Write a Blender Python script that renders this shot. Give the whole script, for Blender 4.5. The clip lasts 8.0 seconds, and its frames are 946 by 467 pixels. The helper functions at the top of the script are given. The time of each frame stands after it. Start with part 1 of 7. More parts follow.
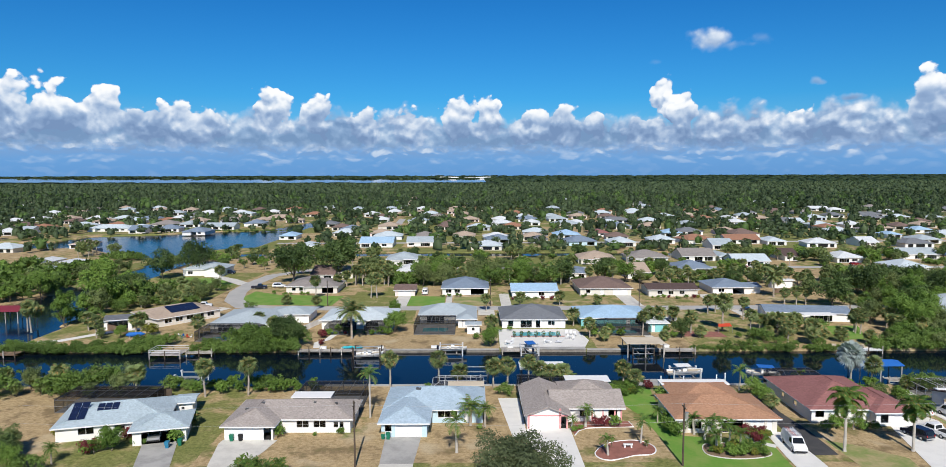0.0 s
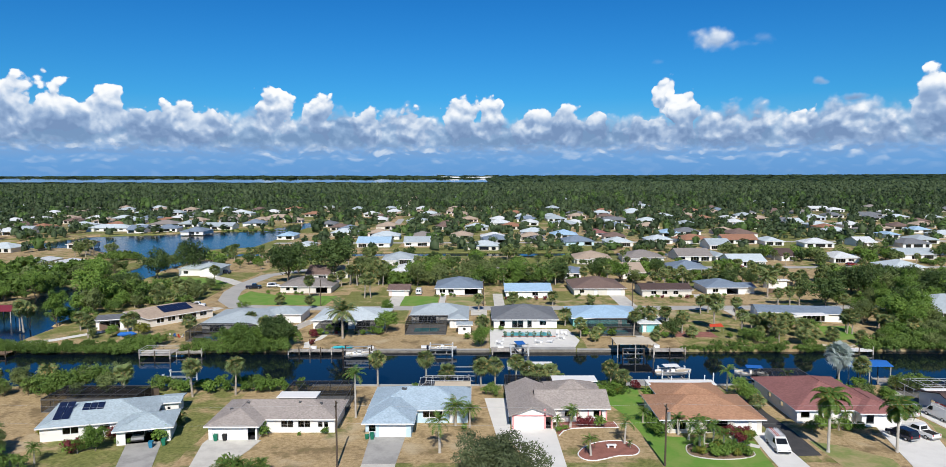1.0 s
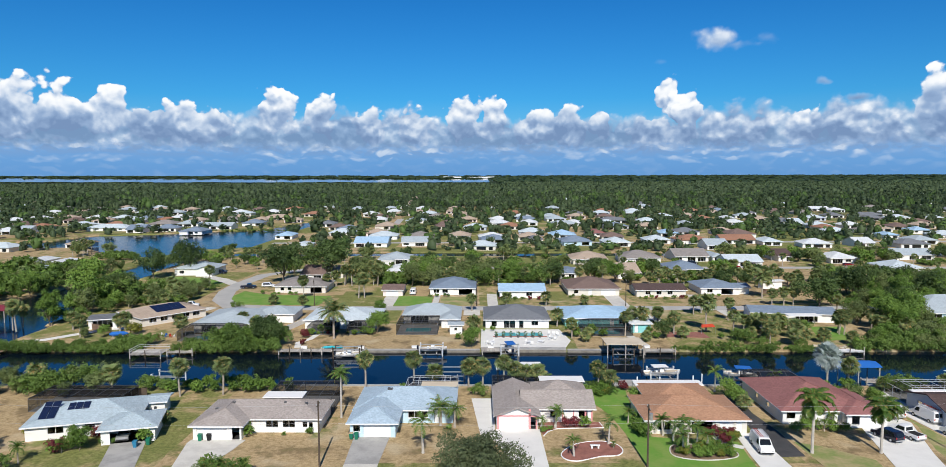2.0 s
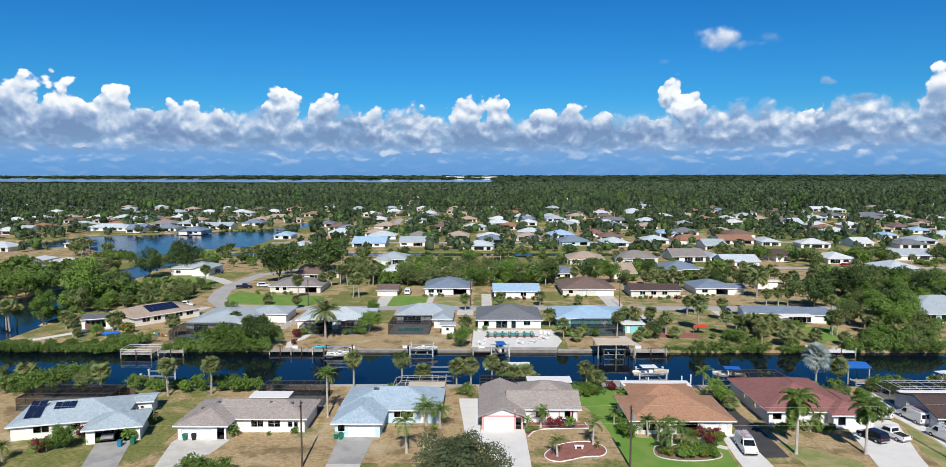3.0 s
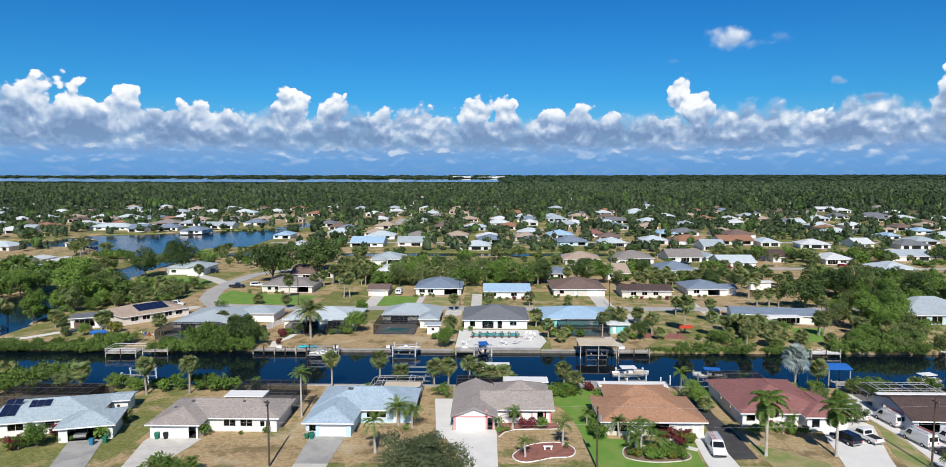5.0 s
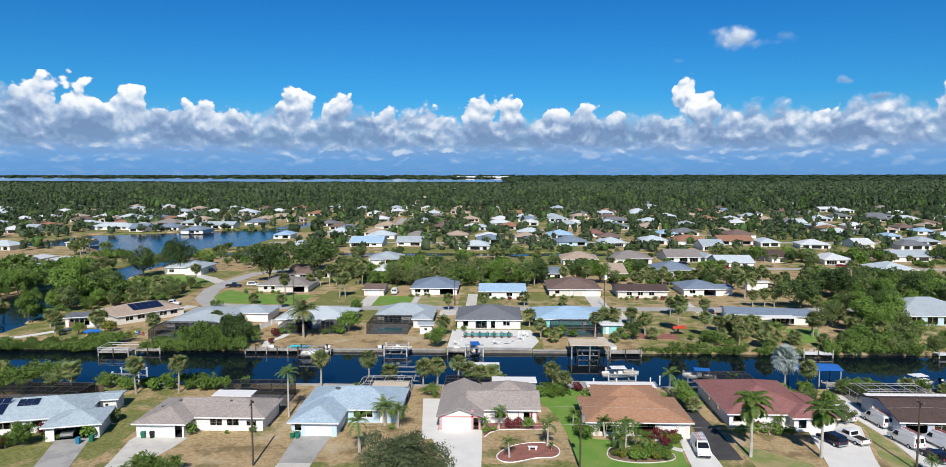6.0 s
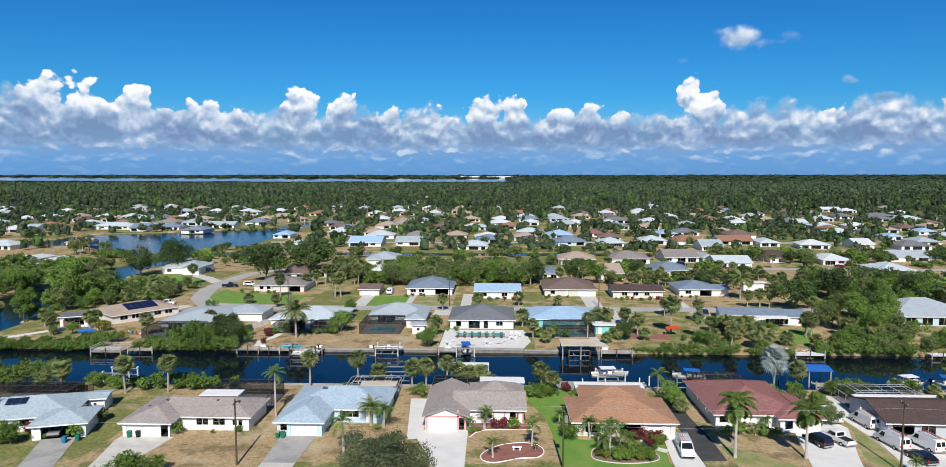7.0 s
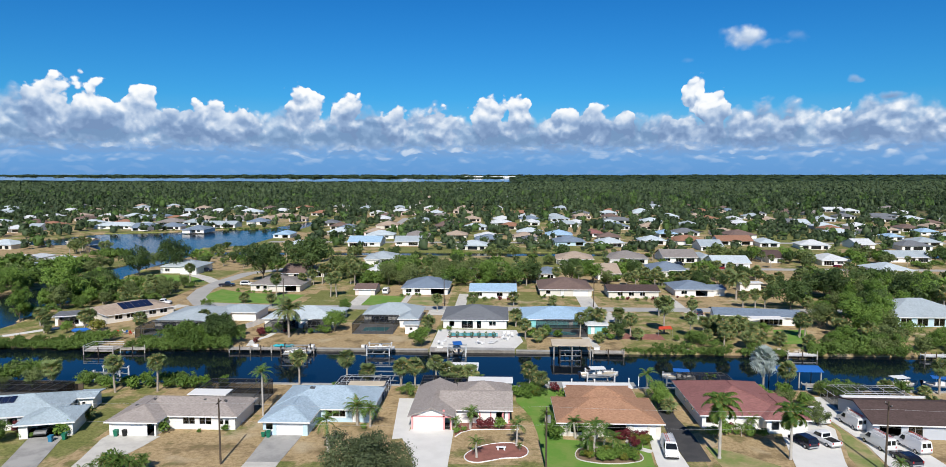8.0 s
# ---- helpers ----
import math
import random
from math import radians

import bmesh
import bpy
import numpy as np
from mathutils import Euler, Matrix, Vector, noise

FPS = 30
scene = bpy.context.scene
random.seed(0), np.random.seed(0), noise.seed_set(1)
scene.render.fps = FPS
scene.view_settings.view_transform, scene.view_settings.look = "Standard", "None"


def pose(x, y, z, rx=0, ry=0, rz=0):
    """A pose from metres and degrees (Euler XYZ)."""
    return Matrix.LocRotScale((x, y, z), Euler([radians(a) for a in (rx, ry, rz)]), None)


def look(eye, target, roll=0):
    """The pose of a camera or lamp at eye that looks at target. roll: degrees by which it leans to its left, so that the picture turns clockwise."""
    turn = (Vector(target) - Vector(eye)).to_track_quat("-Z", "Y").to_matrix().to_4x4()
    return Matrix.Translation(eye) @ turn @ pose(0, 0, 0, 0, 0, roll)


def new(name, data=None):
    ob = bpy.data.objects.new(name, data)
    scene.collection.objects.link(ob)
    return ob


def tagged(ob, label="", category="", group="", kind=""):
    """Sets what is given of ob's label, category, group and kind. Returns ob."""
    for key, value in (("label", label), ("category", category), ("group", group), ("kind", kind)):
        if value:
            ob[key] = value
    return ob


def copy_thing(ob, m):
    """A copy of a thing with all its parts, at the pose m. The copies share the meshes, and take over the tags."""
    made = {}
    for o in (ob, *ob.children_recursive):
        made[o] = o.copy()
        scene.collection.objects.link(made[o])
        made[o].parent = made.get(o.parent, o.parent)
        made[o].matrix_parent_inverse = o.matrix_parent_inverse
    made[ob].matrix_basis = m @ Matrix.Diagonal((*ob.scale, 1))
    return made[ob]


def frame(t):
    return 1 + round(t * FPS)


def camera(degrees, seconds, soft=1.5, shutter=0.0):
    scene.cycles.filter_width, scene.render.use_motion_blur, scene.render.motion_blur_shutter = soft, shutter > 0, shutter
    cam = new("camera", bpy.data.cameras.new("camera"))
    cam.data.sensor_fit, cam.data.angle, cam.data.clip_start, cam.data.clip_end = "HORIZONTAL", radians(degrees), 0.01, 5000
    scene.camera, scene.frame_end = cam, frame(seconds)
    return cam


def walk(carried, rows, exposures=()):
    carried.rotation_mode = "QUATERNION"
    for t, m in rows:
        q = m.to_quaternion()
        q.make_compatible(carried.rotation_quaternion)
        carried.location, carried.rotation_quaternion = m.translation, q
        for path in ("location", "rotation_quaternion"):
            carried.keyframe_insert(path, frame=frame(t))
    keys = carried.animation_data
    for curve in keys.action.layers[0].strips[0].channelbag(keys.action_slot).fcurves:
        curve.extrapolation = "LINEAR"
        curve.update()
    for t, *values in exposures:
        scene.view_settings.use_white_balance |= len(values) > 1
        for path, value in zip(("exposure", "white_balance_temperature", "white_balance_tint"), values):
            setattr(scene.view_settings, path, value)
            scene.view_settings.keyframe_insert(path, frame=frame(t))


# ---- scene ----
cam = camera(69.2, 8.0, soft=0.45)
METRES, EYE, TILT, LEAN, TURN = 24.0, 42.6, -5.03, 0.15, 0.0
ROWS = [
    (0.0, 0.0, 0.0, 0.0, -0.0, 0.0, 0.0),
    (0.5, 0.0601, 0.0003, 0.0009, 0.08, -0.0, -0.02),
    (1.0, 0.1203, 0.0007, 0.0018, 0.17, -0.01, -0.03),
    (1.5, 0.1809, 0.0012, 0.0027, 0.27, -0.01, -0.05),
    (3.0, 0.3661, 0.0039, 0.0052, 0.64, -0.02, -0.12),
    (3.5, 0.4281, 0.0049, 0.0059, 0.79, -0.02, -0.13),
    (4.0, 0.4913, 0.0057, 0.0066, 0.96, -0.03, -0.16),
    (4.5, 0.5544, 0.0068, 0.0076, 1.14, -0.03, -0.18),
    (6.0, 0.7443, 0.0111, 0.0108, 1.69, -0.05, -0.26),
    (6.5, 0.8076, 0.0129, 0.0117, 1.86, -0.06, -0.28),
    (7.0, 0.8714, 0.0152, 0.0128, 2.03, -0.06, -0.3),
    (7.5, 0.9353, 0.0173, 0.0134, 2.21, -0.06, -0.33),
    (8.0, 0.9997, 0.0195, 0.0138, 2.4, -0.07, -0.35),
]
walk(cam, [(t, pose(0, 0, EYE, TILT, LEAN, TURN) @ pose(METRES * x, METRES * y, METRES * z, 90 + pitch, roll, yaw)) for t, x, y, z, yaw, pitch, roll in ROWS])

# ---------------------------------------------------------------- sky, sun, exposure
SUN_EL, SUN_SIDE = 41.0, 2.5  # degrees; the sun stands behind the camera's start, a little to its right
scene.view_settings.exposure = 0.0


class Nodes:
    """Short hand for building node trees."""

    def __init__(self, tree):
        self.tree = tree
        self.nodes, self.links = tree.nodes, tree.links

    def put(self, socket, value):
        if isinstance(value, bpy.types.NodeSocket):
            self.links.new(value, socket)
        elif value is not None:
            socket.default_value = value

    def math(self, op, a, b=None, c=None, clamp=False):
        n = self.nodes.new("ShaderNodeMath")
        n.operation, n.use_clamp = op, clamp
        for s, v in zip(n.inputs, (a, b, c)):
            self.put(s, v)
        return n.outputs[0]

    def vmath(self, op, a, b=None):
        n = self.nodes.new("ShaderNodeVectorMath")
        n.operation = op
        self.put(n.inputs[0], a)
        self.put(n.inputs[1], b)
        return n.outputs[0]

    def xyz(self, x, y, z):
        n = self.nodes.new("ShaderNodeCombineXYZ")
        for s, v in zip(n.inputs, (x, y, z)):
            self.put(s, v)
        return n.outputs[0]

    def split(self, v):
        n = self.nodes.new("ShaderNodeSeparateXYZ")
        self.put(n.inputs[0], v)
        return n.outputs

    def noise(self, v, scale, detail=3.0, rough=0.55):
        n = self.nodes.new("ShaderNodeTexNoise")
        self.put(n.inputs["Vector"], v)
        n.inputs["Scale"].default_value = scale
        n.inputs["Detail"].default_value = detail
        n.inputs["Roughness"].default_value = rough
        return n.outputs[0]

    def cells(self, v, scale, detail=2.0, rough=0.5):
        n = self.nodes.new("ShaderNodeTexVoronoi")
        n.feature = "SMOOTH_F1"
        self.put(n.inputs["Vector"], v)
        n.inputs["Scale"].default_value = scale
        n.inputs["Detail"].default_value = detail
        n.inputs["Roughness"].default_value = rough
        n.inputs["Smoothness"].default_value = 0.6
        return n.outputs["Distance"]

    def span(self, v, a, b, c=0.0, d=1.0, smooth=True):
        n = self.nodes.new("ShaderNodeMapRange")
        n.interpolation_type = "SMOOTHSTEP" if smooth else "LINEAR"
        self.put(n.inputs[0], v)
        for i, k in enumerate((a, b, c, d), 1):
            self.put(n.inputs[i], k)
        return n.outputs[0]

    def mix(self, f, a, b, blend="MIX"):
        n = self.nodes.new("ShaderNodeMix")
        n.data_type, n.blend_type = "RGBA", blend
        self.put(n.inputs[0], f)
        self.put(n.inputs[6], (*a, 1) if isinstance(a, tuple) else a)
        self.put(n.inputs[7], (*b, 1) if isinstance(b, tuple) else b)
        return n.outputs[2]

    def ramp(self, f, stops, mode="LINEAR"):
        n = self.nodes.new("ShaderNodeValToRGB")
        self.put(n.inputs[0], f)
        n.color_ramp.interpolation = mode
        e = n.color_ramp.elements
        while len(e) < len(stops):
            e.new(0.5)
        for k, (at, col) in zip(e, stops):
            k.position = at
            k.color = (*col, 1) if isinstance(col, tuple) else (col, col, col, 1)
        return n.outputs[0]


def make_sky():
    world = bpy.data.worlds.new("sky")
    scene.world = world
    world.use_nodes = True
    n = Nodes(world.node_tree)
    out = world.node_tree.nodes["Background"]
    sky = n.nodes.new("ShaderNodeTexSky")
    sky.sky_type, sky.sun_disc = "NISHITA", False
    sky.sun_elevation, sky.sun_rotation = radians(SUN_EL), radians(180 - SUN_SIDE)
    sky.air_density, sky.dust_density, sky.ozone_density = 1.0, 0.3, 3.0
    way = n.nodes.new("ShaderNodeTexCoord").outputs["Generated"]
    x, y, z = n.split(way)
    az = n.math("MULTIPLY", n.math("ARCTAN2", x, y), 180 / math.pi)
    el = n.math("MULTIPLY", n.math("ARCSINE", z), 180 / math.pi)
    # clear sky: deep blue above, paler towards the horizon
    tint = n.ramp(n.math("DIVIDE", el, 30.0), [(0.0, (0.45, 0.76, 1.08)), (0.2, (0.15, 0.67, 1.12)), (0.45, (0.09, 0.58, 1.08)), (1.0, (0.06, 0.32, 0.66))])
    clear = n.mix(1.0, sky.outputs[0], tint, "MULTIPLY")
    clear = n.mix(1.0, clear, (SKY_GAIN, SKY_GAIN, SKY_GAIN), "MULTIPLY")
    # billows: rounded cells of cloud, and the same a little higher up, which tells the lit upper side of each
    at = n.xyz(az, el, 0.0)
    fine = n.math("SUBTRACT", n.noise(at, 1.9, 4.0, 0.6), 0.5)
    wx = n.math("MULTIPLY", n.math("SUBTRACT", n.noise(at, 0.45, 3.0, 0.5), 0.5), 1.3)
    wy = n.math("MULTIPLY", n.math("SUBTRACT", n.noise(n.vmath("ADD", at, (31.0, 7.0, 3.0)), 0.45, 3.0, 0.5), 0.5), 1.1)
    az2, el2 = n.math("ADD", az, wx), n.math("ADD", el, wy)
    bulge = n.xyz(az2, n.math("MULTIPLY", el2, 1.15), 0.0)
    puff = n.math("SUBTRACT", 1.0, n.cells(bulge, 0.62, 2.2, 0.5))
    above = n.math("SUBTRACT", 1.0, n.cells(n.vmath("ADD", bulge, (0.1, 0.5, 0.0)), 0.62, 2.2, 0.5))
    relief = n.math("ADD", n.math("MULTIPLY", n.math("SUBTRACT", puff, above), 0.85), n.math("MULTIPLY", fine, 0.35))
    ragged = n.math("ADD", n.math("MULTIPLY", n.math("SUBTRACT", puff, 0.47), 0.75), n.math("MULTIPLY", fine, 0.22))
    patch = n.math("MULTIPLY", n.math("SUBTRACT", n.noise(at, 0.22, 4.0), 0.5), 1.5)

    def over(lit, cover, own, mask):
        """Lays one cloud over those behind it: its brightness and how much it hides."""
        return n.math("ADD", lit, n.math("MULTIPLY", mask, n.math("SUBTRACT", own, lit))), n.math("MAXIMUM", cover, mask)

    def head(ca, ce, wa, we, edge=0.13):
        u = n.math("MULTIPLY_ADD", az2, 1.0 / wa, -ca / wa)
        v = n.math("MULTIPLY_ADD", el2, 1.0 / we, -ce / we)
        r = n.math("SUBTRACT", n.math("SQRT", n.math("MULTIPLY_ADD", u, u, n.math("MULTIPLY", v, v))), ragged)
        return u, v, n.span(r, 1.02, 1.02 - edge)

    lit, cover = 0.5, 0.0
    for ca, ce, wa, we in CLOUD_HEADS:
        u, v, mask = head(ca, ce, wa * 1.3, we * 1.14)
        own = n.math("ADD", n.math("MULTIPLY_ADD", v, 0.46, 0.47 + 0.05 * (ce + we - 5.5)), n.math("MULTIPLY_ADD", patch, 0.4, relief))
        lit, cover = over(lit, cover, own, mask)
    # the grey bank in front of the tall heads
    top = n.math("MULTIPLY_ADD", n.noise(n.xyz(az, 0.0, 9.0), 0.16, 3.0), 3.8, 3.8)
    mask = n.span(n.math("ADD", n.math("SUBTRACT", top, el2), n.math("MULTIPLY", ragged, 2.4)), -0.2, 0.9, 0.0, 0.92)
    own = n.math("ADD", n.math("ADD", n.span(el, 2.2, 5.6, 0.05, 0.5), relief), n.math("MULTIPLY", patch, 1.15))
    lit, cover = over(lit, cover, own, mask)
    # small clouds above and in front of the bank: place, size, brightness, thickness
    for ca, ce, wa, we, tone, thick in ((18.9, 10.05, 2.7, 1.35, 0.52, 0.95), (20.2, 9.7, 2.8, 0.7, 0.30, 0.45), (22.3, 10.2, 1.5, 0.7, 0.2, 0.22), (14.6, 8.7, 0.9, 0.4, 0.1, 0.14),
                                        (26.4, 6.7, 0.9, 0.45, 0.16, 0.6), (28.6, 5.3, 1.7, 0.55, 0.12, 0.9), (33.2, 5.1, 1.9, 0.9, 0.12, 0.95)):
        u, v, mask = head(ca, ce, wa, we, 0.75)
        mask = n.math("MULTIPLY", mask, thick)
        lit, cover = over(lit, cover, n.math("ADD", n.math("MULTIPLY_ADD", v, 0.35, tone), n.math("MULTIPLY", relief, 0.45)), mask)
    cloud = n.ramp(lit, [(0.0, (0.19, 0.30, 0.51)), (0.28, (0.30, 0.43, 0.65)), (0.55, (0.56, 0.67, 0.83)), (0.82, (0.90, 0.94, 0.99)), (1.0, (0.99, 1.01, 1.02))])
    col = n.mix(cover, clear, cloud)
    # rows of small flat-based clouds far out, under the bank, that sink into the blue of the distance
    row = n.xyz(n.math("MULTIPLY_ADD", wx, 0.35, n.math("MULTIPLY", az, 0.55)), n.math("MULTIPLY", el2, 1.35), 5.0)
    small = n.math("SUBTRACT", 1.0, n.cells(row, 0.9, 2.0, 0.5))
    rim = n.math("SUBTRACT", small, n.math("SUBTRACT", 1.0, n.cells(n.vmath("ADD", row, (0.0, 0.4, 0.0)), 0.9, 2.0, 0.5)))
    haze = n.ramp(n.math("DIVIDE", el, 4.0), [(0.0, (0.135, 0.33, 0.66)), (0.25, (0.15, 0.36, 0.70)), (0.6, (0.23, 0.41, 0.71)), (1.0, (0.28, 0.43, 0.69))])
    glow = n.math("ADD", n.math("MULTIPLY", n.span(small, 0.2, 0.6, 0.0, 0.9), n.span(n.noise(at, 0.3, 2.0), 0.3, 0.6)), n.math("MULTIPLY", rim, 1.1), clamp=True)
    far = n.mix(n.math("MULTIPLY", glow, n.span(el, 0.4, 2.0, 0.1, 0.85)), haze, (0.66, 0.76, 0.89))
    far = n.mix(n.math("MULTIPLY", n.span(n.math("MULTIPLY", rim, -1.0), 0.03, 0.2), n.span(el, 0.9, 2.6, 0.0, 0.7)), far, (0.22, 0.33, 0.54))
    edge = n.math("MULTIPLY_ADD", fine, 1.4, el)
    col = n.mix(n.span(edge, 2.7, 1.6), col, far)
    n.put(out.inputs[0], col)
    out.inputs[1].default_value = WORLD


# the tall heads of the cumulus bank, the farthest first: azimuth, elevation, half width and half height in degrees
CLOUD_HEADS = [(-33.9, 4.6, 1.9, 2.5), (-31.2, 4.5, 1.7, 2.9), (-28.2, 4.5, 1.8, 2.5), (-16.1, 4.8, 1.6, 2.5), (-12.8, 4.5, 1.2, 2.1), (-8.9, 4.0, 1.4, 2.2), (-1.3, 4.3, 1.9, 2.6), (1.4, 4.5, 1.2, 2.0),
               (15.5, 6.1, 1.0, 1.9), (16.3, 5.0, 1.1, 2.1), (16.9, 3.6, 1.3, 2.4), (25.1, 3.4, 1.7, 2.4), (33.5, 4.1, 1.7, 3.0), (-22.4, 3.6, 3.0, 2.2), (-25.4, 3.3, 2.0, 2.0), (-5.2, 3.7, 1.9, 2.0), (4.8, 3.7, 2.4, 2.2), (7.5, 3.5, 1.7, 2.0),
               (10.0, 3.9, 0.9, 1.4), (14.3, 2.8, 2.6, 1.9), (19.4, 2.9, 2.0, 1.9), (21.9, 3.1, 1.2, 2.0), (28.2, 3.2, 1.8, 1.8), (30.4, 2.6, 1.8, 1.6)]
SKY_GAIN, WORLD = 0.088, 1.0
make_sky()
sun = new("sun", bpy.data.lights.new("sun", "SUN"))
sun.data.energy, sun.data.angle, sun.data.color = 5.0, radians(0.53), (1.0, 0.95, 0.87)
sun.matrix_world = look((0, 0, 300), (-math.sin(radians(SUN_SIDE)), math.cos(radians(SUN_SIDE)), 300 - math.tan(radians(SUN_EL))))

# ---------------------------------------------------------------- materials


def material(name, base, second=None, scale=0.6, fine=6.0, rough=0.85, bump=0.15, amount=0.5, metal=0.0, random_tint=0.0, per_island=False, spec=0.3):
    """A surface with variation at two scales in world metres."""
    m = bpy.data.materials.new(name)
    m.use_nodes = True
    n = Nodes(m.node_tree)
    b = m.node_tree.nodes["Principled BSDF"]
    at = n.nodes.new("ShaderNodeNewGeometry").outputs["Position"]
    second = second or tuple(c * 0.6 for c in base)
    big, small = n.noise(at, scale, 3.0), n.noise(at, fine, 2.0)
    f = n.math("ADD", n.math("MULTIPLY", n.span(big, 0.35, 0.7), amount), n.math("MULTIPLY", n.math("SUBTRACT", small, 0.5), amount * 0.9), clamp=True)
    col = n.mix(f, base, second)
    if random_tint:
        info = n.nodes.new("ShaderNodeNewGeometry").outputs["Random Per Island"] if per_island else n.nodes.new("ShaderNodeObjectInfo").outputs["Random"]
        h = n.nodes.new("ShaderNodeHueSaturation")
        n.put(h.inputs["Value"], n.span(info, 0.0, 1.0, 1.0 - random_tint, 1.0 + random_tint, False))
        n.put(h.inputs["Hue"], n.span(info, 0.0, 1.0, 0.5 - random_tint * 0.06, 0.5 + random_tint * 0.06, False))
        n.put(h.inputs["Color"], col)
        col = h.outputs[0]
    n.put(b.inputs["Base Color"], col)
    b.inputs["Roughness"].default_value, b.inputs["Metallic"].default_value = rough, metal
    b.inputs["Specular IOR Level"].default_value = spec
    if bump:
        k = n.nodes.new("ShaderNodeBump")
        k.inputs["Strength"].default_value, k.inputs["Distance"].default_value = bump, 0.1
        n.put(k.inputs["Height"], small)
        n.put(b.inputs["Normal"], k.outputs[0])
    return m


def foliage(name, dark, light, dry=None, leafy=0.5):
    """Leaves: colour varies from tree to tree and from leaf to leaf; a little light comes through."""
    m = bpy.data.materials.new(name)
    m.use_nodes = True
    n = Nodes(m.node_tree)
    b = m.node_tree.nodes["Principled BSDF"]
    isle = n.nodes.new("ShaderNodeNewGeometry").outputs["Random Per Island"]
    tree = n.nodes.new("ShaderNodeObjectInfo").outputs["Random"]
    wide = n.span(n.noise(n.nodes.new("ShaderNodeNewGeometry").outputs["Position"], 0.018, 4.0, 0.6), 0.3, 0.7)
    f = n.math("ADD", n.math("MULTIPLY", isle, leafy), n.math("MULTIPLY", tree, 0.25))
    clump = n.span(n.noise(n.nodes.new("ShaderNodeNewGeometry").outputs["Position"], 0.11, 2.0, 0.5), 0.40, 0.60)
    f = n.math("ADD", n.math("MULTIPLY", f, 0.75), n.math("ADD", n.math("MULTIPLY", wide, 0.2), n.math("MULTIPLY", clump, 0.38)), clamp=True)
    col = n.mix(f, dark, light)
    if dry:
        col = n.mix(n.span(isle, 0.86, 0.9), col, dry)
    n.put(b.inputs["Base Color"], col)
    b.inputs["Roughness"].default_value = 0.6
    b.inputs["Specular IOR Level"].default_value = 0.25
    glow = n.nodes.new("ShaderNodeBsdfTranslucent")
    n.put(glow.inputs[0], n.mix(1.0, col, (1.1, 1.25, 0.5), "MULTIPLY"))
    mixer = n.nodes.new("ShaderNodeMixShader")
    mixer.inputs[0].default_value = 0.2
    n.put(mixer.inputs[1], b.outputs[0])
    n.put(mixer.inputs[2], glow.outputs[0])
    n.put(m.node_tree.nodes["Material Output"].inputs[0], mixer.outputs[0])
    return m


def ground_material():
    m = bpy.data.materials.new("dry_lawn")
    m.use_nodes = True
    n = Nodes(m.node_tree)
    b = m.node_tree.nodes["Principled BSDF"]
    at = n.nodes.new("ShaderNodeNewGeometry").outputs["Position"]
    wide, mid, fine, grain = n.noise(at, 0.035, 3.0), n.noise(at, 0.22, 4.0, 0.6), n.noise(at, 1.5, 4.0, 0.7), n.noise(at, 7.0, 2.0, 0.6)
    gx, gy, gz = n.split(at)
    jitter = n.math("MULTIPLY", n.math("SUBTRACT", mid, 0.5), 1.6)
    plot = n.nodes.new("ShaderNodeTexWhiteNoise")
    n.put(plot.inputs["Vector"], n.xyz(n.math("FLOOR", n.math("DIVIDE", n.math("ADD", n.math("ADD", gx, 41.7), jitter), 24.0)), n.math("FLOOR", n.math("DIVIDE", n.math("ADD", gy, jitter), 49.0)), 0.0))
    lot = plot.outputs["Value"]  # every building lot is watered and mown in its own way
    green = n.math("ADD", n.math("MULTIPLY", wide, 0.45), n.math("MULTIPLY", mid, 0.55))
    green = n.math("ADD", green, n.span(gy, 240.0, 330.0, 0.0, 0.07))  # beyond the second street the gardens are greener
    green = n.span(n.math("ADD", green, n.math("MULTIPLY", n.math("SUBTRACT", lot, 0.56), 0.24)), 0.47, 0.60)
    straw = n.mix(n.span(fine, 0.3, 0.72), (0.53, 0.40, 0.23), (0.31, 0.225, 0.115))
    straw = n.mix(n.span(mid, 0.48, 0.66, 0.0, 0.85), straw, (0.20, 0.145, 0.08))
    straw = n.mix(n.span(n.noise(at, 0.09, 3.0), 0.56, 0.68, 0.0, 0.7), straw, (0.52, 0.43, 0.29))
    grass = n.mix(n.span(fine, 0.3, 0.7), (0.22, 0.25, 0.07), (0.10, 0.135, 0.035))
    col = n.mix(n.math("MULTIPLY", green, 0.85), straw, grass)
    col = n.mix(n.span(fine, 0.64, 0.76, 0.0, 0.5), col, (0.10, 0.085, 0.045))  # weeds and bare soil
    col = n.mix(n.span(grain, 0.45, 0.75, 0.0, 0.25), col, (0.09, 0.08, 0.045))
    px, py, pz = n.split(at)
    out = n.math("SQRT", n.math("ADD", n.math("MULTIPLY", px, px), n.math("MULTIPLY", py, py)))
    col = n.mix(n.span(out, 620.0, 1100.0), col, (0.04, 0.06, 0.032))  # marsh and scrub beyond the houses, colour darkened for shade between trees
    n.put(b.inputs["Base Color"], col)
    b.inputs["Roughness"].default_value = 0.95
    b.inputs["Specular IOR Level"].default_value = 0.1
    k = n.nodes.new("ShaderNodeBump")
    k.inputs["Strength"].default_value, k.inputs["Distance"].default_value = 0.4, 0.15
    n.put(k.inputs["Height"], fine)
    n.put(b.inputs["Normal"], k.outputs[0])
    return m


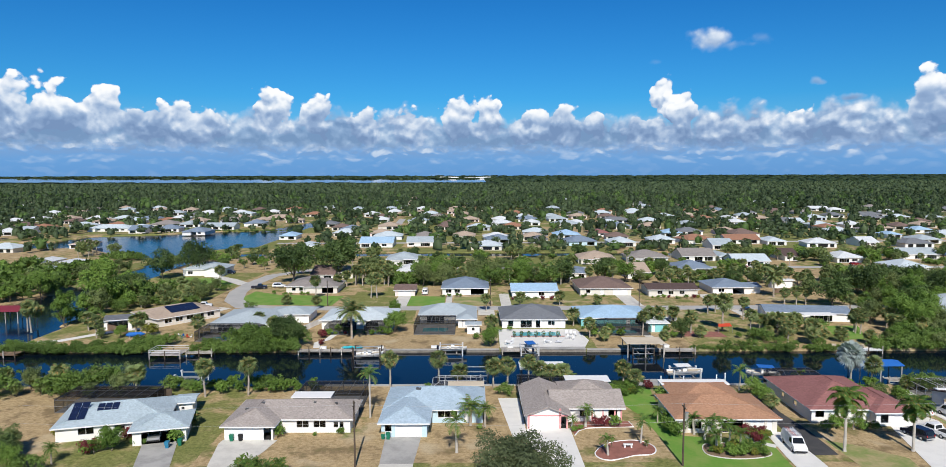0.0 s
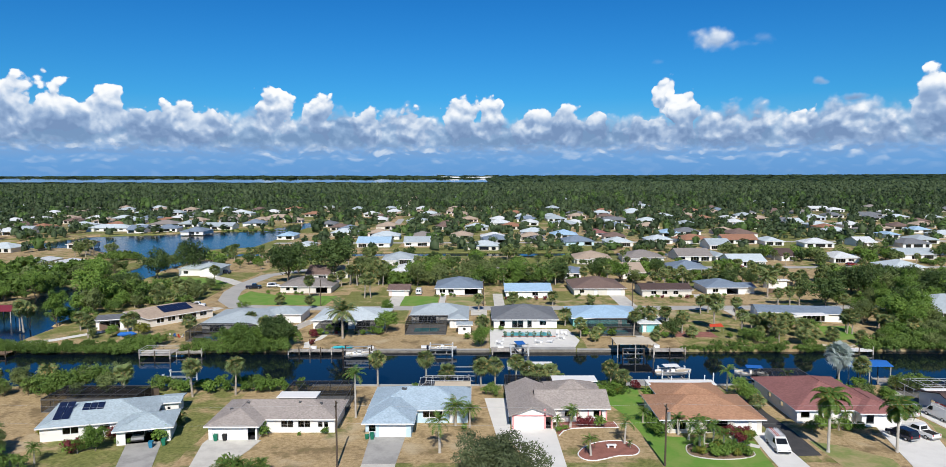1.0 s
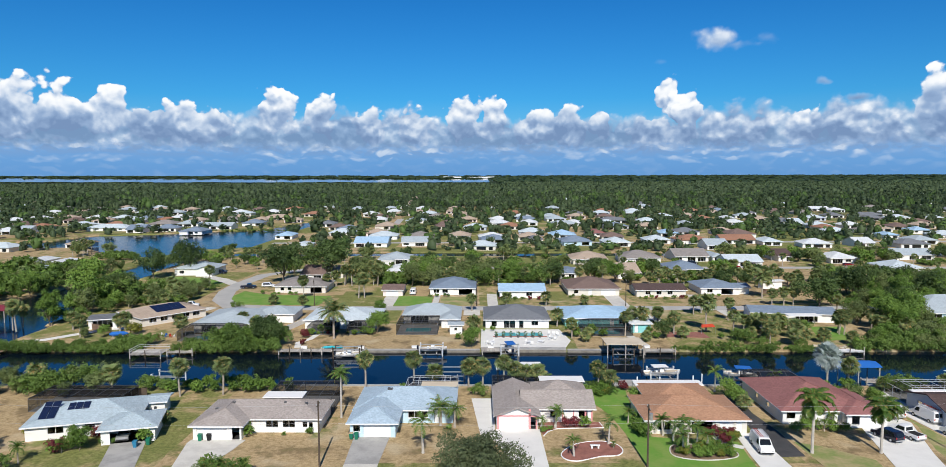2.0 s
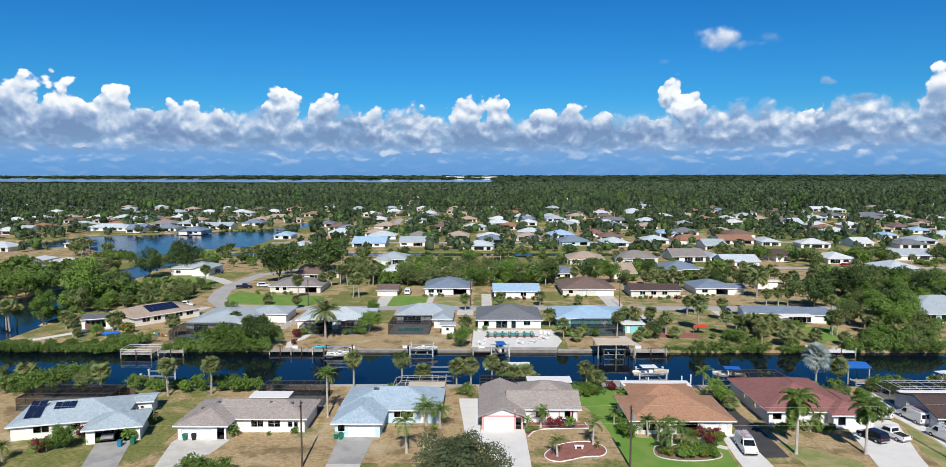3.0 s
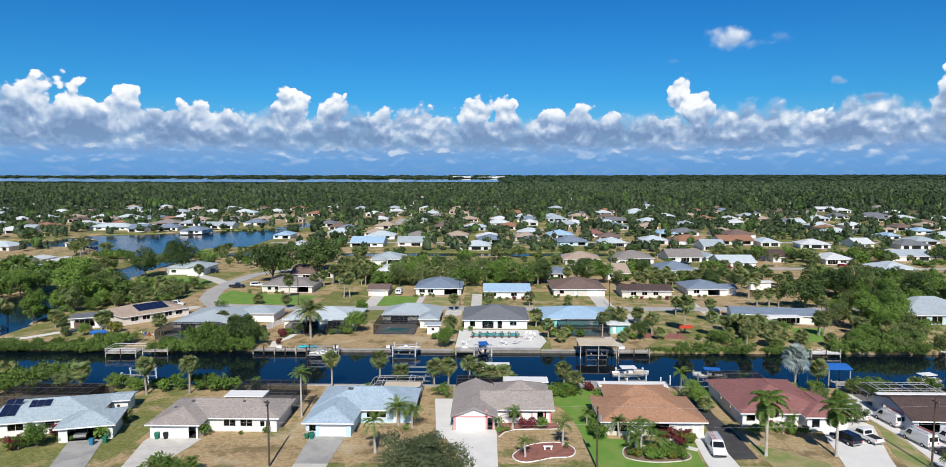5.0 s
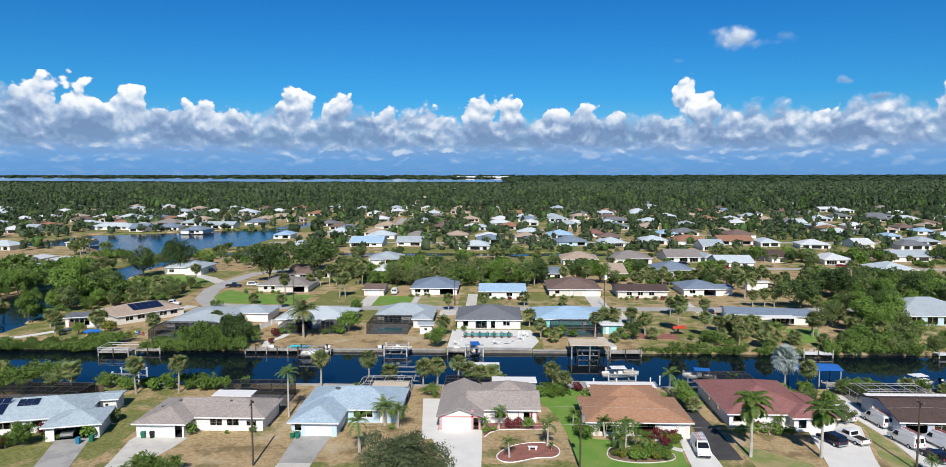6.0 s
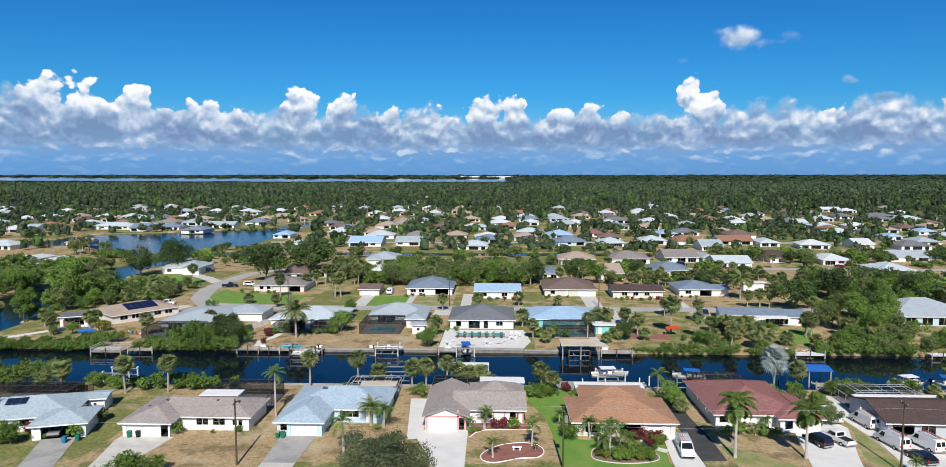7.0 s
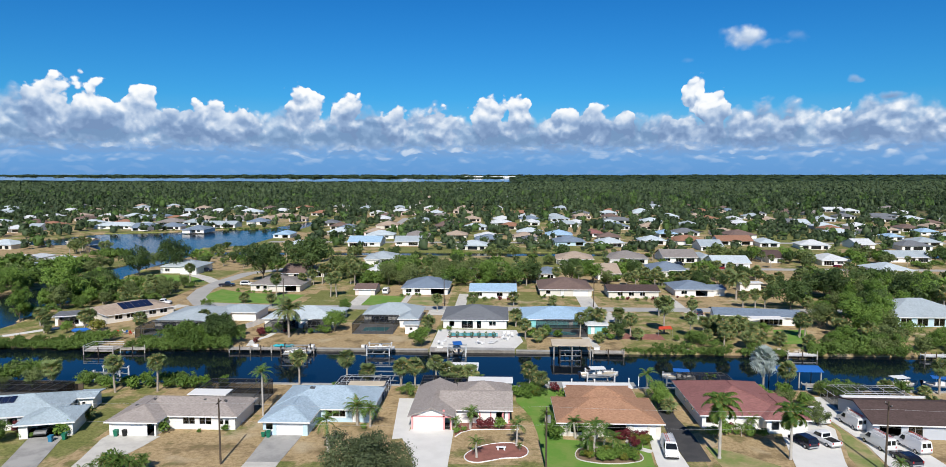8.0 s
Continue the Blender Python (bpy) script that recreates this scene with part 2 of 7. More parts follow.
def water_material(name="canal_water", rough=0.03):
    m = bpy.data.materials.new(name)
    m.use_nodes = True
    n = Nodes(m.node_tree)
    b = m.node_tree.nodes["Principled BSDF"]
    at = n.nodes.new("ShaderNodeNewGeometry").outputs["Position"]
    n.put(b.inputs["Base Color"], n.mix(n.noise(at, 0.03, 2.0), (0.002, 0.006, 0.014), (0.004, 0.009, 0.014)))
    b.inputs["Roughness"].default_value, b.inputs["IOR"].default_value = rough, 1.33
    k = n.nodes.new("ShaderNodeBump")
    k.inputs["Strength"].default_value, k.inputs["Distance"].default_value = 0.12, 0.05
    n.put(k.inputs["Height"], n.noise(n.vmath("MULTIPLY", at, (0.7, 1.3, 1.0)), 1.3, 3.0))
    n.put(b.inputs["Normal"], k.outputs[0])
    return m


def glass_material(name, tint):
    m = bpy.data.materials.new(name)
    m.use_nodes = True
    b = m.node_tree.nodes["Principled BSDF"]
    b.inputs["Base Color"].default_value = (*tint, 1)
    b.inputs["Roughness"].default_value, b.inputs["IOR"].default_value = 0.03, 1.45
    b.inputs["Transmission Weight"].default_value = 1.0
    return m


def screen_material(name, colour, solid):
    """Insect screen: too fine to see its threads, so part of the light goes through."""
    m = bpy.data.materials.new(name)
    m.use_nodes = True
    n = Nodes(m.node_tree)
    b = m.node_tree.nodes["Principled BSDF"]
    b.inputs["Base Color"].default_value = (*colour, 1)
    b.inputs["Roughness"].default_value = 0.8
    b.inputs["Specular IOR Level"].default_value = 0.1
    clear = n.nodes.new("ShaderNodeBsdfTransparent")
    mixer = n.nodes.new("ShaderNodeMixShader")
    mixer.inputs[0].default_value = solid
    n.put(mixer.inputs[1], clear.outputs[0])
    n.put(mixer.inputs[2], b.outputs[0])
    n.put(m.node_tree.nodes["Material Output"].inputs[0], mixer.outputs[0])
    return m


M = dict(
    lawn=ground_material(), water=water_material(), lake=water_material("rippled_lake_water", 0.16),
    green_lawn=material("green_lawn", (0.13, 0.27, 0.04), (0.21, 0.29, 0.07), 0.3, 1.8, 0.95, 0.4, 0.85),
    patchy_lawn=material("patchy_lawn", (0.20, 0.25, 0.075), (0.42, 0.33, 0.18), 0.22, 1.6, 0.95, 0.35, 0.95),
    concrete=material("concrete", (0.62, 0.60, 0.55), (0.42, 0.40, 0.37), 0.5, 4.0, 0.9, 0.1, 0.45),
    old_concrete=material("old_concrete", (0.42, 0.41, 0.39), (0.24, 0.24, 0.23), 0.35, 3.0, 0.9, 0.15, 0.6),
    white_concrete=material("white_concrete", (0.73, 0.72, 0.69), (0.58, 0.57, 0.54), 0.4, 4.0, 0.85, 0.05, 0.35),
    seawall=material("weathered_seawall", (0.26, 0.24, 0.21), (0.13, 0.12, 0.105), 0.5, 4.0, 0.95, 0.3, 0.7),
    asphalt=material("asphalt", (0.055, 0.055, 0.058), (0.09, 0.088, 0.085), 0.4, 5.0, 0.9, 0.2, 0.6),
    road=material("road_asphalt", (0.44, 0.43, 0.41), (0.33, 0.325, 0.315), 0.2, 2.0, 0.9, 0.1, 0.5),
    white_wall=material("white_stucco", (0.82, 0.81, 0.78), (0.70, 0.69, 0.66), 0.5, 8.0, 0.85, 0.1, 0.3),
    cream_wall=material("cream_stucco", (0.70, 0.665, 0.60), (0.60, 0.565, 0.50), 0.5, 8.0, 0.85, 0.1, 0.3),
    blue_wall=material("pale_blue_stucco", (0.52, 0.68, 0.76), (0.44, 0.58, 0.66), 0.5, 8.0, 0.85, 0.1, 0.3),
    pink_wall=material("pale_pink_stucco", (0.80, 0.68, 0.64), (0.70, 0.58, 0.54), 0.5, 8.0, 0.85, 0.1, 0.3),
    grey_wall=material("grey_stucco", (0.50, 0.54, 0.60), (0.42, 0.45, 0.50), 0.5, 8.0, 0.85, 0.1, 0.3),
    turquoise=material("turquoise_paint", (0.24, 0.60, 0.62), (0.2, 0.5, 0.52), 0.5, 8.0, 0.8, 0.1, 0.3),
    pink_trim=material("pink_trim", (0.72, 0.32, 0.32), (0.62, 0.26, 0.26), 0.6, 8.0, 0.8, 0.05, 0.3),
    white=material("white_paint", (0.82, 0.82, 0.81), (0.70, 0.70, 0.69), 0.5, 6.0, 0.6, 0.03, 0.25),
    frame_white=material("white_aluminium", (0.66, 0.67, 0.68), (0.52, 0.53, 0.54), 0.5, 6.0, 0.45, 0.02, 0.2),
    frame_dark=material("bronze_aluminium", (0.09, 0.09, 0.092), (0.06, 0.06, 0.062), 0.5, 6.0, 0.5, 0.02, 0.2),
    # near-black floor colour that stands in for the shade inside the houses
    dark=material("interior_shade", (0.03, 0.03, 0.032), (0.02, 0.02, 0.02), 0.5, 6.0, 0.9, 0.0, 0.2),
    glass=glass_material("window_glass", (0.55, 0.62, 0.65)),
    screen=screen_material("dark_screen", (0.016, 0.018, 0.02), 0.5),
    screen_light=screen_material("light_screen", (0.02, 0.021, 0.022), 0.34),
    wood=material("weathered_wood", (0.47, 0.44, 0.40), (0.31, 0.28, 0.25), 0.8, 7.0, 0.9, 0.25, 0.6, random_tint=0.2),
    fence_wood=material("fence_wood", (0.22, 0.15, 0.10), (0.14, 0.10, 0.07), 0.8, 7.0, 0.9, 0.25, 0.6, random_tint=0.2),
    pole_wood=material("creosoted_wood", (0.10, 0.075, 0.055), (0.06, 0.05, 0.04), 1.0, 8.0, 0.9, 0.2, 0.6),
    palm_trunk=material("palm_trunk", (0.42, 0.37, 0.31), (0.26, 0.22, 0.18), 1.0, 9.0, 0.95, 0.4, 0.7),
    royal_trunk=material("smooth_palm_trunk", (0.50, 0.47, 0.42), (0.36, 0.33, 0.29), 0.8, 7.0, 0.9, 0.2, 0.6),
    bark=material("bark", (0.15, 0.12, 0.09), (0.08, 0.065, 0.05), 1.0, 8.0, 0.95, 0.4, 0.7),
    mulch=material("red_mulch", (0.32, 0.14, 0.11), (0.21, 0.09, 0.07), 0.8, 6.0, 0.95, 0.4, 0.7),
    sand=material("pale_sand", (0.62, 0.54, 0.42), (0.46, 0.38, 0.28), 0.3, 3.0, 0.95, 0.2, 0.5),
    solar=material("solar_cells", (0.012, 0.02, 0.055), (0.02, 0.03, 0.07), 1.0, 6.0, 0.12, 0.0, 0.4, spec=0.6),
    pool=material("pool_water", (0.10, 0.42, 0.46), (0.16, 0.50, 0.52), 0.6, 4.0, 0.05, 0.1, 0.4, spec=0.5),
    green_bin=material("green_plastic", (0.015, 0.17, 0.10), (0.012, 0.13, 0.08), 0.8, 6.0, 0.5, 0.0, 0.3),
    blue_bin=material("blue_plastic", (0.03, 0.20, 0.34), (0.02, 0.16, 0.28), 0.8, 6.0, 0.5, 0.0, 0.3),
    tan_lid=material("tan_plastic", (0.45, 0.36, 0.22), (0.38, 0.30, 0.18), 0.8, 6.0, 0.5, 0.0, 0.3),
    car_white=material("white_car_paint", (0.80, 0.80, 0.80), (0.74, 0.74, 0.74), 0.6, 6.0, 0.25, 0.0, 0.2, spec=0.5),
    car_silver=material("silver_car_paint", (0.42, 0.43, 0.44), (0.36, 0.37, 0.38), 0.6, 6.0, 0.3, 0.0, 0.2, metal=0.6, spec=0.5),
    car_dark=material("dark_blue_car_paint", (0.012, 0.014, 0.03), (0.01, 0.012, 0.02), 0.6, 6.0, 0.2, 0.0, 0.2, spec=0.6),
    car_red=material("red_car_paint", (0.24, 0.02, 0.02), (0.2, 0.015, 0.015), 0.6, 6.0, 0.25, 0.0, 0.2, spec=0.5),
    rubber=material("black_rubber", (0.02, 0.02, 0.02), (0.03, 0.03, 0.03), 1.0, 8.0, 0.9, 0.0, 0.3),
    car_glass=material("tinted_car_glass", (0.012, 0.015, 0.018), (0.02, 0.024, 0.028), 0.6, 6.0, 0.05, 0.0, 0.2, spec=0.6),
    steel=material("galvanised_steel", (0.55, 0.56, 0.57), (0.42, 0.43, 0.44), 1.0, 8.0, 0.4, 0.0, 0.3, metal=0.7),
    red_lamp=material("red_plastic", (0.45, 0.02, 0.02), (0.4, 0.02, 0.02), 1.0, 6.0, 0.3, 0.0, 0.2),
    gelcoat=material("white_gelcoat", (0.84, 0.84, 0.82), (0.76, 0.76, 0.74), 0.7, 6.0, 0.3, 0.0, 0.25, spec=0.5),
    blue_canvas=material("blue_canvas", (0.02, 0.14, 0.48), (0.015, 0.10, 0.38), 0.5, 5.0, 0.8, 0.05, 0.35),
    red_canvas=material("red_canvas", (0.55, 0.07, 0.03), (0.45, 0.05, 0.03), 0.5, 5.0, 0.8, 0.05, 0.35),
    maroon_roof=material("maroon_metal", (0.22, 0.035, 0.05), (0.17, 0.03, 0.04), 0.5, 5.0, 0.5, 0.05, 0.35),
    teal=material("teal_plastic", (0.03, 0.40, 0.48), (0.03, 0.34, 0.40), 0.8, 6.0, 0.4, 0.0, 0.2),
    stone=material("pale_rubble", (0.52, 0.46, 0.37), (0.36, 0.31, 0.25), 1.5, 5.0, 0.95, 0.3, 0.6, random_tint=0.2),
)
LEAF = dict(
    street_oak=foliage("street_oak_leaves", (0.045, 0.065, 0.03), (0.15, 0.185, 0.09)),
    oak=foliage("oak_leaves", (0.026, 0.052, 0.018), (0.11, 0.17, 0.05)),
    bright=foliage("bright_leaves", (0.048, 0.105, 0.016), (0.215, 0.335, 0.068)),
    mangrove=foliage("mangrove_leaves", (0.040, 0.082, 0.015), (0.165, 0.255, 0.058)),
    olive=foliage("olive_leaves", (0.055, 0.088, 0.028), (0.215, 0.265, 0.095)),
    sabal=foliage("fan_palm_leaves", (0.055, 0.09, 0.03), (0.25, 0.315, 0.125), (0.38, 0.28, 0.11)),
    queen=foliage("feather_palm_leaves", (0.05, 0.11, 0.02), (0.14, 0.23, 0.05), (0.28, 0.20, 0.06)),
    silver=foliage("silver_palm_leaves", (0.28, 0.34, 0.34), (0.48, 0.54, 0.54)),
    red=foliage("red_leaves", (0.11, 0.02, 0.025), (0.20, 0.04, 0.05)),
    yellow=foliage("yellow_green_leaves", (0.13, 0.16, 0.025), (0.28, 0.26, 0.05)),
    forest=foliage("forest_leaves", (0.023, 0.042, 0.023), (0.10, 0.145, 0.065), None, 0.6),
    far_bright=foliage("far_bright_leaves", (0.035, 0.075, 0.02), (0.12, 0.20, 0.055), None, 0.6),
    far_oak=foliage("far_oak_leaves", (0.014, 0.03, 0.015), (0.055, 0.09, 0.036), None, 0.6),
)
ROOF = {}


def roofing(key, base, second=None):
    """Shingles: every tab has its own shade, in courses that run level along the slope."""
    m = bpy.data.materials.new(key + "_shingles")
    m.use_nodes = True
    n = Nodes(m.node_tree)
    b = m.node_tree.nodes["Principled BSDF"]
    at = n.nodes.new("ShaderNodeNewGeometry").outputs["Position"]
    x, y, z = n.split(at)
    course = n.math("FLOOR", n.math("DIVIDE", z, 0.07))
    tab = n.nodes.new("ShaderNodeTexWhiteNoise")
    n.put(tab.inputs["Vector"], n.xyz(n.math("FLOOR", n.math("DIVIDE", n.math("ADD", n.math("ADD", x, y), n.math("MULTIPLY", course, 0.37)), 0.33)), course, 0.0))
    speckle = n.span(n.noise(at, 3.2, 3.0, 0.7), 0.36, 0.64)
    stain = n.span(n.noise(at, 0.3, 4.0, 0.65), 0.42, 0.72)
    f = n.math("ADD", n.math("MULTIPLY", tab.outputs["Value"], 0.5), n.math("MULTIPLY", speckle, 0.5))
    col = n.mix(f, tuple(k * 1.1 for k in base), tuple(k * 0.9 for k in (second or base)))
    col = n.mix(n.math("MULTIPLY", stain, 0.28), col, tuple(k * 0.7 for k in (second or base)))
    n.put(b.inputs["Base Color"], col)
    b.inputs["Roughness"].default_value = 0.92
    b.inputs["Specular IOR Level"].default_value = 0.15
    k = n.nodes.new("ShaderNodeBump")
    k.inputs["Strength"].default_value, k.inputs["Distance"].default_value = 0.5, 0.06
    n.put(k.inputs["Height"], f)
    n.put(b.inputs["Normal"], k.outputs[0])
    ROOF[key] = m
    return m

# ---------------------------------------------------------------- building blocks


class Geo:
    """Collects points and faces for one mesh."""

    def __init__(self):
        self.v, self.f = [], []

    def add(self, pts, faces):
        k = len(self.v)
        self.v += [tuple(p) for p in pts]
        self.f += [tuple(i + k for i in f) for f in faces]
        return self

    def box(self, x0, y0, z0, x1, y1, z1):
        return self.add([(x0, y0, z0), (x1, y0, z0), (x1, y1, z0), (x0, y1, z0), (x0, y0, z1), (x1, y0, z1), (x1, y1, z1), (x0, y1, z1)],
                        [(3, 2, 1, 0), (4, 5, 6, 7), (0, 1, 5, 4), (1, 2, 6, 5), (2, 3, 7, 6), (3, 0, 4, 7)])

    def slab(self, pts, z0, z1):
        """A flat plate with the outline pts (counter-clockwise)."""
        n = len(pts)
        self.add([(x, y, z0) for x, y in pts] + [(x, y, z1) for x, y in pts],
                 [tuple(range(n - 1, -1, -1)), tuple(range(n, 2 * n))] + [(i, (i + 1) % n, n + (i + 1) % n, n + i) for i in range(n)])
        return self

    def beam(self, a, b, w, h=None):
        """A square bar from a to b."""
        a, b = Vector(a), Vector(b)
        h = h or w
        d = (b - a).normalized()
        up = Vector((0, 0, 1)) if abs(d.z) < 0.95 else Vector((0, 1, 0))
        s = d.cross(up).normalized() * w / 2
        u = s.cross(d).normalized() * h / 2
        pts = [p + i * s + j * u for p in (a, b) for i, j in ((-1, -1), (1, -1), (1, 1), (-1, 1))]
        return self.add(pts, [(0, 1, 2, 3), (7, 6, 5, 4), (0, 4, 5, 1), (1, 5, 6, 2), (2, 6, 7, 3), (3, 7, 4, 0)])

    def tube(self, pts, radii, sides=8, caps=True):
        """A round bar along a chain of points."""
        pts = [Vector(p) for p in pts]
        rings = []
        for i, p in enumerate(pts):
            d = (pts[min(i + 1, len(pts) - 1)] - pts[max(i - 1, 0)]).normalized()
            ref = Vector((1, 0, 0)) if abs(d.x) < 0.9 else Vector((0, 1, 0))
            s = d.cross(ref).normalized()
            t = d.cross(s)
            rings.append([p + radii[i] * (math.cos(a) * s + math.sin(a) * t) for a in (2 * math.pi * k / sides for k in range(sides))])
        faces = []
        for i in range(len(pts) - 1):
            for k in range(sides):
                a, b = i * sides + k, i * sides + (k + 1) % sides
                faces.append((a, a + sides, b + sides, b))
        if caps:
            faces += [tuple(range(sides)), tuple(range(len(pts) * sides - 1, (len(pts) - 1) * sides - 1, -1))]
        return self.add([q for r in rings for q in r], faces)

    def mesh(self, name, mat, smooth=False):
        me = bpy.data.meshes.new(name)
        me.from_pydata(self.v, [], self.f)
        me.materials.append(mat)
        if smooth:
            me.polygons.foreach_set("use_smooth", [True] * len(me.polygons))
        me.update()
        return me


def thing(name, label, category, x=0.0, y=0.0, z=0.0, turn=0.0, group="", kind=""):
    """An empty at the base of a thing, which its parts hang on."""
    ob = new(name)
    ob.empty_display_size = 0.5
    ob.matrix_basis = pose(x, y, z, 0, 0, turn)
    return tagged(ob, label, category, group, kind)


def part(name, geo, mat, parent, label="", smooth=False):
    ob = new(name, geo.mesh(name, mat, smooth) if isinstance(geo, Geo) else geo)
    ob.parent = parent
    return tagged(ob, label)


def setting(name, geo, mat, label, category, smooth=False):
    return tagged(new(name, geo.mesh(name, mat, smooth)), label, category, "", "structure")


# ---------------------------------------------------------------- ground and water

CANAL_NEAR, CANAL_FAR, WATER_Z = 135.0, 163.0, -0.6


def in_poly(x, y, poly):
    hit = False
    for (x0, y0), (x1, y1) in zip(poly, poly[1:] + poly[:1]):
        if (y0 > y) != (y1 > y) and x < x0 + (y - y0) / (y1 - y0) * (x1 - x0):
            hit = not hit
    return hit


# inlet and lake beyond the point of land, and the arm that leaves the lake
LAKE = [(-150, 150), (-112, 150), (-113, 166), (-117, 190), (-124, 230), (-131, 270), (-136, 300), (-136, 335), (-140, 362), (-148, 384), (-128, 396), (-128, 425), (-126, 470),
        (-130, 500), (-128, 580), (-120, 640), (-134, 640), (-148, 580), (-160, 512), (-185, 512), (-225, 482), (-262, 470), (-268, 425), (-300, 430), (-420, 440), (-420, 400), (-330, 395), (-262, 394),
        (-226, 396), (-208, 380), (-184, 358), (-166, 350), (-156, 335), (-151, 305), (-147, 270), (-150, 240), (-152, 215), (-170, 196), (-230, 190), (-300, 188), (-300, 164), (-170, 164)]


def is_water(x, y):
    if CANAL_NEAR < y < CANAL_FAR and -420 < x < 420:
        return True
    if 352 < y < 370 and -130 < x < 330:
        return True
    return in_poly(x, y, LAKE)


def rise(x, y):
    """The land lifts a little far out, where the woods close the view."""
    d = math.hypot(x, y)
    return 0.0 if d < 2500 else 19.0 * min(1.0, (d - 2500) / 2400) ** 1.5


def build_ground():
    def lines(lo, hi, step, far):
        fine = list(np.arange(lo, hi + 0.01, step))
        out, s, p = [], step, hi
        while p < far:
            s = min(s * 1.35, 420)
            p = min(p + s, far)
            out.append(p)
        ins, s, p = [], step, lo
        while p > -far:
            s = min(s * 1.35, 420)
            p = max(p - s, -far)
            ins.append(p)
        return ins[::-1] + fine + out

    xs, ys = lines(-303, 303, 3.0, 4990), lines(87, 645, 3.0, 4990)
    # steep banks where the canals are cut
    ys = sorted([v for v in ys if abs(v - 135) > 0.1] + [134.96, 135.04, 162.96, 163.04, 351.96, 352.04, 369.96, 370.04])
    pts, index = [], {}
    for j, y in enumerate(ys):
        for i, x in enumerate(xs):
            z = -3.0 if is_water(x, y) else rise(x, y)
            pts.append((x, y, z))
    w = len(xs)
    faces = [(j * w + i, j * w + i + 1, j * w + w + i + 1, j * w + w + i) for j in range(len(ys) - 1) for i in range(w - 1)]
    g = Geo()
    g.v, g.f = pts, faces
    setting("ground", g, M["lawn"], "dry patchy lawn and bare soil over flat land", "ground")
    g = Geo()
    g.add([(-420, 120, WATER_Z), (420, 120, WATER_Z), (420, 172, WATER_Z), (-420, 172, WATER_Z)], [(0, 1, 2, 3)])
    setting("water", g, M["water"], "dark still canal water between the seawalls", "canal")
    g = Geo()
    g.add([(-450, 172.0, WATER_Z), (450, 172.0, WATER_Z), (450, 660, WATER_Z), (-450, 660, WATER_Z)], [(0, 1, 2, 3)])
    setting("water", g, M["lake"], "calm lake water that mirrors the clouds", "lake")


build_ground()

# ---------------------------------------------------------------- houses


def hip_roof(x0, y0, x1, y1, z, pitch, kind="hip", edge=0.16):
    """A closed roof over the rectangle of its eaves. kind: hip, gx or gy (gable with the ridge along x or y), flat, or shed."""
    g = Geo()
    w, d = x1 - x0, y1 - y0
    t = z + edge
    base = [(x0, y0, z), (x1, y0, z), (x1, y1, z), (x0, y1, z), (x0, y0, t), (x1, y0, t), (x1, y1, t), (x0, y1, t)]
    rim = [(3, 2, 1, 0), (0, 1, 5, 4), (1, 2, 6, 5), (2, 3, 7, 6), (3, 0, 4, 7)]
    if kind == "flat":
        return g.add(base, rim + [(4, 5, 6, 7)])
    if kind == "hip":
        r = min(w, d) / 2
        h = t + r * pitch
        if w >= d:
            a, b = (x0 + r, y0 + d / 2, h), (x1 - r - 0.01, y0 + d / 2, h)
            top = [(4, 5, 9, 8), (5, 6, 9), (6, 7, 8, 9), (7, 4, 8)]
        else:
            a, b = (x0 + w / 2, y0 + r, h), (x0 + w / 2, y1 - r - 0.01, h)
            top = [(4, 5, 8), (5, 6, 9, 8), (6, 7, 9), (7, 4, 8, 9)]
    elif kind == "gx":
        h = t + d / 2 * pitch
        a, b = (x0, y0 + d / 2, h), (x1, y0 + d / 2, h)
        top = [(4, 5, 9, 8), (5, 6, 9), (6, 7, 8, 9), (7, 4, 8)]
    else:
        h = t + w / 2 * pitch
        a, b = (x0 + w / 2, y0, h), (x0 + w / 2, y1, h)
        top = [(4, 5, 8), (5, 6, 9, 8), (6, 7, 9), (7, 4, 8, 9)]
    return g.add(base + [a, b], rim + top)


def wall_run(g, a, b, height, holes, thick=0.2, z0=0.0):
    """A wall along a-b (outer face on its right-hand side when walking from a to b), with holes (start, width, sill, height) cut through."""
    a, b = Vector((*a, 0)), Vector((*b, 0))
    d = (b - a).normalized()
    n = Vector((d.y, -d.x, 0))
    length = (b - a).length

    def piece(u0, u1, p0, p1):
        if u1 - u0 < 0.01 or p1 - p0 < 0.01:
            return
        lo = [a + d * u0, a + d * u1, a + d * u1 - n * thick, a + d * u0 - n * thick]
        g.add([(q.x, q.y, p0) for q in lo] + [(q.x, q.y, p1) for q in lo],
              [(3, 2, 1, 0), (4, 5, 6, 7), (0, 1, 5, 4), (1, 2, 6, 5), (2, 3, 7, 6), (3, 0, 4, 7)])

    at = 0.0
    for u, w, s, h in sorted(holes):
        piece(at, u, z0, height)
        piece(u, u + w, z0, s)
        piece(u, u + w, s + h, height)
        at = u + w
    piece(at, length, z0, height)
    return a, d, n


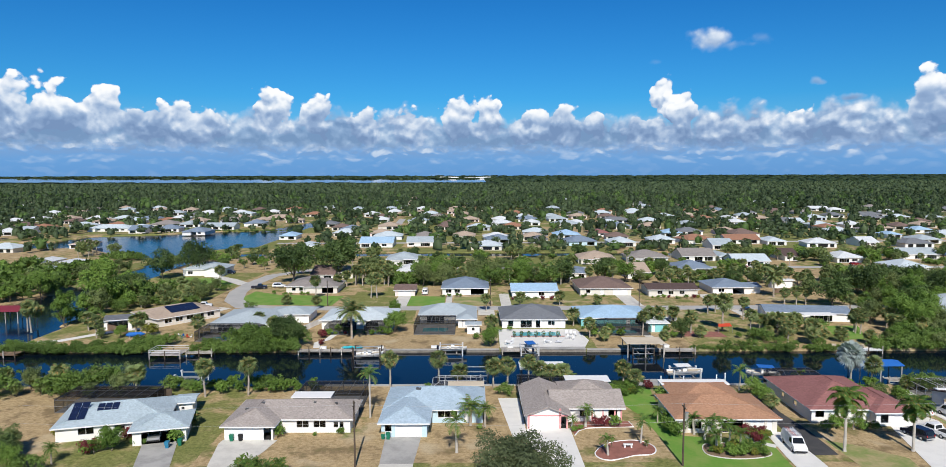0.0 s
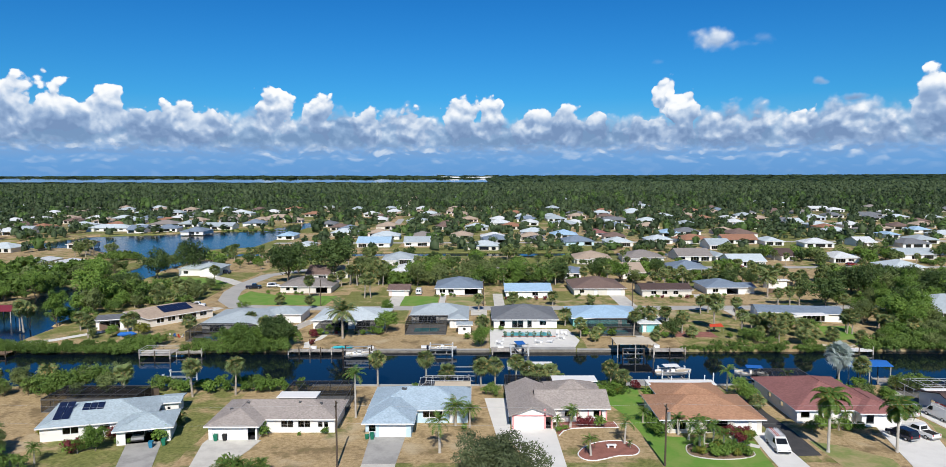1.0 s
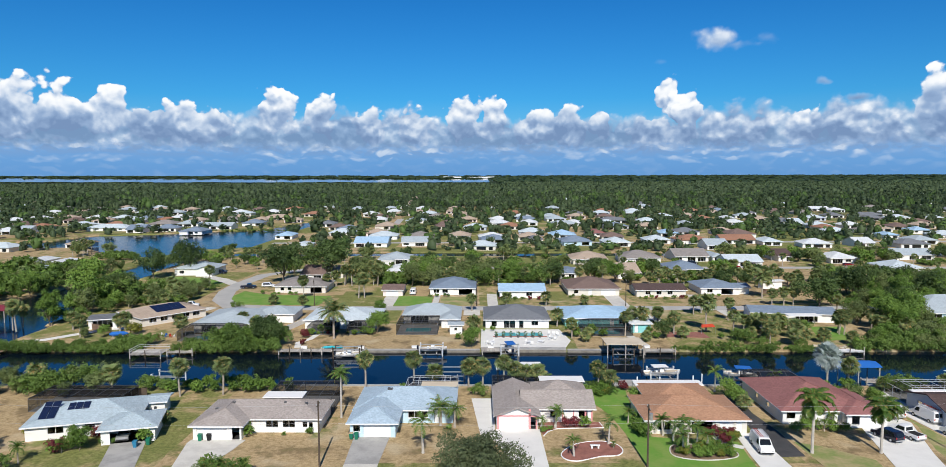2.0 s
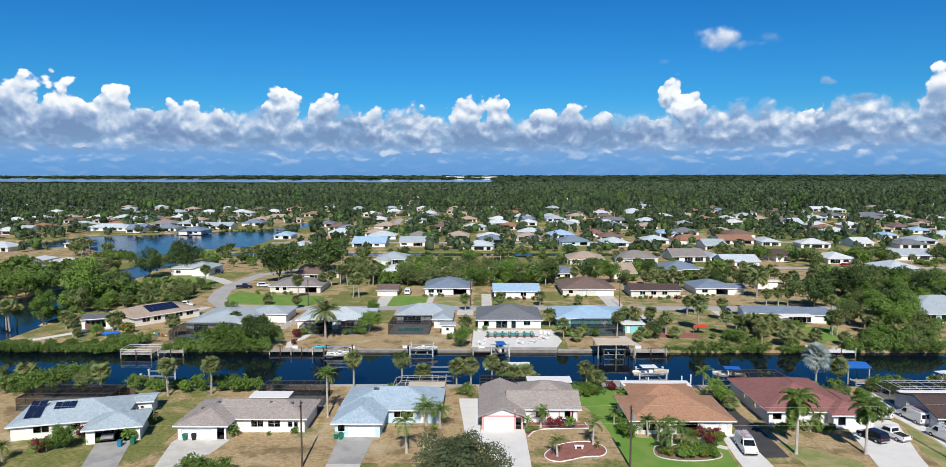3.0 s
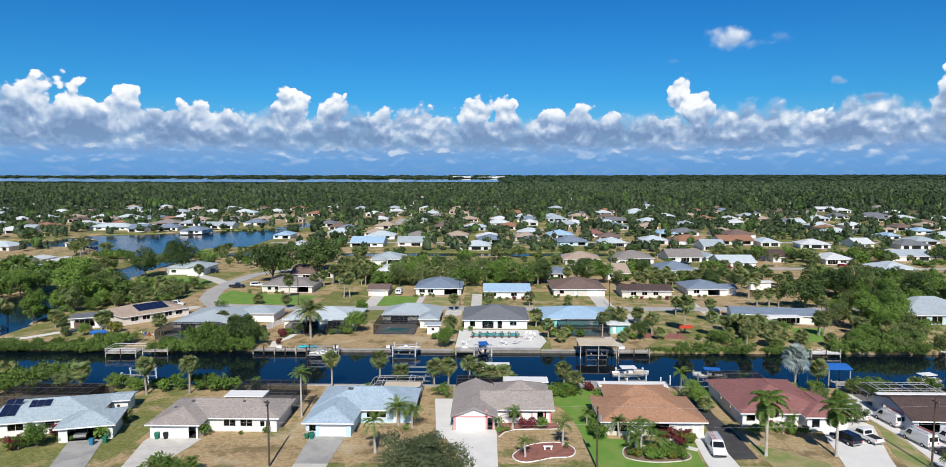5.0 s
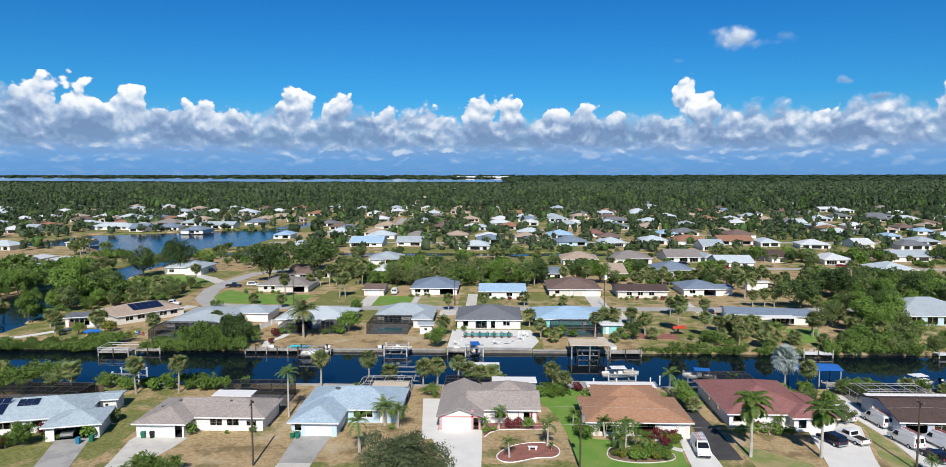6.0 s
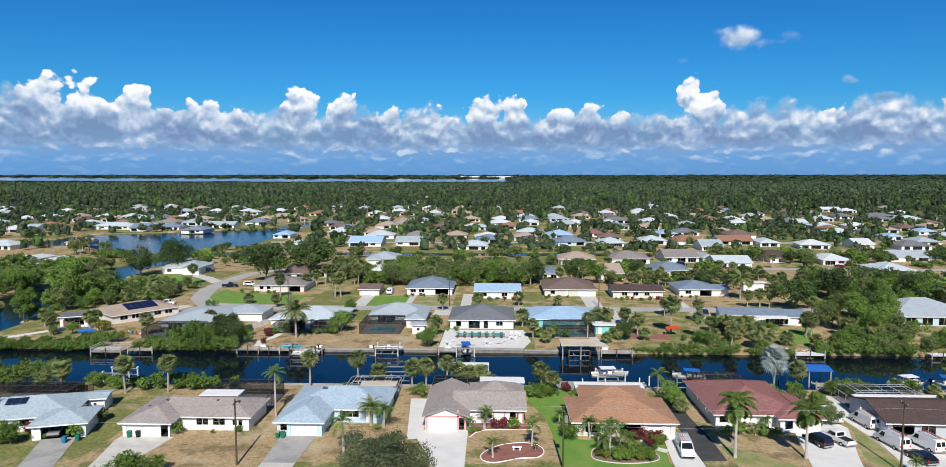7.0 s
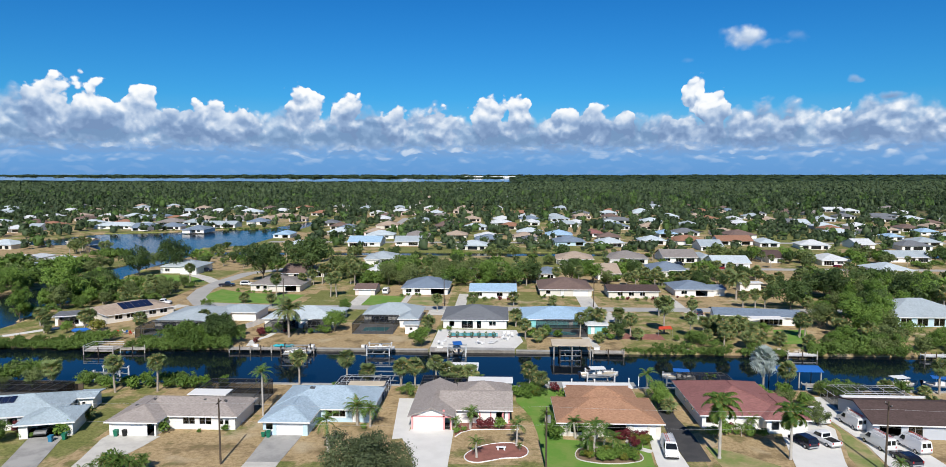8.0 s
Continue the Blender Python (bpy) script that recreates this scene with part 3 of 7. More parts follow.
def opening(house, kind, a, d, n, u, w, s, h, wall_mat, trim="frame_white", plain=False):
    """A window, door or garage door set into a hole of a wall."""

    def bar(g, u0, u1, p0, p1, out0, out1):
        q = [a + d * u0 + n * out0, a + d * u1 + n * out0, a + d * u1 + n * out1, a + d * u0 + n * out1]
        g.add([(k.x, k.y, p0) for k in q] + [(k.x, k.y, p1) for k in q], [(3, 2, 1, 0), (4, 5, 6, 7), (0, 1, 5, 4), (1, 2, 6, 5), (2, 3, 7, 6), (3, 0, 4, 7)])

    if kind in ("window", "slider"):
        f = 0.07
        name = "sliding_door" if kind == "slider" else "window"
        g = Geo()
        ring_ = [(p, q) for p, q in ((u, s), (u + w, s), (u + w, s + h), (u, s + h), (u + f, s + f), (u + w - f, s + f), (u + w - f, s + h - f), (u + f, s + h - f))]
        pts = [a + d * p + n * o + Vector((0, 0, q)) for o in (0.03, -0.14) for p, q in ring_]
        faces = []
        for k in range(4):
            m = (k + 1) % 4
            faces += [(k, m, 4 + m, 4 + k), (12 + k, 12 + m, 8 + m, 8 + k), (8 + k, 8 + m, m, k), (4 + k, 4 + m, 12 + m, 12 + k)]
        g.add(pts, faces)
        win = part(name, g, M[trim], house)
        lights = max(1, round(w / (1.3 if kind == "slider" else 1.1)))
        for k in range(1, 1 if plain else lights):
            g = Geo()
            bar(g, u + w * k / lights - 0.03, u + w * k / lights + 0.03, s + f, s + h - f, -0.12, 0.0)
            part("mullion", g, M[trim], win)
        g = Geo()
        bar(g, u + f, u + w - f, s + f, s + h - f, -0.09, -0.07)
        p = part("pane", g, M["glass"], win)
        g = Geo()
        bar(g, u - 0.05, u + w + 0.05, s - 0.08, s - 0.005, 0.002, 0.07)
        if kind == "window" and not plain:
            part("sill", g, M["white"], win)
    elif kind == "garage":
        g = Geo()
        rows = 4
        for k in range(rows):
            bar(g, u + 0.03, u + w - 0.03, s + h * k / rows + 0.015, s + h * (k + 1) / rows - 0.015, -0.14, -0.08)
        bar(g, u, u + w, s, s + h, -0.16, -0.13)
        part("garage_door", g, M["white"], house, "white panelled garage door")
    elif kind == "door":
        g = Geo()
        bar(g, u + 0.05, u + w - 0.05, s, s + h - 0.05, -0.14, -0.09)
        bar(g, u + 0.2, u + w - 0.2, s + 0.2, s + 0.95, -0.09, -0.075)
        bar(g, u + 0.2, u + w - 0.2, s + 1.1, s + h - 0.25, -0.09, -0.075)
        p = part("front_door", g, M["white"], house)
        g = Geo()
        bar(g, u + w - 0.18, u + w - 0.12, s + 0.95, s + 1.08, -0.09, -0.03)
        part("door_handle", g, M["steel"], p)


def house(label, x, y, turn, blocks, roof, wall, holes=(), fascia="white", vents=(), group="", name="house", plain=False):
    """A single-storey house. blocks: (x0, y0, x1, y1, roof kind, eaves height, pitch) with the eaves' outline in metres round (x, y);
    holes: (block, side, start, width, sill, height, kind) with side f(ront), r, b or l of that block's wall."""
    drop = 0.38 if 90 < y < 262 and name == "house" else 0.0  # low eaves
    h = thing(name, label, "house", x, y + drop * y / 42.6, 0, turn, group)
    for i, (x0, y0, x1, y1, kind, z, pitch) in enumerate(blocks):
        over = 0.55
        z += 0.013 * i - drop
        k = 0.006 * i
        wx0, wy0, wx1, wy1 = x0 + over + k, y0 + over + k, x1 - over - k, y1 - over - k
        top = z + 0.02
        corners = dict(f=((wx0, wy0), (wx1, wy0)), r=((wx1, wy0 + 0.2), (wx1, wy1 - 0.2)), b=((wx1, wy1), (wx0, wy1)), l=((wx0, wy1 - 0.2), (wx0, wy0 + 0.2)))
        g = Geo()
        made = []
        for side, (a, b) in corners.items():
            mine = [q for q in holes if q[0] == i and q[1] == side]
            line = wall_run(g, a, b, top, [tuple(q[2:6]) for q in mine])
            made += [(q, line) for q in mine]
        if kind in ("gx", "gy"):
            rise_ = ((wy1 - wy0) if kind == "gx" else (wx1 - wx0)) / 2 * pitch
            if kind == "gx":
                for q in (wx0, wx1 - 0.2):
                    g.add([(q, wy0, top), (q, wy1, top), (q, (wy0 + wy1) / 2, top + rise_), (q + 0.2, wy0, top), (q + 0.2, wy1, top), (q + 0.2, (wy0 + wy1) / 2, top + rise_)],
                          [(0, 2, 1), (3, 4, 5), (0, 3, 5, 2), (1, 2, 5, 4), (0, 1, 4, 3)])
            else:
                for q in (wy0, wy1 - 0.2):
                    g.add([(wx0, q, top), (wx1, q, top), ((wx0 + wx1) / 2, q, top + rise_), (wx0, q + 0.2, top), (wx1, q + 0.2, top), ((wx0 + wx1) / 2, q + 0.2, top + rise_)],
                          [(0, 1, 2), (3, 5, 4), (0, 2, 5, 3), (1, 4, 5, 2), (0, 3, 4, 1)])
        walls = part("wall", g, M[wall], h)
        if plain:
            fascia = None
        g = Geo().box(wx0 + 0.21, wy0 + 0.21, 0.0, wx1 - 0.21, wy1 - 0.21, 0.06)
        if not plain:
            # indoor shade is put into the slab's colour, so openings read dark
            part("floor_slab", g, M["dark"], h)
        for q, (a, d, n) in made:
            opening(h, q[6], a, d, n, *q[2:6], wall, plain=plain)
        rm = ROOF[roof] if roof in ROOF else M[roof]
        if kind in ("gx", "gy"):
            # two sloping leaves, so that the gable walls stay in sight
            e = 0.16
            g = Geo()
            if kind == "gx":
                c, r = (y0 + y1) / 2, (y1 - y0) / 2 * pitch
                for s in (0, 1):
                    yy = y0 if s == 0 else y1
                    g.add([(x0, yy, z), (x1, yy, z), (x1, c, z + r), (x0, c, z + r), (x0, yy, z + e), (x1, yy, z + e), (x1, c, z + r + e), (x0, c, z + r + e)],
                          [(0, 3, 2, 1), (4, 5, 6, 7), (0, 1, 5, 4), (1, 2, 6, 5), (3, 0, 4, 7)] if s == 0 else [(0, 1, 2, 3), (7, 6, 5, 4), (0, 4, 5, 1), (1, 5, 6, 2), (3, 7, 4, 0)])
            else:
                c, r = (x0 + x1) / 2, (x1 - x0) / 2 * pitch
                for s in (0, 1):
                    xx = x0 if s == 0 else x1
                    g.add([(xx, y0, z), (xx, y1, z), (c, y1, z + r), (c, y0, z + r), (xx, y0, z + e), (xx, y1, z + e), (c, y1, z + r + e), (c, y0, z + r + e)],
                          [(0, 1, 2, 3), (7, 6, 5, 4), (0, 4, 5, 1), (1, 5, 6, 2), (3, 7, 4, 0)] if s == 0 else [(0, 3, 2, 1), (4, 5, 6, 7), (0, 1, 5, 4), (1, 2, 6, 5), (3, 0, 4, 7)])
        else:
            g = hip_roof(x0, y0, x1, y1, z, pitch, kind)
        top_roof = part("roof", g, rm, h)
        if 90 < y < 150 and kind != "flat":
            p = [Vector(q) for q in g.v]
            if kind == "hip":
                lines = [(4, 8), (7, 8), (5, 9), (6, 9), (8, 9)] if x1 - x0 >= y1 - y0 else [(4, 8), (5, 8), (6, 9), (7, 9), (8, 9)]
            else:
                lines = [(6, 7)]
            for a, b in lines:
                lift = Vector((0, 0, 0.02))
                if (p[a] - p[b]).length > 0.3:
                    part("ridge_cap", Geo().beam(p[a] + lift, p[b] + lift, 0.26, 0.07), rm, top_roof)
        if fascia:
            t = 0.025
            for (p0, q0, p1, q1) in ((x0 - t, y0 - t, x1 + t, y0), (x1, y0, x1 + t, y1), (x0 - t, y1, x1 + t, y1 + t), (x0 - t, y0, x0, y1)):
                if kind == "gx" and p1 - p0 < 0.2 or kind == "gy" and q1 - q0 < 0.2:
                    continue
                if y > 260 and q1 - q0 > 0.2 or y > 260 and q0 > 0.5 * (y0 + y1):
                    continue
                part("fascia", Geo().box(p0, q0, z - 0.06, p1, q1, z + 0.15), M[fascia], top_roof)
    for (vx, vy, vz, s) in vents:
        g = Geo().box(vx - s, vy - s, vz - 0.3 - drop, vx + s, vy + s, vz + 0.1 - drop)
        part("roof_vent", g, M["frame_dark"], h)
    return h


def cage(label, x0, y0, x1, y1, h=2.7, style="mansard", dark=True, pool=True, z=0.0, cut=1.4):
    """A pool enclosure of aluminium bars with insect screen, on a concrete deck."""
    c = thing("pool_cage", label, "pool enclosure", (x0 + x1) / 2, (y0 + y1) / 2, z)
    a, b = (x1 - x0) / 2, (y1 - y0) / 2
    m, s = M["frame_dark" if dark else "frame_white"], M["screen" if dark else "screen_light"]
    part("deck", Geo().box(-a, -b, 0.0, a, b, 0.08), M["old_concrete"], c)
    if pool:
        g = Geo().slab([(-a * 0.62, -b * 0.5), (a * 0.5, -b * 0.5), (a * 0.62, -b * 0.2), (a * 0.62, b * 0.35), (-a * 0.62, b * 0.35)], 0.06, 0.1)
        part("pool", g, M["pool"], c, "turquoise swimming pool water")
    t = 0.06
    nx, ny = max(2, round((x1 - x0) / 2.4)), max(2, round((y1 - y0) / 2.4))
    xs, ys = [-a + 2 * a * i / nx for i in range(nx + 1)], [-b + 2 * b * i / ny for i in range(ny + 1)]
    for q in xs:
        for e in (-b, b):
            part("post", Geo().beam((q, e, 0), (q, e, h), t), m, c)
    for q in ys[1:-1]:
        for e in (-a, a):
            part("post", Geo().beam((e, q, 0), (e, q, h), t), m, c)
    for e in (-b, b):
        part("rail", Geo().beam((-a, e, h), (a, e, h), t * 1.2), m, c)
        part("rail", Geo().beam((-a, e, 0.9), (a, e, 0.9), t * 0.8), m, c)
    for e in (-a, a):
        part("rail", Geo().beam((e, -b, h), (e, b, h), t * 1.2), m, c)
        part("rail", Geo().beam((e, -b, 0.9), (e, b, 0.9), t * 0.8), m, c)
    if style == "flat":
        i, top = 0.0, h + 0.12
        ring = [(-a, -b), (a, -b), (a, b), (-a, b)]
    else:
        i, top = cut, h + 0.8
        ring = [(-a + i, -b + i), (a - i, -b + i), (a - i, b - i), (-a + i, b - i)]
        for (p, q), (u, v) in zip(((-a, -b), (a, -b), (a, b), (-a, b)), ring):
            part("rafter", Geo().beam((p, q, h), (u, v, top), t), m, c)
    for (p, q), (u, v) in zip(ring, ring[1:] + ring[:1]):
        part("ridge", Geo().beam((p, q, top), (u, v, top), t), m, c)
    for q in xs[1:-1]:
        u = max(-a + i, min(a - i, q))
        part("rafter", Geo().beam((u, -b + i, top), (u, b - i, top), t), m, c)
        if i:
            part("rafter", Geo().beam((q, -b, h), (u, -b + i, top), t), m, c)
            part("rafter", Geo().beam((q, b, h), (u, b - i, top), t), m, c)
    for q in ys[1:-1]:
        v = max(-b + i, min(b - i, q))
        part("rafter", Geo().beam((-a + i, v, top), (a - i, v, top), t * 0.8), m, c)
    out = [(-a, -b), (a, -b), (a, b), (-a, b)]
    for (p, q), (u, v) in zip(out, out[1:] + out[:1]):
        part("screen", Geo().add([(p, q, 0.02), (u, v, 0.02), (u, v, h), (p, q, h)], [(0, 1, 2, 3)]), s, c)
    if i:
        for (p, q), (u, v), (r, w), (k, l) in zip(out, out[1:] + out[:1], ring[1:] + ring[:1], ring):
            part("screen", Geo().add([(p, q, h), (u, v, h), (r, w, top), (k, l, top)], [(0, 1, 2, 3)]), s, c)
    part("screen", Geo().add([(p, q, top) for p, q in ring], [(0, 1, 2, 3)]), s, c)
    return c


def plate(name, label, category, pts, mat, z=0.0, thick=0.06):
    """A poured or laid flat surface on the ground."""
    return setting(name, Geo().slab(pts, z - 0.25, z + thick), M[mat], label, category)

# ---------------------------------------------------------------- near bank: seven houses in a row

for key, base, second in (
        ("pale_blue", (0.42, 0.53, 0.62), (0.34, 0.44, 0.53)), ("ice_blue", (0.44, 0.53, 0.58), (0.36, 0.44, 0.49)), ("taupe", (0.40, 0.355, 0.33), (0.31, 0.275, 0.255)),
        ("terracotta", (0.44, 0.25, 0.16), (0.35, 0.2, 0.125)), ("brick_red", (0.32, 0.15, 0.14), (0.25, 0.115, 0.11)), ("dark_brown", (0.115, 0.08, 0.075), (0.085, 0.06, 0.055)),
        ("silver_grey", (0.42, 0.48, 0.52), (0.34, 0.40, 0.44)), ("pale_grey", (0.55, 0.62, 0.66), (0.46, 0.53, 0.57)), ("charcoal", (0.20, 0.215, 0.235), (0.15, 0.16, 0.18)),
        ("sky_blue", (0.38, 0.55, 0.72), (0.32, 0.47, 0.62)), ("slate_blue", (0.22, 0.28, 0.36), (0.17, 0.22, 0.29)), ("warm_grey", (0.30, 0.275, 0.26), (0.23, 0.21, 0.20)),
        ("brown", (0.22, 0.155, 0.135), (0.16, 0.115, 0.10)), ("tan", (0.46, 0.37, 0.29), (0.38, 0.30, 0.24)), ("white_tile", (0.66, 0.69, 0.71), (0.55, 0.58, 0.60)), ("orange_tile", (0.36, 0.19, 0.125), (0.28, 0.15, 0.10))):
    roofing(key, base, second)

NEAR = "houses on the near canal bank"
long_house = house("long white stucco house with pale grey-blue roof and carport", -58.5, 113, 15.5, [(-10.5, -6.4, 7.0, 6.0, "hip", 2.7, 0.3), (1.6, -11.2, 10.6, -2.6, "hip", 2.7, 0.28)], "ice_blue", "white_wall",
      [(0, "f", 3.2, 2.4, 0.9, 1.2, "window"), (0, "f", 6.6, 1.2, 0.05, 2.1, "door"), (0, "f", 8.6, 1.6, 0.9, 1.2, "window"), (1, "f", 1.3, 5.3, 0.05, 2.2, "open")], group=NEAR)
house("white stucco house with taupe shingle hip roof and double garage", -30.5, 112, 0, [(-9.6, -3.7, 10.7, 6.2, "hip", 2.7, 0.34), (-10, -7, -1.1, 6, "hip", 2.7, 0.34)], "taupe", "white_wall",
      [(0, "f", 10.3, 2.1, 0.85, 1.3, "window"), (0, "f", 13.1, 2.1, 0.85, 1.3, "window"), (0, "f", 16.4, 0.85, 0.85, 1.0, "window"), (0, "f", 17.4, 0.75, 0.85, 1.0, "window"), (1, "f", 0.6, 4.9, 0.05, 2.15, "garage"), (1, "f", 6.3, 1.2, 0.05, 2.2, "open")], group=NEAR, vents=((-5.2, 0.4, 4.28, 0.3), (3.6, 0.5, 4.3, 0.22), (7.2, 0.3, 4.24, 0.22), (-7.4, -1.2, 3.75, 0.28)))
house("pale blue stucco house with light blue shingle roof", -6.8, 116, 0, [(-8.8, -3.4, 8.9, 9.2, "hip", 2.7, 0.34), (-8.7, -9.8, -0.2, 3, "hip", 2.7, 0.34)], "pale_blue", "blue_wall",
      [(0, "f", 8.9, 3.4, 0.9, 1.3, "window"), (0, "f", 13.4, 1.2, 0.05, 2.1, "door"), (1, "f", 2.2, 4.4, 0.05, 2.15, "garage"), (1, "f", 0.5, 1.2, 0.9, 1.2, "window")], group=NEAR, vents=((-3.0, 2.3, 4.8, 0.45), (5.6, -0.6, 3.82, 0.4), (-2.0, 4.0, 4.6, 0.25), (-6.4, 1.6, 3.5, 0.25)))
rose = house("white house with rose trim, front gable and taupe shingle roof", 17.2, 119, 0, [(-8.8, -9.4, -0.9, 7.5, "gy", 2.7, 0.37), (-4.0, -6.1, 8.8, 3.0, "gx", 2.75, 0.42), (-2.0, -1.0, 8.7, 9.0, "hip", 2.7, 0.4)], "taupe", "white_wall",
      [(0, "f", 1.1, 4.3, 0.05, 2.2, "garage"), (0, "f", 5.55, 1.15, 0.05, 2.2, "open"), (1, "f", 4.4, 1.9, 0.9, 1.2, "window"), (1, "f", 9.3, 1.6, 0.8, 1.4, "window")], group=NEAR)
orange_house = house("cream stucco house with broad terracotta shingle hip roof", 41.5, 118, 0, [(-8.6, -10.2, 8.9, 2.6, "hip", 2.7, 0.33), (-5.8, -2.0, 6.8, 9.5, "hip", 2.7, 0.3)], "terracotta", "cream_wall",
      [(0, "f", 1.8, 2.2, 0.6, 1.6, "window"), (0, "f", 7.4, 3.4, 0.05, 2.15, "open"), (0, "f", 12.0, 3.6, 0.05, 2.15, "garage")], group=NEAR)
house("white stucco house with brick red shingle hip roof", 65.5, 121, 0, [(-8.4, -8.8, 7.5, 10.2, "hip", 2.7, 0.33), (1.6, -10.6, 9.4, 3, "hip", 2.7, 0.33)], "brick_red", "white_wall",
      [(0, "f", 0.6, 1.6, 0.9, 1.2, "window"), (1, "f", 0.7, 1.4, 0.5, 1.8, "window"), (1, "f", 3.0, 3.2, 0.05, 2.15, "garage"), (0, "l", 6, 1.4, 0.9, 1.2, "window"), (0, "l", 11, 1.4, 0.9, 1.2, "window")], group=NEAR)
house("grey house with dark brown shingle gable roof", 92.5, 116, -2, [(-8.6, -7.2, 9.5, 6.8, "gx", 2.7, 0.24)], "dark_brown", "grey_wall",
      [(0, "f", 0.8, 3.4, 0.05, 2.2, "open"), (0, "f", 5.2, 2.4, 0.4, 1.8, "window"), (0, "l", 3, 1.5, 0.9, 1.2, "window"), (0, "l", 8, 1.5, 0.9, 1.2, "window")], group=NEAR)

cage("black screened pool cage behind the taupe-roofed house", -32.0, 118.4, -20.2, 128.4, 2.9, "flat")
cage("white-framed pool cage behind the light blue house", -8.0, 126.2, 1.9, 133.2, 2.2, "mansard", False)
cage("black screened pool cage behind the rose-trimmed house", 8.6, 126.8, 17.4, 133.2, 2.6, "flat")
cage("black screened pool cage beside the red-roofed house", 59.0, 131.8, 69.0, 136.4, 2.6, "mansard")
cage("white-framed pool cage behind the brown-roofed house", 85.0, 123.2, 99.0, 131.0, 2.1, "mansard", False)
cage("low black screened pool cage behind the long white house", -75.0, 119.5, -59.0, 127.5, 2.3, "flat")

# ---------------------------------------------------------------- far bank

FAR = "houses on the far canal bank"
solar_house = house("cream house with tan roof and solar panels", -87.5, 198, 50, [(-10, -8, 10, 8, "hip", 2.7, 0.25)], "tan", "cream_wall", [(0, "f", 2 + 3.2 * k, 2.2, 0.8, 1.3, "window") for k in range(5)], group=FAR)
house("low white house with silver-grey metal roof", -61.5, 190, 0, [(-9.5, -11.5, 7.5, 9, "hip", 2.8, 0.25), (2, 1, 15, 12.5, "hip", 2.8, 0.25)], "silver_grey", "white_wall", [(0, "f", 2, 4, 0.1, 2.1, "slider"), (0, "f", 9, 3, 0.1, 2.1, "slider")], group=FAR)
house("white house with pale grey roof over screened lanais", -32, 190, 0, [(-10.2, -7, 10.5, 9.5, "hip", 2.8, 0.26)], "pale_grey", "white_wall", [(0, "f", 5, 3.6, 0.1, 2.1, "slider"), (0, "f", 12, 3.6, 0.1, 2.1, "slider")], group=FAR)
house("white house with silver-grey hip roof and screened porch", -7.2, 193, 0, [(-8.6, -3, 8.2, 10, "hip", 2.7, 0.36), (2.4, -8.6, 8.3, 4, "hip", 2.7, 0.34)], "silver_grey", "white_wall", [(0, "f", 2, 5, 0.1, 2.1, "slider"), (1, "f", 1.2, 1.0, 0.05, 2.1, "door")], group=FAR)
house("white house with charcoal shingle roof and poolside terrace", 16.7, 193, 0, [(-9.3, -9.2, 9.2, 9, "hip", 2.75, 0.3)], "charcoal", "white_wall", [(0, "f", 1.6, 1.5, 0.5, 1.6, "window"), (0, "f", 5.0, 3.2, 0.1, 2.2, "slider"), (0, "f", 9.2, 1.3, 0.1, 2.2, "slider"), (0, "f", 12.6, 1.9, 0.8, 1.3, "window")], group=FAR)
house("turquoise-trimmed white house with sky blue metal roof", 39.8, 194, 0, [(-10.3, -8.2, 10.2, 9, "hip", 2.7, 0.24)], "sky_blue", "turquoise", [(0, "f", 12.5, 1.2, 0.1, 2.1, "door"), (0, "f", 15, 2, 0.8, 1.3, "window")], group=FAR)
house("long white house with slate-blue gable roof and lanai", 97.0, 197, -9, [(-12, -5, 12, 6, "gx", 2.7, 0.22)], "slate_blue", "white_wall", [(0, "f", 3, 2, 0.8, 1.3, "window"), (0, "f", 12, 6, 0.1, 2.1, "slider"), (0, "l", 3, 3, 0.1, 2.2, "garage")], group=FAR)
house("blue-grey house with pale metal hip roof beside the trees", 143.5, 201, 0, [(-12, -10, 14, 12, "hip", 3.0, 0.32)], "silver_grey", "blue_wall", [(0, "f", 3 + 4.5 * k, 3, 0.2, 2.2, "slider") for k in range(4)], group=FAR)

cage("dark mansard pool cage on the canal lawn", -71.0, 171.5, -55.0, 179, 2.6)
cage("black screened lanai in front of the pale roof", -39.5, 178.6, -32.0, 184.4, 2.2, cut=1.6)
cage("black screened lanai in front of the pale roof", -29.0, 178.6, -22.8, 184.4, 2.2, cut=1.6)
cage("black screened pool porch under the grey roof", -15.8, 178.5, -4.9, 190.0, 2.7, "flat")
cage("black screened pool cage with sloping top", 33.5, 177.0, 46.5, 186.0, 2.5, cut=2.4)

# ---------------------------------------------------------------- across the street

MID = "houses across the street"
house("cream house with warm grey hip roof on a green lawn", -57.5, 249, 0, [(-10, -9, 2, 10, "hip", 2.7, 0.3), (-3, -10, 9.5, 6, "hip", 2.7, 0.3)], "warm_grey", "cream_wall", [(0, "f", 2 + 2.6 * k, 1.4, 0.8, 1.2, "window") for k in range(2)] + [(1, "f", 6, 4, 0.1, 2.2, "open")], group=MID)
house("small pink garage building with a brown roof", -23.8, 239, 0, [(-4, -5.8, 4, 6, "gx", 2.5, 0.2)], "brown", "pink_wall", [(0, "f", 1.2, 4.2, 0.1, 2.1, "garage")], group=MID)
house("white house with slate-blue hip roof", -3, 245, 0, [(-8.4, -10, 8.6, 10, "hip", 2.7, 0.3)], "slate_blue", "white_wall", [(0, "f", 1.2, 2, 0.8, 1.3, "window"), (0, "f", 4.2, 2, 0.8, 1.3, "window"), (0, "f", 10, 4.6, 0.1, 2.2, "open")], group=MID)
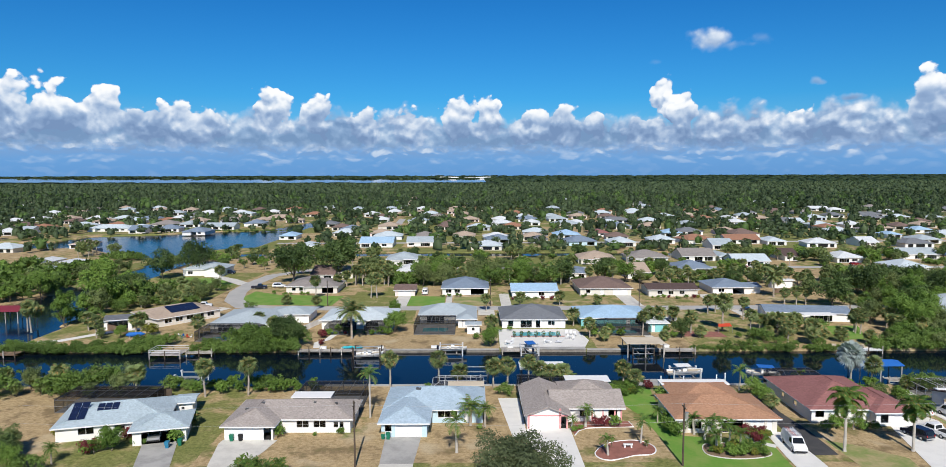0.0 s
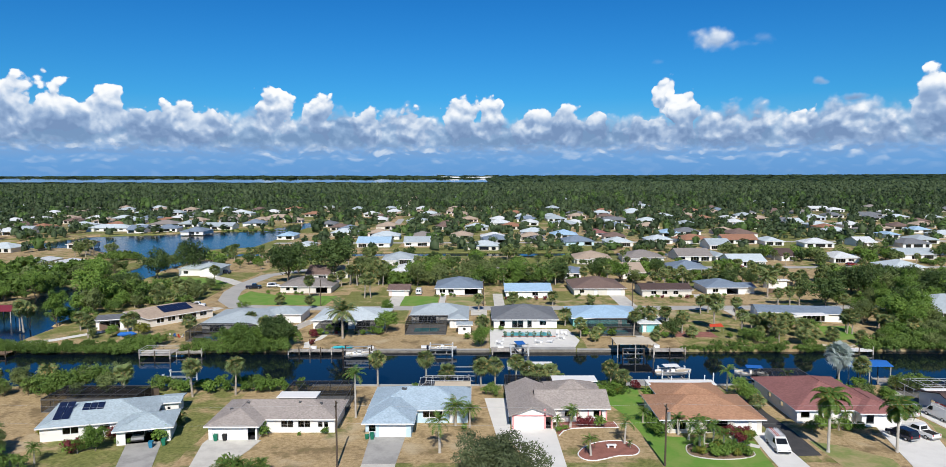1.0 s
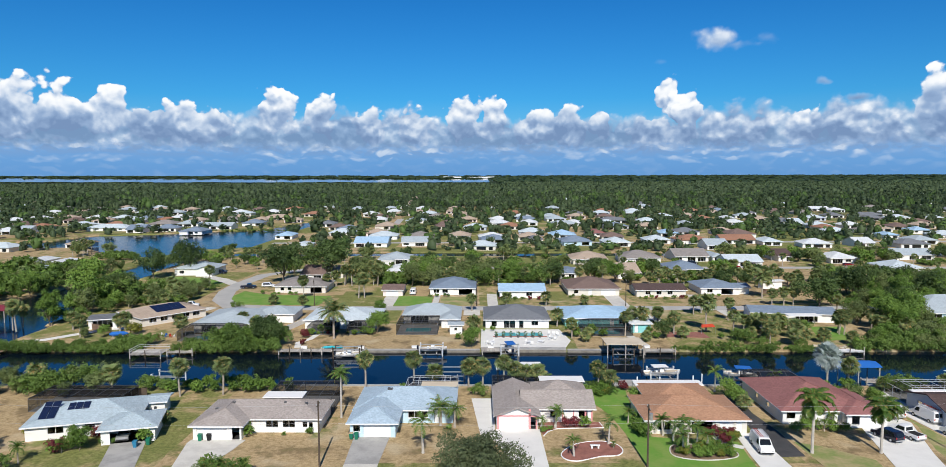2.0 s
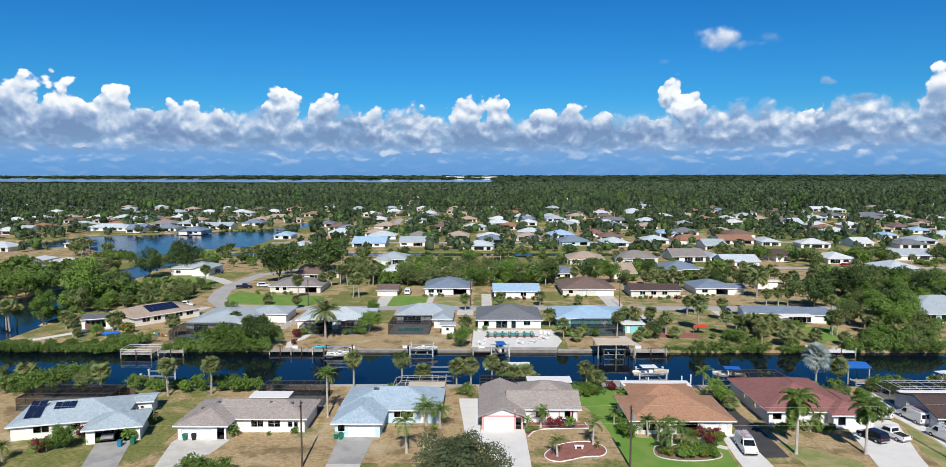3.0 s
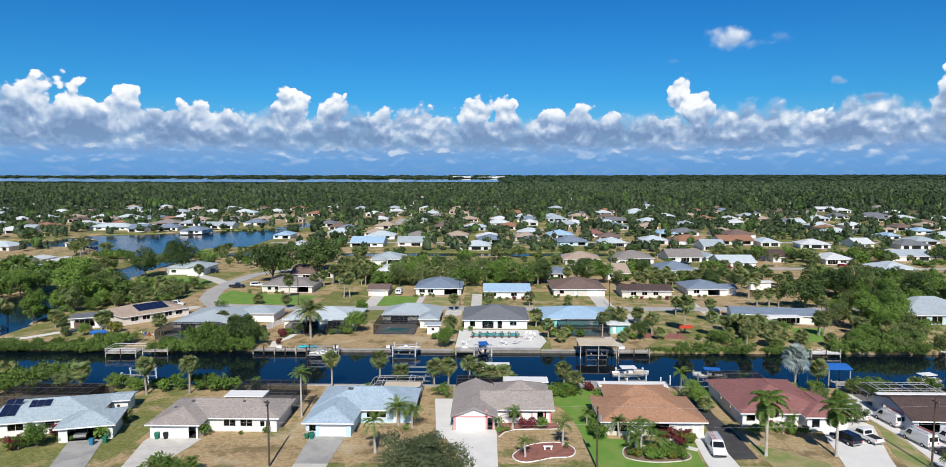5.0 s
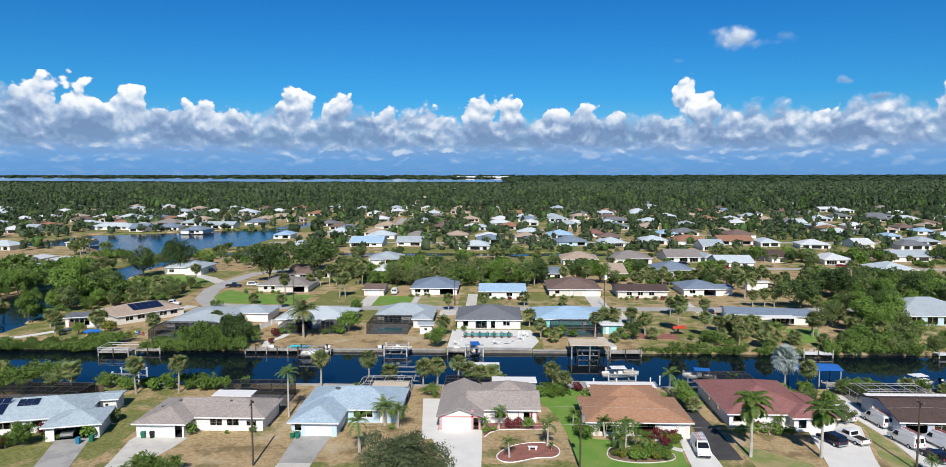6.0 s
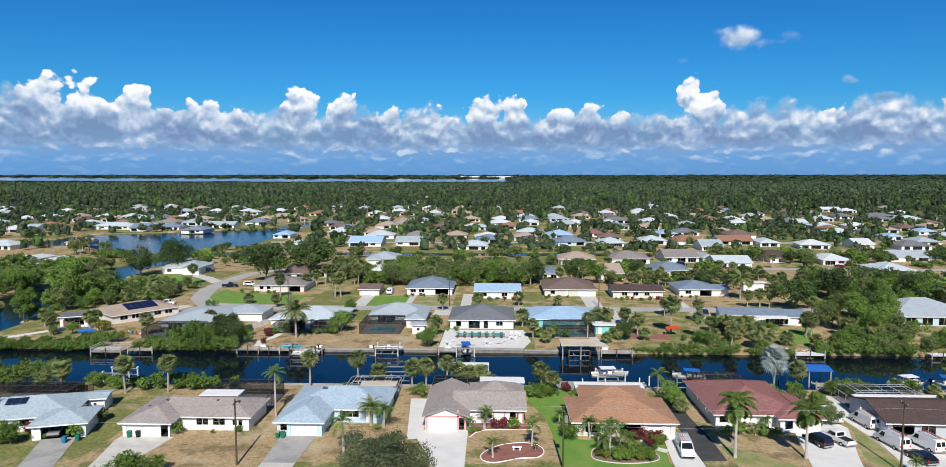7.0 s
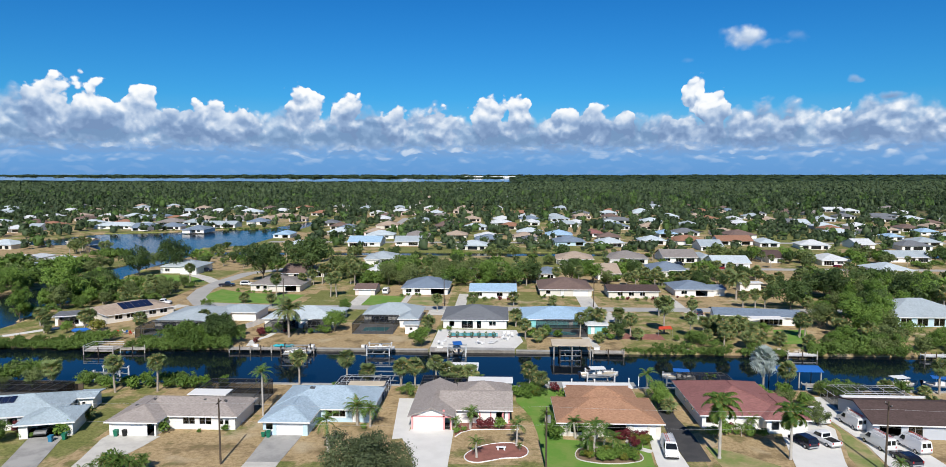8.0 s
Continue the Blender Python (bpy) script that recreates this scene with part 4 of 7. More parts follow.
house("white house with sky blue metal roof behind palms", 21, 237, 0, [(-8.2, -8, 8.2, 6, "gx", 2.7, 0.25)], "sky_blue", "white_wall", [(0, "f", 2, 2, 0.8, 1.3, "window"), (0, "f", 9, 2, 0.8, 1.3, "window")], group=MID)
house("cream house with brown shingle hip roof", 46.5, 244, 0, [(-9.7, -10, 9.2, 10.5, "hip", 2.7, 0.3)], "brown", "cream_wall", [(0, "f", 2, 1.6, 0.8, 1.3, "window"), (0, "f", 7, 1.3, 0.1, 2.2, "door"), (0, "f", 11.5, 5, 0.1, 2.2, "garage")], group=MID)
house("long white house with dark brown gable roof", 69, 237.5, 0, [(-9, -6.2, 9, 6.5, "gx", 2.7, 0.22)], "dark_brown", "cream_wall", [(0, "f", 3 + 3.8 * k, 1.8, 0.8, 1.3, "window") for k in range(3)], group=MID)
house("white house with blue-grey roof beside a palm", 92, 243, 0, [(-8.4, -7.6, 6, 8, "hip", 2.7, 0.3), (3, -6, 10, 4, "gx", 2.5, 0.2)], "slate_blue", "white_wall", [(0, "f", 2, 2, 0.8, 1.3, "window"), (0, "f", 7, 4, 0.1, 2.2, "open")], group=MID)
house("white house with silver-grey roof near the lake", -113, 291, 0, [(-9, -7, 9, 7, "hip", 2.8, 0.32), (1, -10, 9, 2, "gy", 2.8, 0.32)], "silver_grey", "white_wall", [(0, "f", 2, 2, 0.8, 1.3, "window"), (1, "f", 1.2, 4.4, 0.1, 2.2, "garage")], group=MID)

# ---------------------------------------------------------------- rows of houses further back

BACK = "houses further back"


def back_houses(roof_key, wall_key, places):
    words = roof_key.replace("_", " ").replace(" tile", "")
    for hx, hy, hw in places:
        depth = 15.5 + (hx * 7 + hy * 3) % 4
        half = max(hw, 8) / 2
        low = -0.6 if (hx + hy) % 3 else 0.0
        shape = "gx" if (hx * 3 + hy) % 5 == 0 else "hip"
        blocks = [(-half, 0, half, depth, shape, 2.35, 0.33)]
        if hw > 15 and shape == "hip":
            blocks.append((-half + 1, -2.5, -half + 8, depth - 3, "hip", 2.35, 0.33))
        count = max(2, int(hw / 5.5))
        pitch_ = (2 * half - 2.2) / count
        cuts = [(0, "f", 0.9 + k * pitch_, pitch_ * (0.78 if (hx + 2 * hy + k) % 3 else 0.45), 0.15 if (hx + 2 * hy + k) % 3 else 0.8, 2.0 if (hx + 2 * hy + k) % 3 else 1.2, "window") for k in range(count)]
        house("single-storey house with a " + words + " roof among trees", hx, hy, (hx + hy) % 9 - 4, blocks, roof_key, wall_key, cuts, group=BACK, plain=hy > 400)


back_houses("brick_red", "white_wall", ((85, 458, 13),))
back_houses("brown", "cream_wall", ((321, 508, 15),))
back_houses("brown", "white_wall", ((180, 449, 19),))
back_houses("charcoal", "white_wall", ((-115, 544, 14), (41, 415, 10), (122, 582, 26), (258, 566, 10), (376, 648, 28),))
back_houses("dark_brown", "white_wall", ((154, 328, 6),))
back_houses("orange_tile", "cream_wall", ((-328, 516, 16), (263, 500, 14),))
back_houses("orange_tile", "white_wall", ((136, 411, 20), (162, 409, 21),))
back_houses("pale_grey", "cream_wall", ((149, 575, 18),))
back_houses("pale_grey", "white_wall", ((-55, 439, 19), (-93, 378, 10), (-232, 692, 17), (-271, 507, 32), (87, 395, 16), (114, 410, 16), (127, 309, 17), (178, 399, 12), (187, 287, 15), (264, 553, 10), (400, 860, 25),))
back_houses("silver_grey", "cream_wall", ((170, 536, 16),))
back_houses("silver_grey", "white_wall", ((-33, 318, 16), (-31, 398, 16), (-47, 582, 18), (-321, 488, 10), (-177, 274, 10), (122, 327, 8), (73, 539, 23), (219, 333, 20), (272, 406, 15), (139, 378, 13), (-476, 672, 15), (-194, 522, 23),))
back_houses("sky_blue", "white_wall", ((-56, 393, 20), (-120, 441, 12), (61, 444, 18), (134, 456, 13), (315, 477, 13), (272, 440, 10),))
back_houses("slate_blue", "blue_wall", ((64, 401, 19),))
back_houses("slate_blue", "white_wall", ((-90, 497, 15), (-178, 555, 17), (-242, 491, 13), (42, 273, 8), (93, 285, 16), (16, 414, 16), (-195, 476, 17),))
back_houses("tan", "cream_wall", ((-6, 441, 15), (-64, 521, 18), (-178, 626, 25), (-53, 276, 9), (58, 320, 18), (297, 491, 14),))
back_houses("tan", "white_wall", ((-226, 390, 12), (67, 274, 10),))
back_houses("warm_grey", "cream_wall", ((-31, 432, 18), (-248, 546, 22),))
back_houses("warm_grey", "white_wall", ((83, 323, 20), (109, 328, 17), (279, 476, 13),))
back_houses("white_tile", "white_wall", ((-26, 280, 12), (-328, 476, 16), (-200, 300, 8), (-199, 311, 9), (-185, 303, 7), (23, 550, 19), (48, 557, 14), (178, 320, 14), (228, 391, 11), (229, 609, 12), (390, 927, 19), (386, 762, 21),))
back_houses("brown", "white_wall", ((-60, 270, 10),))

# ---------------------------------------------------------------- trees and palms


def rng_dir(r):
    z = r.uniform(-1, 1)
    a = r.uniform(0, 2 * math.pi)
    s = math.sqrt(1 - z * z)
    return Vector((s * math.cos(a), s * math.sin(a), z))


def leaf_quad(g, p, n, size, r):
    t = n.cross(rng_dir(r)).normalized()
    b = n.cross(t)
    g.add([p - t * size * 0.5 - b * size * 0.3, p + t * size * 0.6, p + b * size * 0.45], [(0, 1, 2)])


def broadleaf(name, label, category, leaf, seed, height, spread, leaves, size, lobes=11, trunk=True, loose=0.0):
    """A tree of that height: tapered trunk, limbs, and a crown of leaves gathered in uneven lobes."""
    r = random.Random(seed)
    t = thing(name, label, category, 0, -3000, -50)
    g = Geo()
    low = (0.18 if leaf == "oak" else 0.1) * height if trunk else 0.04 * height
    centre = Vector((0, 0, (height + low) / 2))
    half = Vector((spread / 2, spread / 2, (height - low) / 2))
    balls = []
    small = min(half.x, half.z * 1.3)
    for k in range(lobes if loose else lobes * 2):
        d = rng_dir(r)
        d.z = d.z * 0.9 + 0.15
        f = r.uniform(0.5, 0.92) if k > 1 else 0.15
        c = centre + Vector((d.x * half.x * f, d.y * half.y * f, d.z * half.z * f))
        balls.append((c, r.uniform(0.2, 0.36) * small if k > 1 else 0.55 * small))
    wood = Geo()
    if trunk:
        lean = Vector((r.uniform(-0.06, 0.06) * height, r.uniform(-0.06, 0.06) * height, 0))
        fork = Vector((0, 0, low)) + lean
        wood.tube([(0, 0, -0.2), lean * 0.4 + Vector((0, 0, low * 0.5)), fork], [0.025 * height, 0.018 * height, 0.015 * height], 7)
    else:
        fork = Vector((0, 0, 0))
    for c, rad in balls[:7]:
        mid = fork.lerp(c, 0.5) + Vector((0, 0, 0.03 * height))
        wood.tube([fork, mid, c], [0.015 * height, 0.009 * height, 0.003 * height], 5, False)
    total = sum(b[1] ** 2 for b in balls)
    for c, rad in balls:
        for k in range(int(leaves * rad * rad / total)):
            d = rng_dir(r)
            if d.z < -0.35 and r.random() < 0.6:
                d.z = -d.z
            p = c + d * rad * (r.uniform(0.6, 1.1) if r.random() < 0.85 else r.uniform(0.9, 1.4))
            leaf_quad(g, p, (d + rng_dir(r) * 0.7).normalized(), size * r.uniform(0.7, 1.3), r)
    if not trunk:
        bpy.data.objects.remove(t)
        ob = tagged(new(name, g.mesh(name, LEAF[leaf])), label, category)
        ob.location = (0, -3000, -50)
        return ob
    part("trunk", wood, M["bark"], t)
    part("crown", g, LEAF[leaf], t)
    return t


def fan_palm(name, label, leaf, seed, height, crown=1.75, fronds=46, blades=11, dead=8, trunk_mat="palm_trunk"):
    """A palm with stiff fan leaves on a bare trunk."""
    r = random.Random(seed)
    t = thing(name, label, "palm tree", 0, -3000, -50)
    top = Vector((r.uniform(-0.3, 0.3), r.uniform(-0.3, 0.3), height - crown * 0.85))
    mid = top * 0.5 + Vector((r.uniform(-0.2, 0.2), r.uniform(-0.2, 0.2), 0))
    part("trunk", Geo().tube([(0, 0, -0.2), mid, top], [0.21, 0.17, 0.19], 8), M[trunk_mat], t)
    g = Geo()
    for k in range(fronds + dead):
        a = k * 2.39996
        e = math.asin(max(-0.98, 1 - 1.55 * (k + 0.5) / fronds)) if k < fronds else r.uniform(-1.35, -1.1)
        a, e = a + r.uniform(-0.35, 0.35), max(-1.45, e + r.uniform(-0.25, 0.2))
        d = Vector((math.cos(a) * math.cos(e), math.sin(a) * math.cos(e), math.sin(e)))
        stem = crown * r.uniform(0.42, 0.6)
        base = top + d * stem + Vector((0, 0, -0.06 * crown))
        side = d.cross(Vector((0, 0, 1)) if abs(d.z) < 0.95 else Vector((1, 0, 0))).normalized()
        up = side.cross(d)
        roll = r.uniform(-0.9, 0.9)  # each fan is turned about its stem
        side, up = side * math.cos(roll) + up * math.sin(roll), up * math.cos(roll) - side * math.sin(roll)
        g.add([top - side * 0.03, top + side * 0.03, base], [(0, 1, 2)])
        long = crown * r.uniform(0.45, 0.62)
        for j in range(blades):
            f = (j / (blades - 1) - 0.5) * 3.6
            w = 3.6 / blades * 0.55
            tip = base + long * (math.cos(f) * d + math.sin(f) * side) * (1.0 if abs(f) < 1.2 else 0.8) + Vector((0, 0, -0.22 * long)) - up * 0.1 * abs(f) * long
            b0 = base + 0.55 * long * (math.cos(f - w) * d + math.sin(f - w) * side)
            b1 = base + 0.55 * long * (math.cos(f + w) * d + math.sin(f + w) * side)
            g.add([base, b0, tip, b1], [(0, 1, 2, 3)])
    part("crown", g, LEAF[leaf], t)
    return t


def feather_palm(name, label, leaf, seed, height, reach=2.3, fronds=16, pairs=14, droop=1.0, trunk_mat="royal_trunk", radius=0.16, shaft=False):
    """A palm with long arching feather leaves."""
    r = random.Random(seed)
    t = thing(name, label, "palm tree", 0, -3000, -50)
    top = Vector((r.uniform(-0.2, 0.2), r.uniform(-0.2, 0.2), height - reach * 0.45))
    part("trunk", Geo().tube([(0, 0, -0.2), (0, 0, 0.4), top * 0.5, top], [radius * 1.5, radius * 1.15, radius, radius * 0.8], 8), M[trunk_mat], t)
    if shaft:
        part("crownshaft", Geo().tube([top, top + Vector((0, 0, 0.9))], [radius * 0.95, radius * 0.5], 8), M["green_lawn"], t)
        top = top + Vector((0, 0, 0.7))
    g = Geo()
    for k in range(fronds):
        a = k * 2.39996 + r.uniform(-0.2, 0.2)
        e0 = r.uniform(0.3, 1.35) if k < fronds * 0.75 else r.uniform(-0.5, 0.1)
        out = Vector((math.cos(a), math.sin(a), 0))
        pts, p, e = [top], top.copy(), e0
        steps = 6
        length = reach * r.uniform(0.85, 1.15)
        for s in range(steps):
            p = p + length / steps * (math.cos(e) * out + math.sin(e) * Vector((0, 0, 1)))
            e -= droop * 0.33 * (0.6 + 0.15 * s)
            pts.append(p)
        g.tube(pts, [0.03] * 5 + [0.02, 0.01], 3, False)
        side = out.cross(Vector((0, 0, 1)))
        for j in range(pairs):
            u = 0.12 + 0.88 * (j + 0.5) / pairs
            i = min(int(u * steps), steps - 1)
            q = pts[i].lerp(pts[i + 1], u * steps - i)
            d = (pts[i + 1] - pts[i]).normalized()
            w = length * 0.26 * math.sin(math.pi * (0.15 + 0.8 * u)) + 0.05
            for s in (-1, 1):
                tip = q + s * side * w * 0.85 + d * w * 0.5 + Vector((0, 0, -0.35 * w))
                g.add([q - d * 0.026 * length, tip, q + d * 0.026 * length], [(0, 1, 2)])
    part("crown", g, LEAF[leaf], t)
    return t


PLANTS = {}
PLANTS["sabal"] = [(fan_palm("cabbage_palm", "cabbage palm with rounded crown of grey-green fan leaves", "sabal", 11 + i, h, c), h) for i, (h, c) in enumerate(((5.0, 1.9), (6.3, 2.0), (7.6, 1.95), (3.6, 1.75)))]
PLANTS["queen"] = [(feather_palm("feather_palm", "slender palm with drooping feather leaves", "queen", 31 + i, h, c), h) for i, (h, c) in enumerate(((3.2, 1.7), (5.2, 2.2), (8.8, 2.5)))]
PLANTS["royal"] = [(feather_palm("royal_palm", "tall royal palm with pale smooth trunk on the lawn", "queen", 41, 9.5, 3.6, 26, 36, 1.25, "royal_trunk", 0.22, True), 9.5)]
PLANTS["silver"] = [(fan_palm("silver_palm", "silver-blue fan palm with wide crown behind the roof", "silver", 51, 8.5, 2.7, 64, 15, 8), 8.5)]
PLANTS["date"] = [(feather_palm("date_palm", "stout date palm with dense arching leaves", "sabal", 61, 8.5, 4.4, 46, 18, 0.75, "palm_trunk", 0.24), 8.5)]
PLANTS["pygmy"] = [(feather_palm("pygmy_date_palm", "low bushy date palm in a planting bed", "queen", 71, 2.9, 1.5, 26, 12, 0.9, "palm_trunk", 0.12), 2.9)]
PLANTS["oak"] = [(broadleaf("oak_tree", "dense dark green oak with spreading crown", "tree", "oak", 81 + i, 9.0, w, 3600, 0.48, 13), 9.0) for i, w in enumerate((9.0, 10.5))]
PLANTS["bright"] = [(broadleaf("broadleaf_tree", "bright green broadleaf tree with uneven crown", "tree", "bright", 91 + i, 8.0, w, 3200, 0.44, 12), 8.0) for i, w in enumerate((7.5, 8.5))]
PLANTS["olive"] = [(broadleaf("shade_tree", "olive green broadleaf tree with loose crown", "tree", "olive", 101 + i, 7.5, w, 2300, 0.44, 10), 7.5) for i, w in enumerate((7.0, 8.5))]
PLANTS["tall"] = [(broadleaf("broadleaf_tree", "tall bright green tree with open crown", "tree", "bright", 95 + i, 13.0, w, 5200, 0.5, 15), 13.0) for i, w in enumerate((9.0, 11.0))]
PLANTS["mangrove"] = [(broadleaf("mangrove_bush", "dense green mangrove bush at the water's edge", "bush", "mangrove", 111 + i, 2.6, w, 1650, 0.25, 12, False), 2.6) for i, w in enumerate((4.6, 5.4))]
PLANTS["shrub"] = [(broadleaf("garden_shrub", "rounded green garden shrub", "shrub", "bright", 121, 1.5, 1.9, 500, 0.24, 8, False), 1.5)]
PLANTS["red_shrub"] = [(broadleaf("red_shrub", "dark red leaved garden shrub", "shrub", "red", 131, 1.5, 2.0, 500, 0.24, 8, False), 1.5)]
PLANTS["yellow_shrub"] = [(broadleaf("croton_shrub", "yellow-green leaved garden shrub", "shrub", "yellow", 141, 1.6, 2.0, 500, 0.24, 8, False), 1.6)]
PLANTS["small_oak"] = [(broadleaf("oak_tree", "dark green tree between houses", "tree", "oak", 151 + i, 7.5, w, 800, 0.95, 11), 7.5) for i, w in enumerate((8.0, 9.5))]
PLANTS["small_olive"] = [(broadleaf("garden_tree", "olive green tree between houses", "tree", "olive", 161 + i, 6.5, w, 700, 0.9, 11), 6.5) for i, w in enumerate((7.0, 8.5))]
PLANTS["small_bright"] = [(broadleaf("garden_tree", "bright green tree between houses", "tree", "bright", 171 + i, 6.5, w, 700, 0.9, 11), 6.5) for i, w in enumerate((7.0, 8.0))]
PLANTS["small_sabal"] = [(fan_palm("cabbage_palm", "cabbage palm between houses", "sabal", 181 + i, h, 1.75, 30, 6, 4), h) for i, h in enumerate((5.0, 7.0))]
PLANTS["small_bush"] = [(broadleaf("bush", "dense low bush between houses", "bush", "mangrove", 191 + i, 2.6, w, 420, 0.75, 10, False), 2.6) for i, w in enumerate((4.5, 6.0))]
PROTOTYPES = [ob for kinds in PLANTS.values() for ob, h in kinds]
dice = random.Random(5)
GROUPS = dict(tall="trees", sabal="cabbage palms", mangrove="mangroves along the canal", oak="oaks", olive="trees", bright="trees", queen="feather palms", shrub="garden shrubs", small_oak="trees", small_olive="trees", small_bright="trees", small_sabal="cabbage palms", small_bush="bushes")


def plant(kind, x, y, h, z=0.0):
    """A copy of the variant of that kind whose height is nearest, scaled to h."""
    ob, own = min(PLANTS[kind], key=lambda q: abs(q[1] - h) + dice.random() * 0.8)
    s = h / own
    wide = max(s, 0.55 + 0.45 * s) if kind in ("sabal", "small_sabal", "queen", "royal", "date", "silver") else s * dice.uniform(0.9, 1.12)
    if 135 < y < 165:
        z = -0.8
    made = copy_thing(ob, pose(x, y, z, 0, 0, dice.uniform(0, 360)))
    made.scale = (wide, wide, s)
    if kind in GROUPS:
        made["group"] = GROUPS[kind]
    return made


def plant_all(kind, places):
    for px, py, ph in places:
        plant(kind, px, py, ph)


plant_all("bright", ((-21, 180.6, 6.1), (-23.8, 205.9, 4.3), (4.3, 165.5, 4.8),))
plant_all("tall", ((-118, 215, 15.9), (-115, 190, 10.3)))
plant_all("date", ((-31.4, 174, 9.3), (103.1, 232.7, 9.2),))
plant_all("oak", ((53.9, 174.4, 5.1), (113.4, 213.5, 10), (-70.3, 263.9, 16), (-53.8, 275.9, 16.5), (-126.7, 277.1, 11.6), (-117.8, 288.7, 14.2), (-45.4, 166.1, 8), (-46.4, 165.5, 7.4), (33.9, 262.3, 9.4), (50.8, 264.9, 10.2), (78.7, 285.2, 6.9), (-44.7, 175.4, 3.2),))
plant_all("pygmy", ((-0.5, 113, 4.5), (1.9, 112.1, 4.0), (31.5, 114.2, 2.6), (-62.2, 97.6, 3.2), (80.2, 96.4, 2.5),))
plant_all("queen", ((-18.1, 116.8, 8.9), (-2.6, 101.6, 6.2), (52, 131, 5.1), (18.8, 112, 3.7), (16.3, 110.9, 2.3), (19.6, 133.6, 2.9), (20.3, 100.4, 3.1), (64.8, 133.6, 3.4), (26.4, 105, 4.4), (39.4, 108.7, 3.2),))
plant_all("royal", ((56.8, 101.7, 9.2), (67.3, 101.7, 7.9),))
plant_all("sabal", ((-93.1, 133.3, 4.5), (-81.5, 132, 5.8), (-66.1, 131.2, 5.7), (-51.4, 128.2, 7.8), (-43.5, 129.2, 7.8), (-16.6, 133.6, 7.7), (-7.1, 133.6, 7.7), (-2.8, 133.6, 5.1), (4, 133.6, 6.2), (6.7, 133.6, 6.5), (10.8, 133.6, 6.9), (13.1, 133.6, 5.5), (15.2, 133.6, 5), (17.8, 133.6, 5.1), (29.5, 132.3, 6.2), (31.6, 131.1, 4.6), (79.6, 133.8, 6.4), (108.7, 133.6, 7.4), (99.9, 121.3, 3.8), (-59.4, 113.7, 2.9), (-105.1, 184.3, 5.5), (-98.4, 176, 6.4), (-91.5, 182.8, 5.3), (-89.9, 182.7, 5.8), (-71, 174.4, 6.7), (-121.9, 184.5, 7.2), (-120, 183.1, 9.1), (-122.1, 189, 6.8), (-53.9, 231.5, 8.3), (-35.1, 232.4, 8.8),))
plant_all("sabal", ((-33, 232.4, 9.2), (-32.2, 257.6, 7.4), (-49.5, 213.7, 4.6), (14.8, 214.8, 5.4), (27.8, 218.6, 5.1), (40.2, 219.5, 3.4), (27.9, 188.7, 5.5), (30.1, 174.6, 5.7), (4, 210.2, 5.7), (4.7, 177.6, 5.8), (44.4, 177.1, 6.9), (47.8, 184.8, 6.7), (50.2, 182.6, 7.1), (56.8, 192.3, 5.2), (57.9, 179.7, 6.4), (71, 204.7, 6.1), (73.8, 206.5, 6.1), (67.3, 182.4, 10.7), (78.3, 196.1, 7.1), (72.8, 177.5, 7.2), (34, 174.6, 3.2), (48.7, 171.2, 3.1), (58.6, 174.3, 3.5), (-96, 257.2, 8.5), (-60.7, 219.8, 3.8), (-59, 186, 5.1), (-52.5, 176.8, 5.8), (101.8, 180.6, 5.7), (102.4, 178.5, 6.6), (100.5, 218.7, 5.9),))
plant_all("sabal", ((104.3, 218.6, 6.5), (107.3, 218.6, 6.5), (123.9, 215.3, 4.5), (111.8, 177.1, 5.6), (111.9, 180.5, 5.2), (80.7, 182.3, 5.4), (80.7, 177.4, 6.4), (87.3, 174, 5.5),))
plant_all("silver", ((75.1, 133.6, 9.2),))



def spread_trees(kinds, x0, y0, x1, y1, step, low, high, keep=1.0, clear=()):
    """Trees at uneven spacing over a rectangle of the plan, apart from the rectangles in clear."""
    x = x0
    while x < x1:
        y = y0
        while y < y1:
            p, q = x + dice.uniform(-0.45, 0.45) * step, y + dice.uniform(-0.45, 0.45) * step
            if dice.random() < keep and not any(a < p < c and b < q < d for a, b, c, d in clear) and (y1 < 172 or not is_water(p, q)):
                plant(dice.choice(kinds), p, q, dice.uniform(low, high))
            y += step
        x += step


MIX = ("sabal", "sabal", "olive", "oak", "bright")
LITE = ("small_sabal", "small_sabal", "small_olive", "small_oak", "small_bright", "small_bush", "small_bush")
HOMES = [(h.location.x, h.location.y, max(abs(q[0]) for c in h.children if c.name.startswith("wall") for q in c.bound_box)) for h in list(bpy.data.objects) if h.get("category") == "house" and h.location.y > 262]
STREETS = [(-120, 302, 330, 309.5), (-130, 414, 330, 424.5), (-69, 424, -50, 640), (-92, 212, -74, 296)]


def free_of_homes(x, y):
    return not any(abs(x - a) < w + 1.2 and -2.5 < y - b < 19 for a, b, w in HOMES) and not any(a < x < c and b < y < d for a, b, c, d in STREETS)


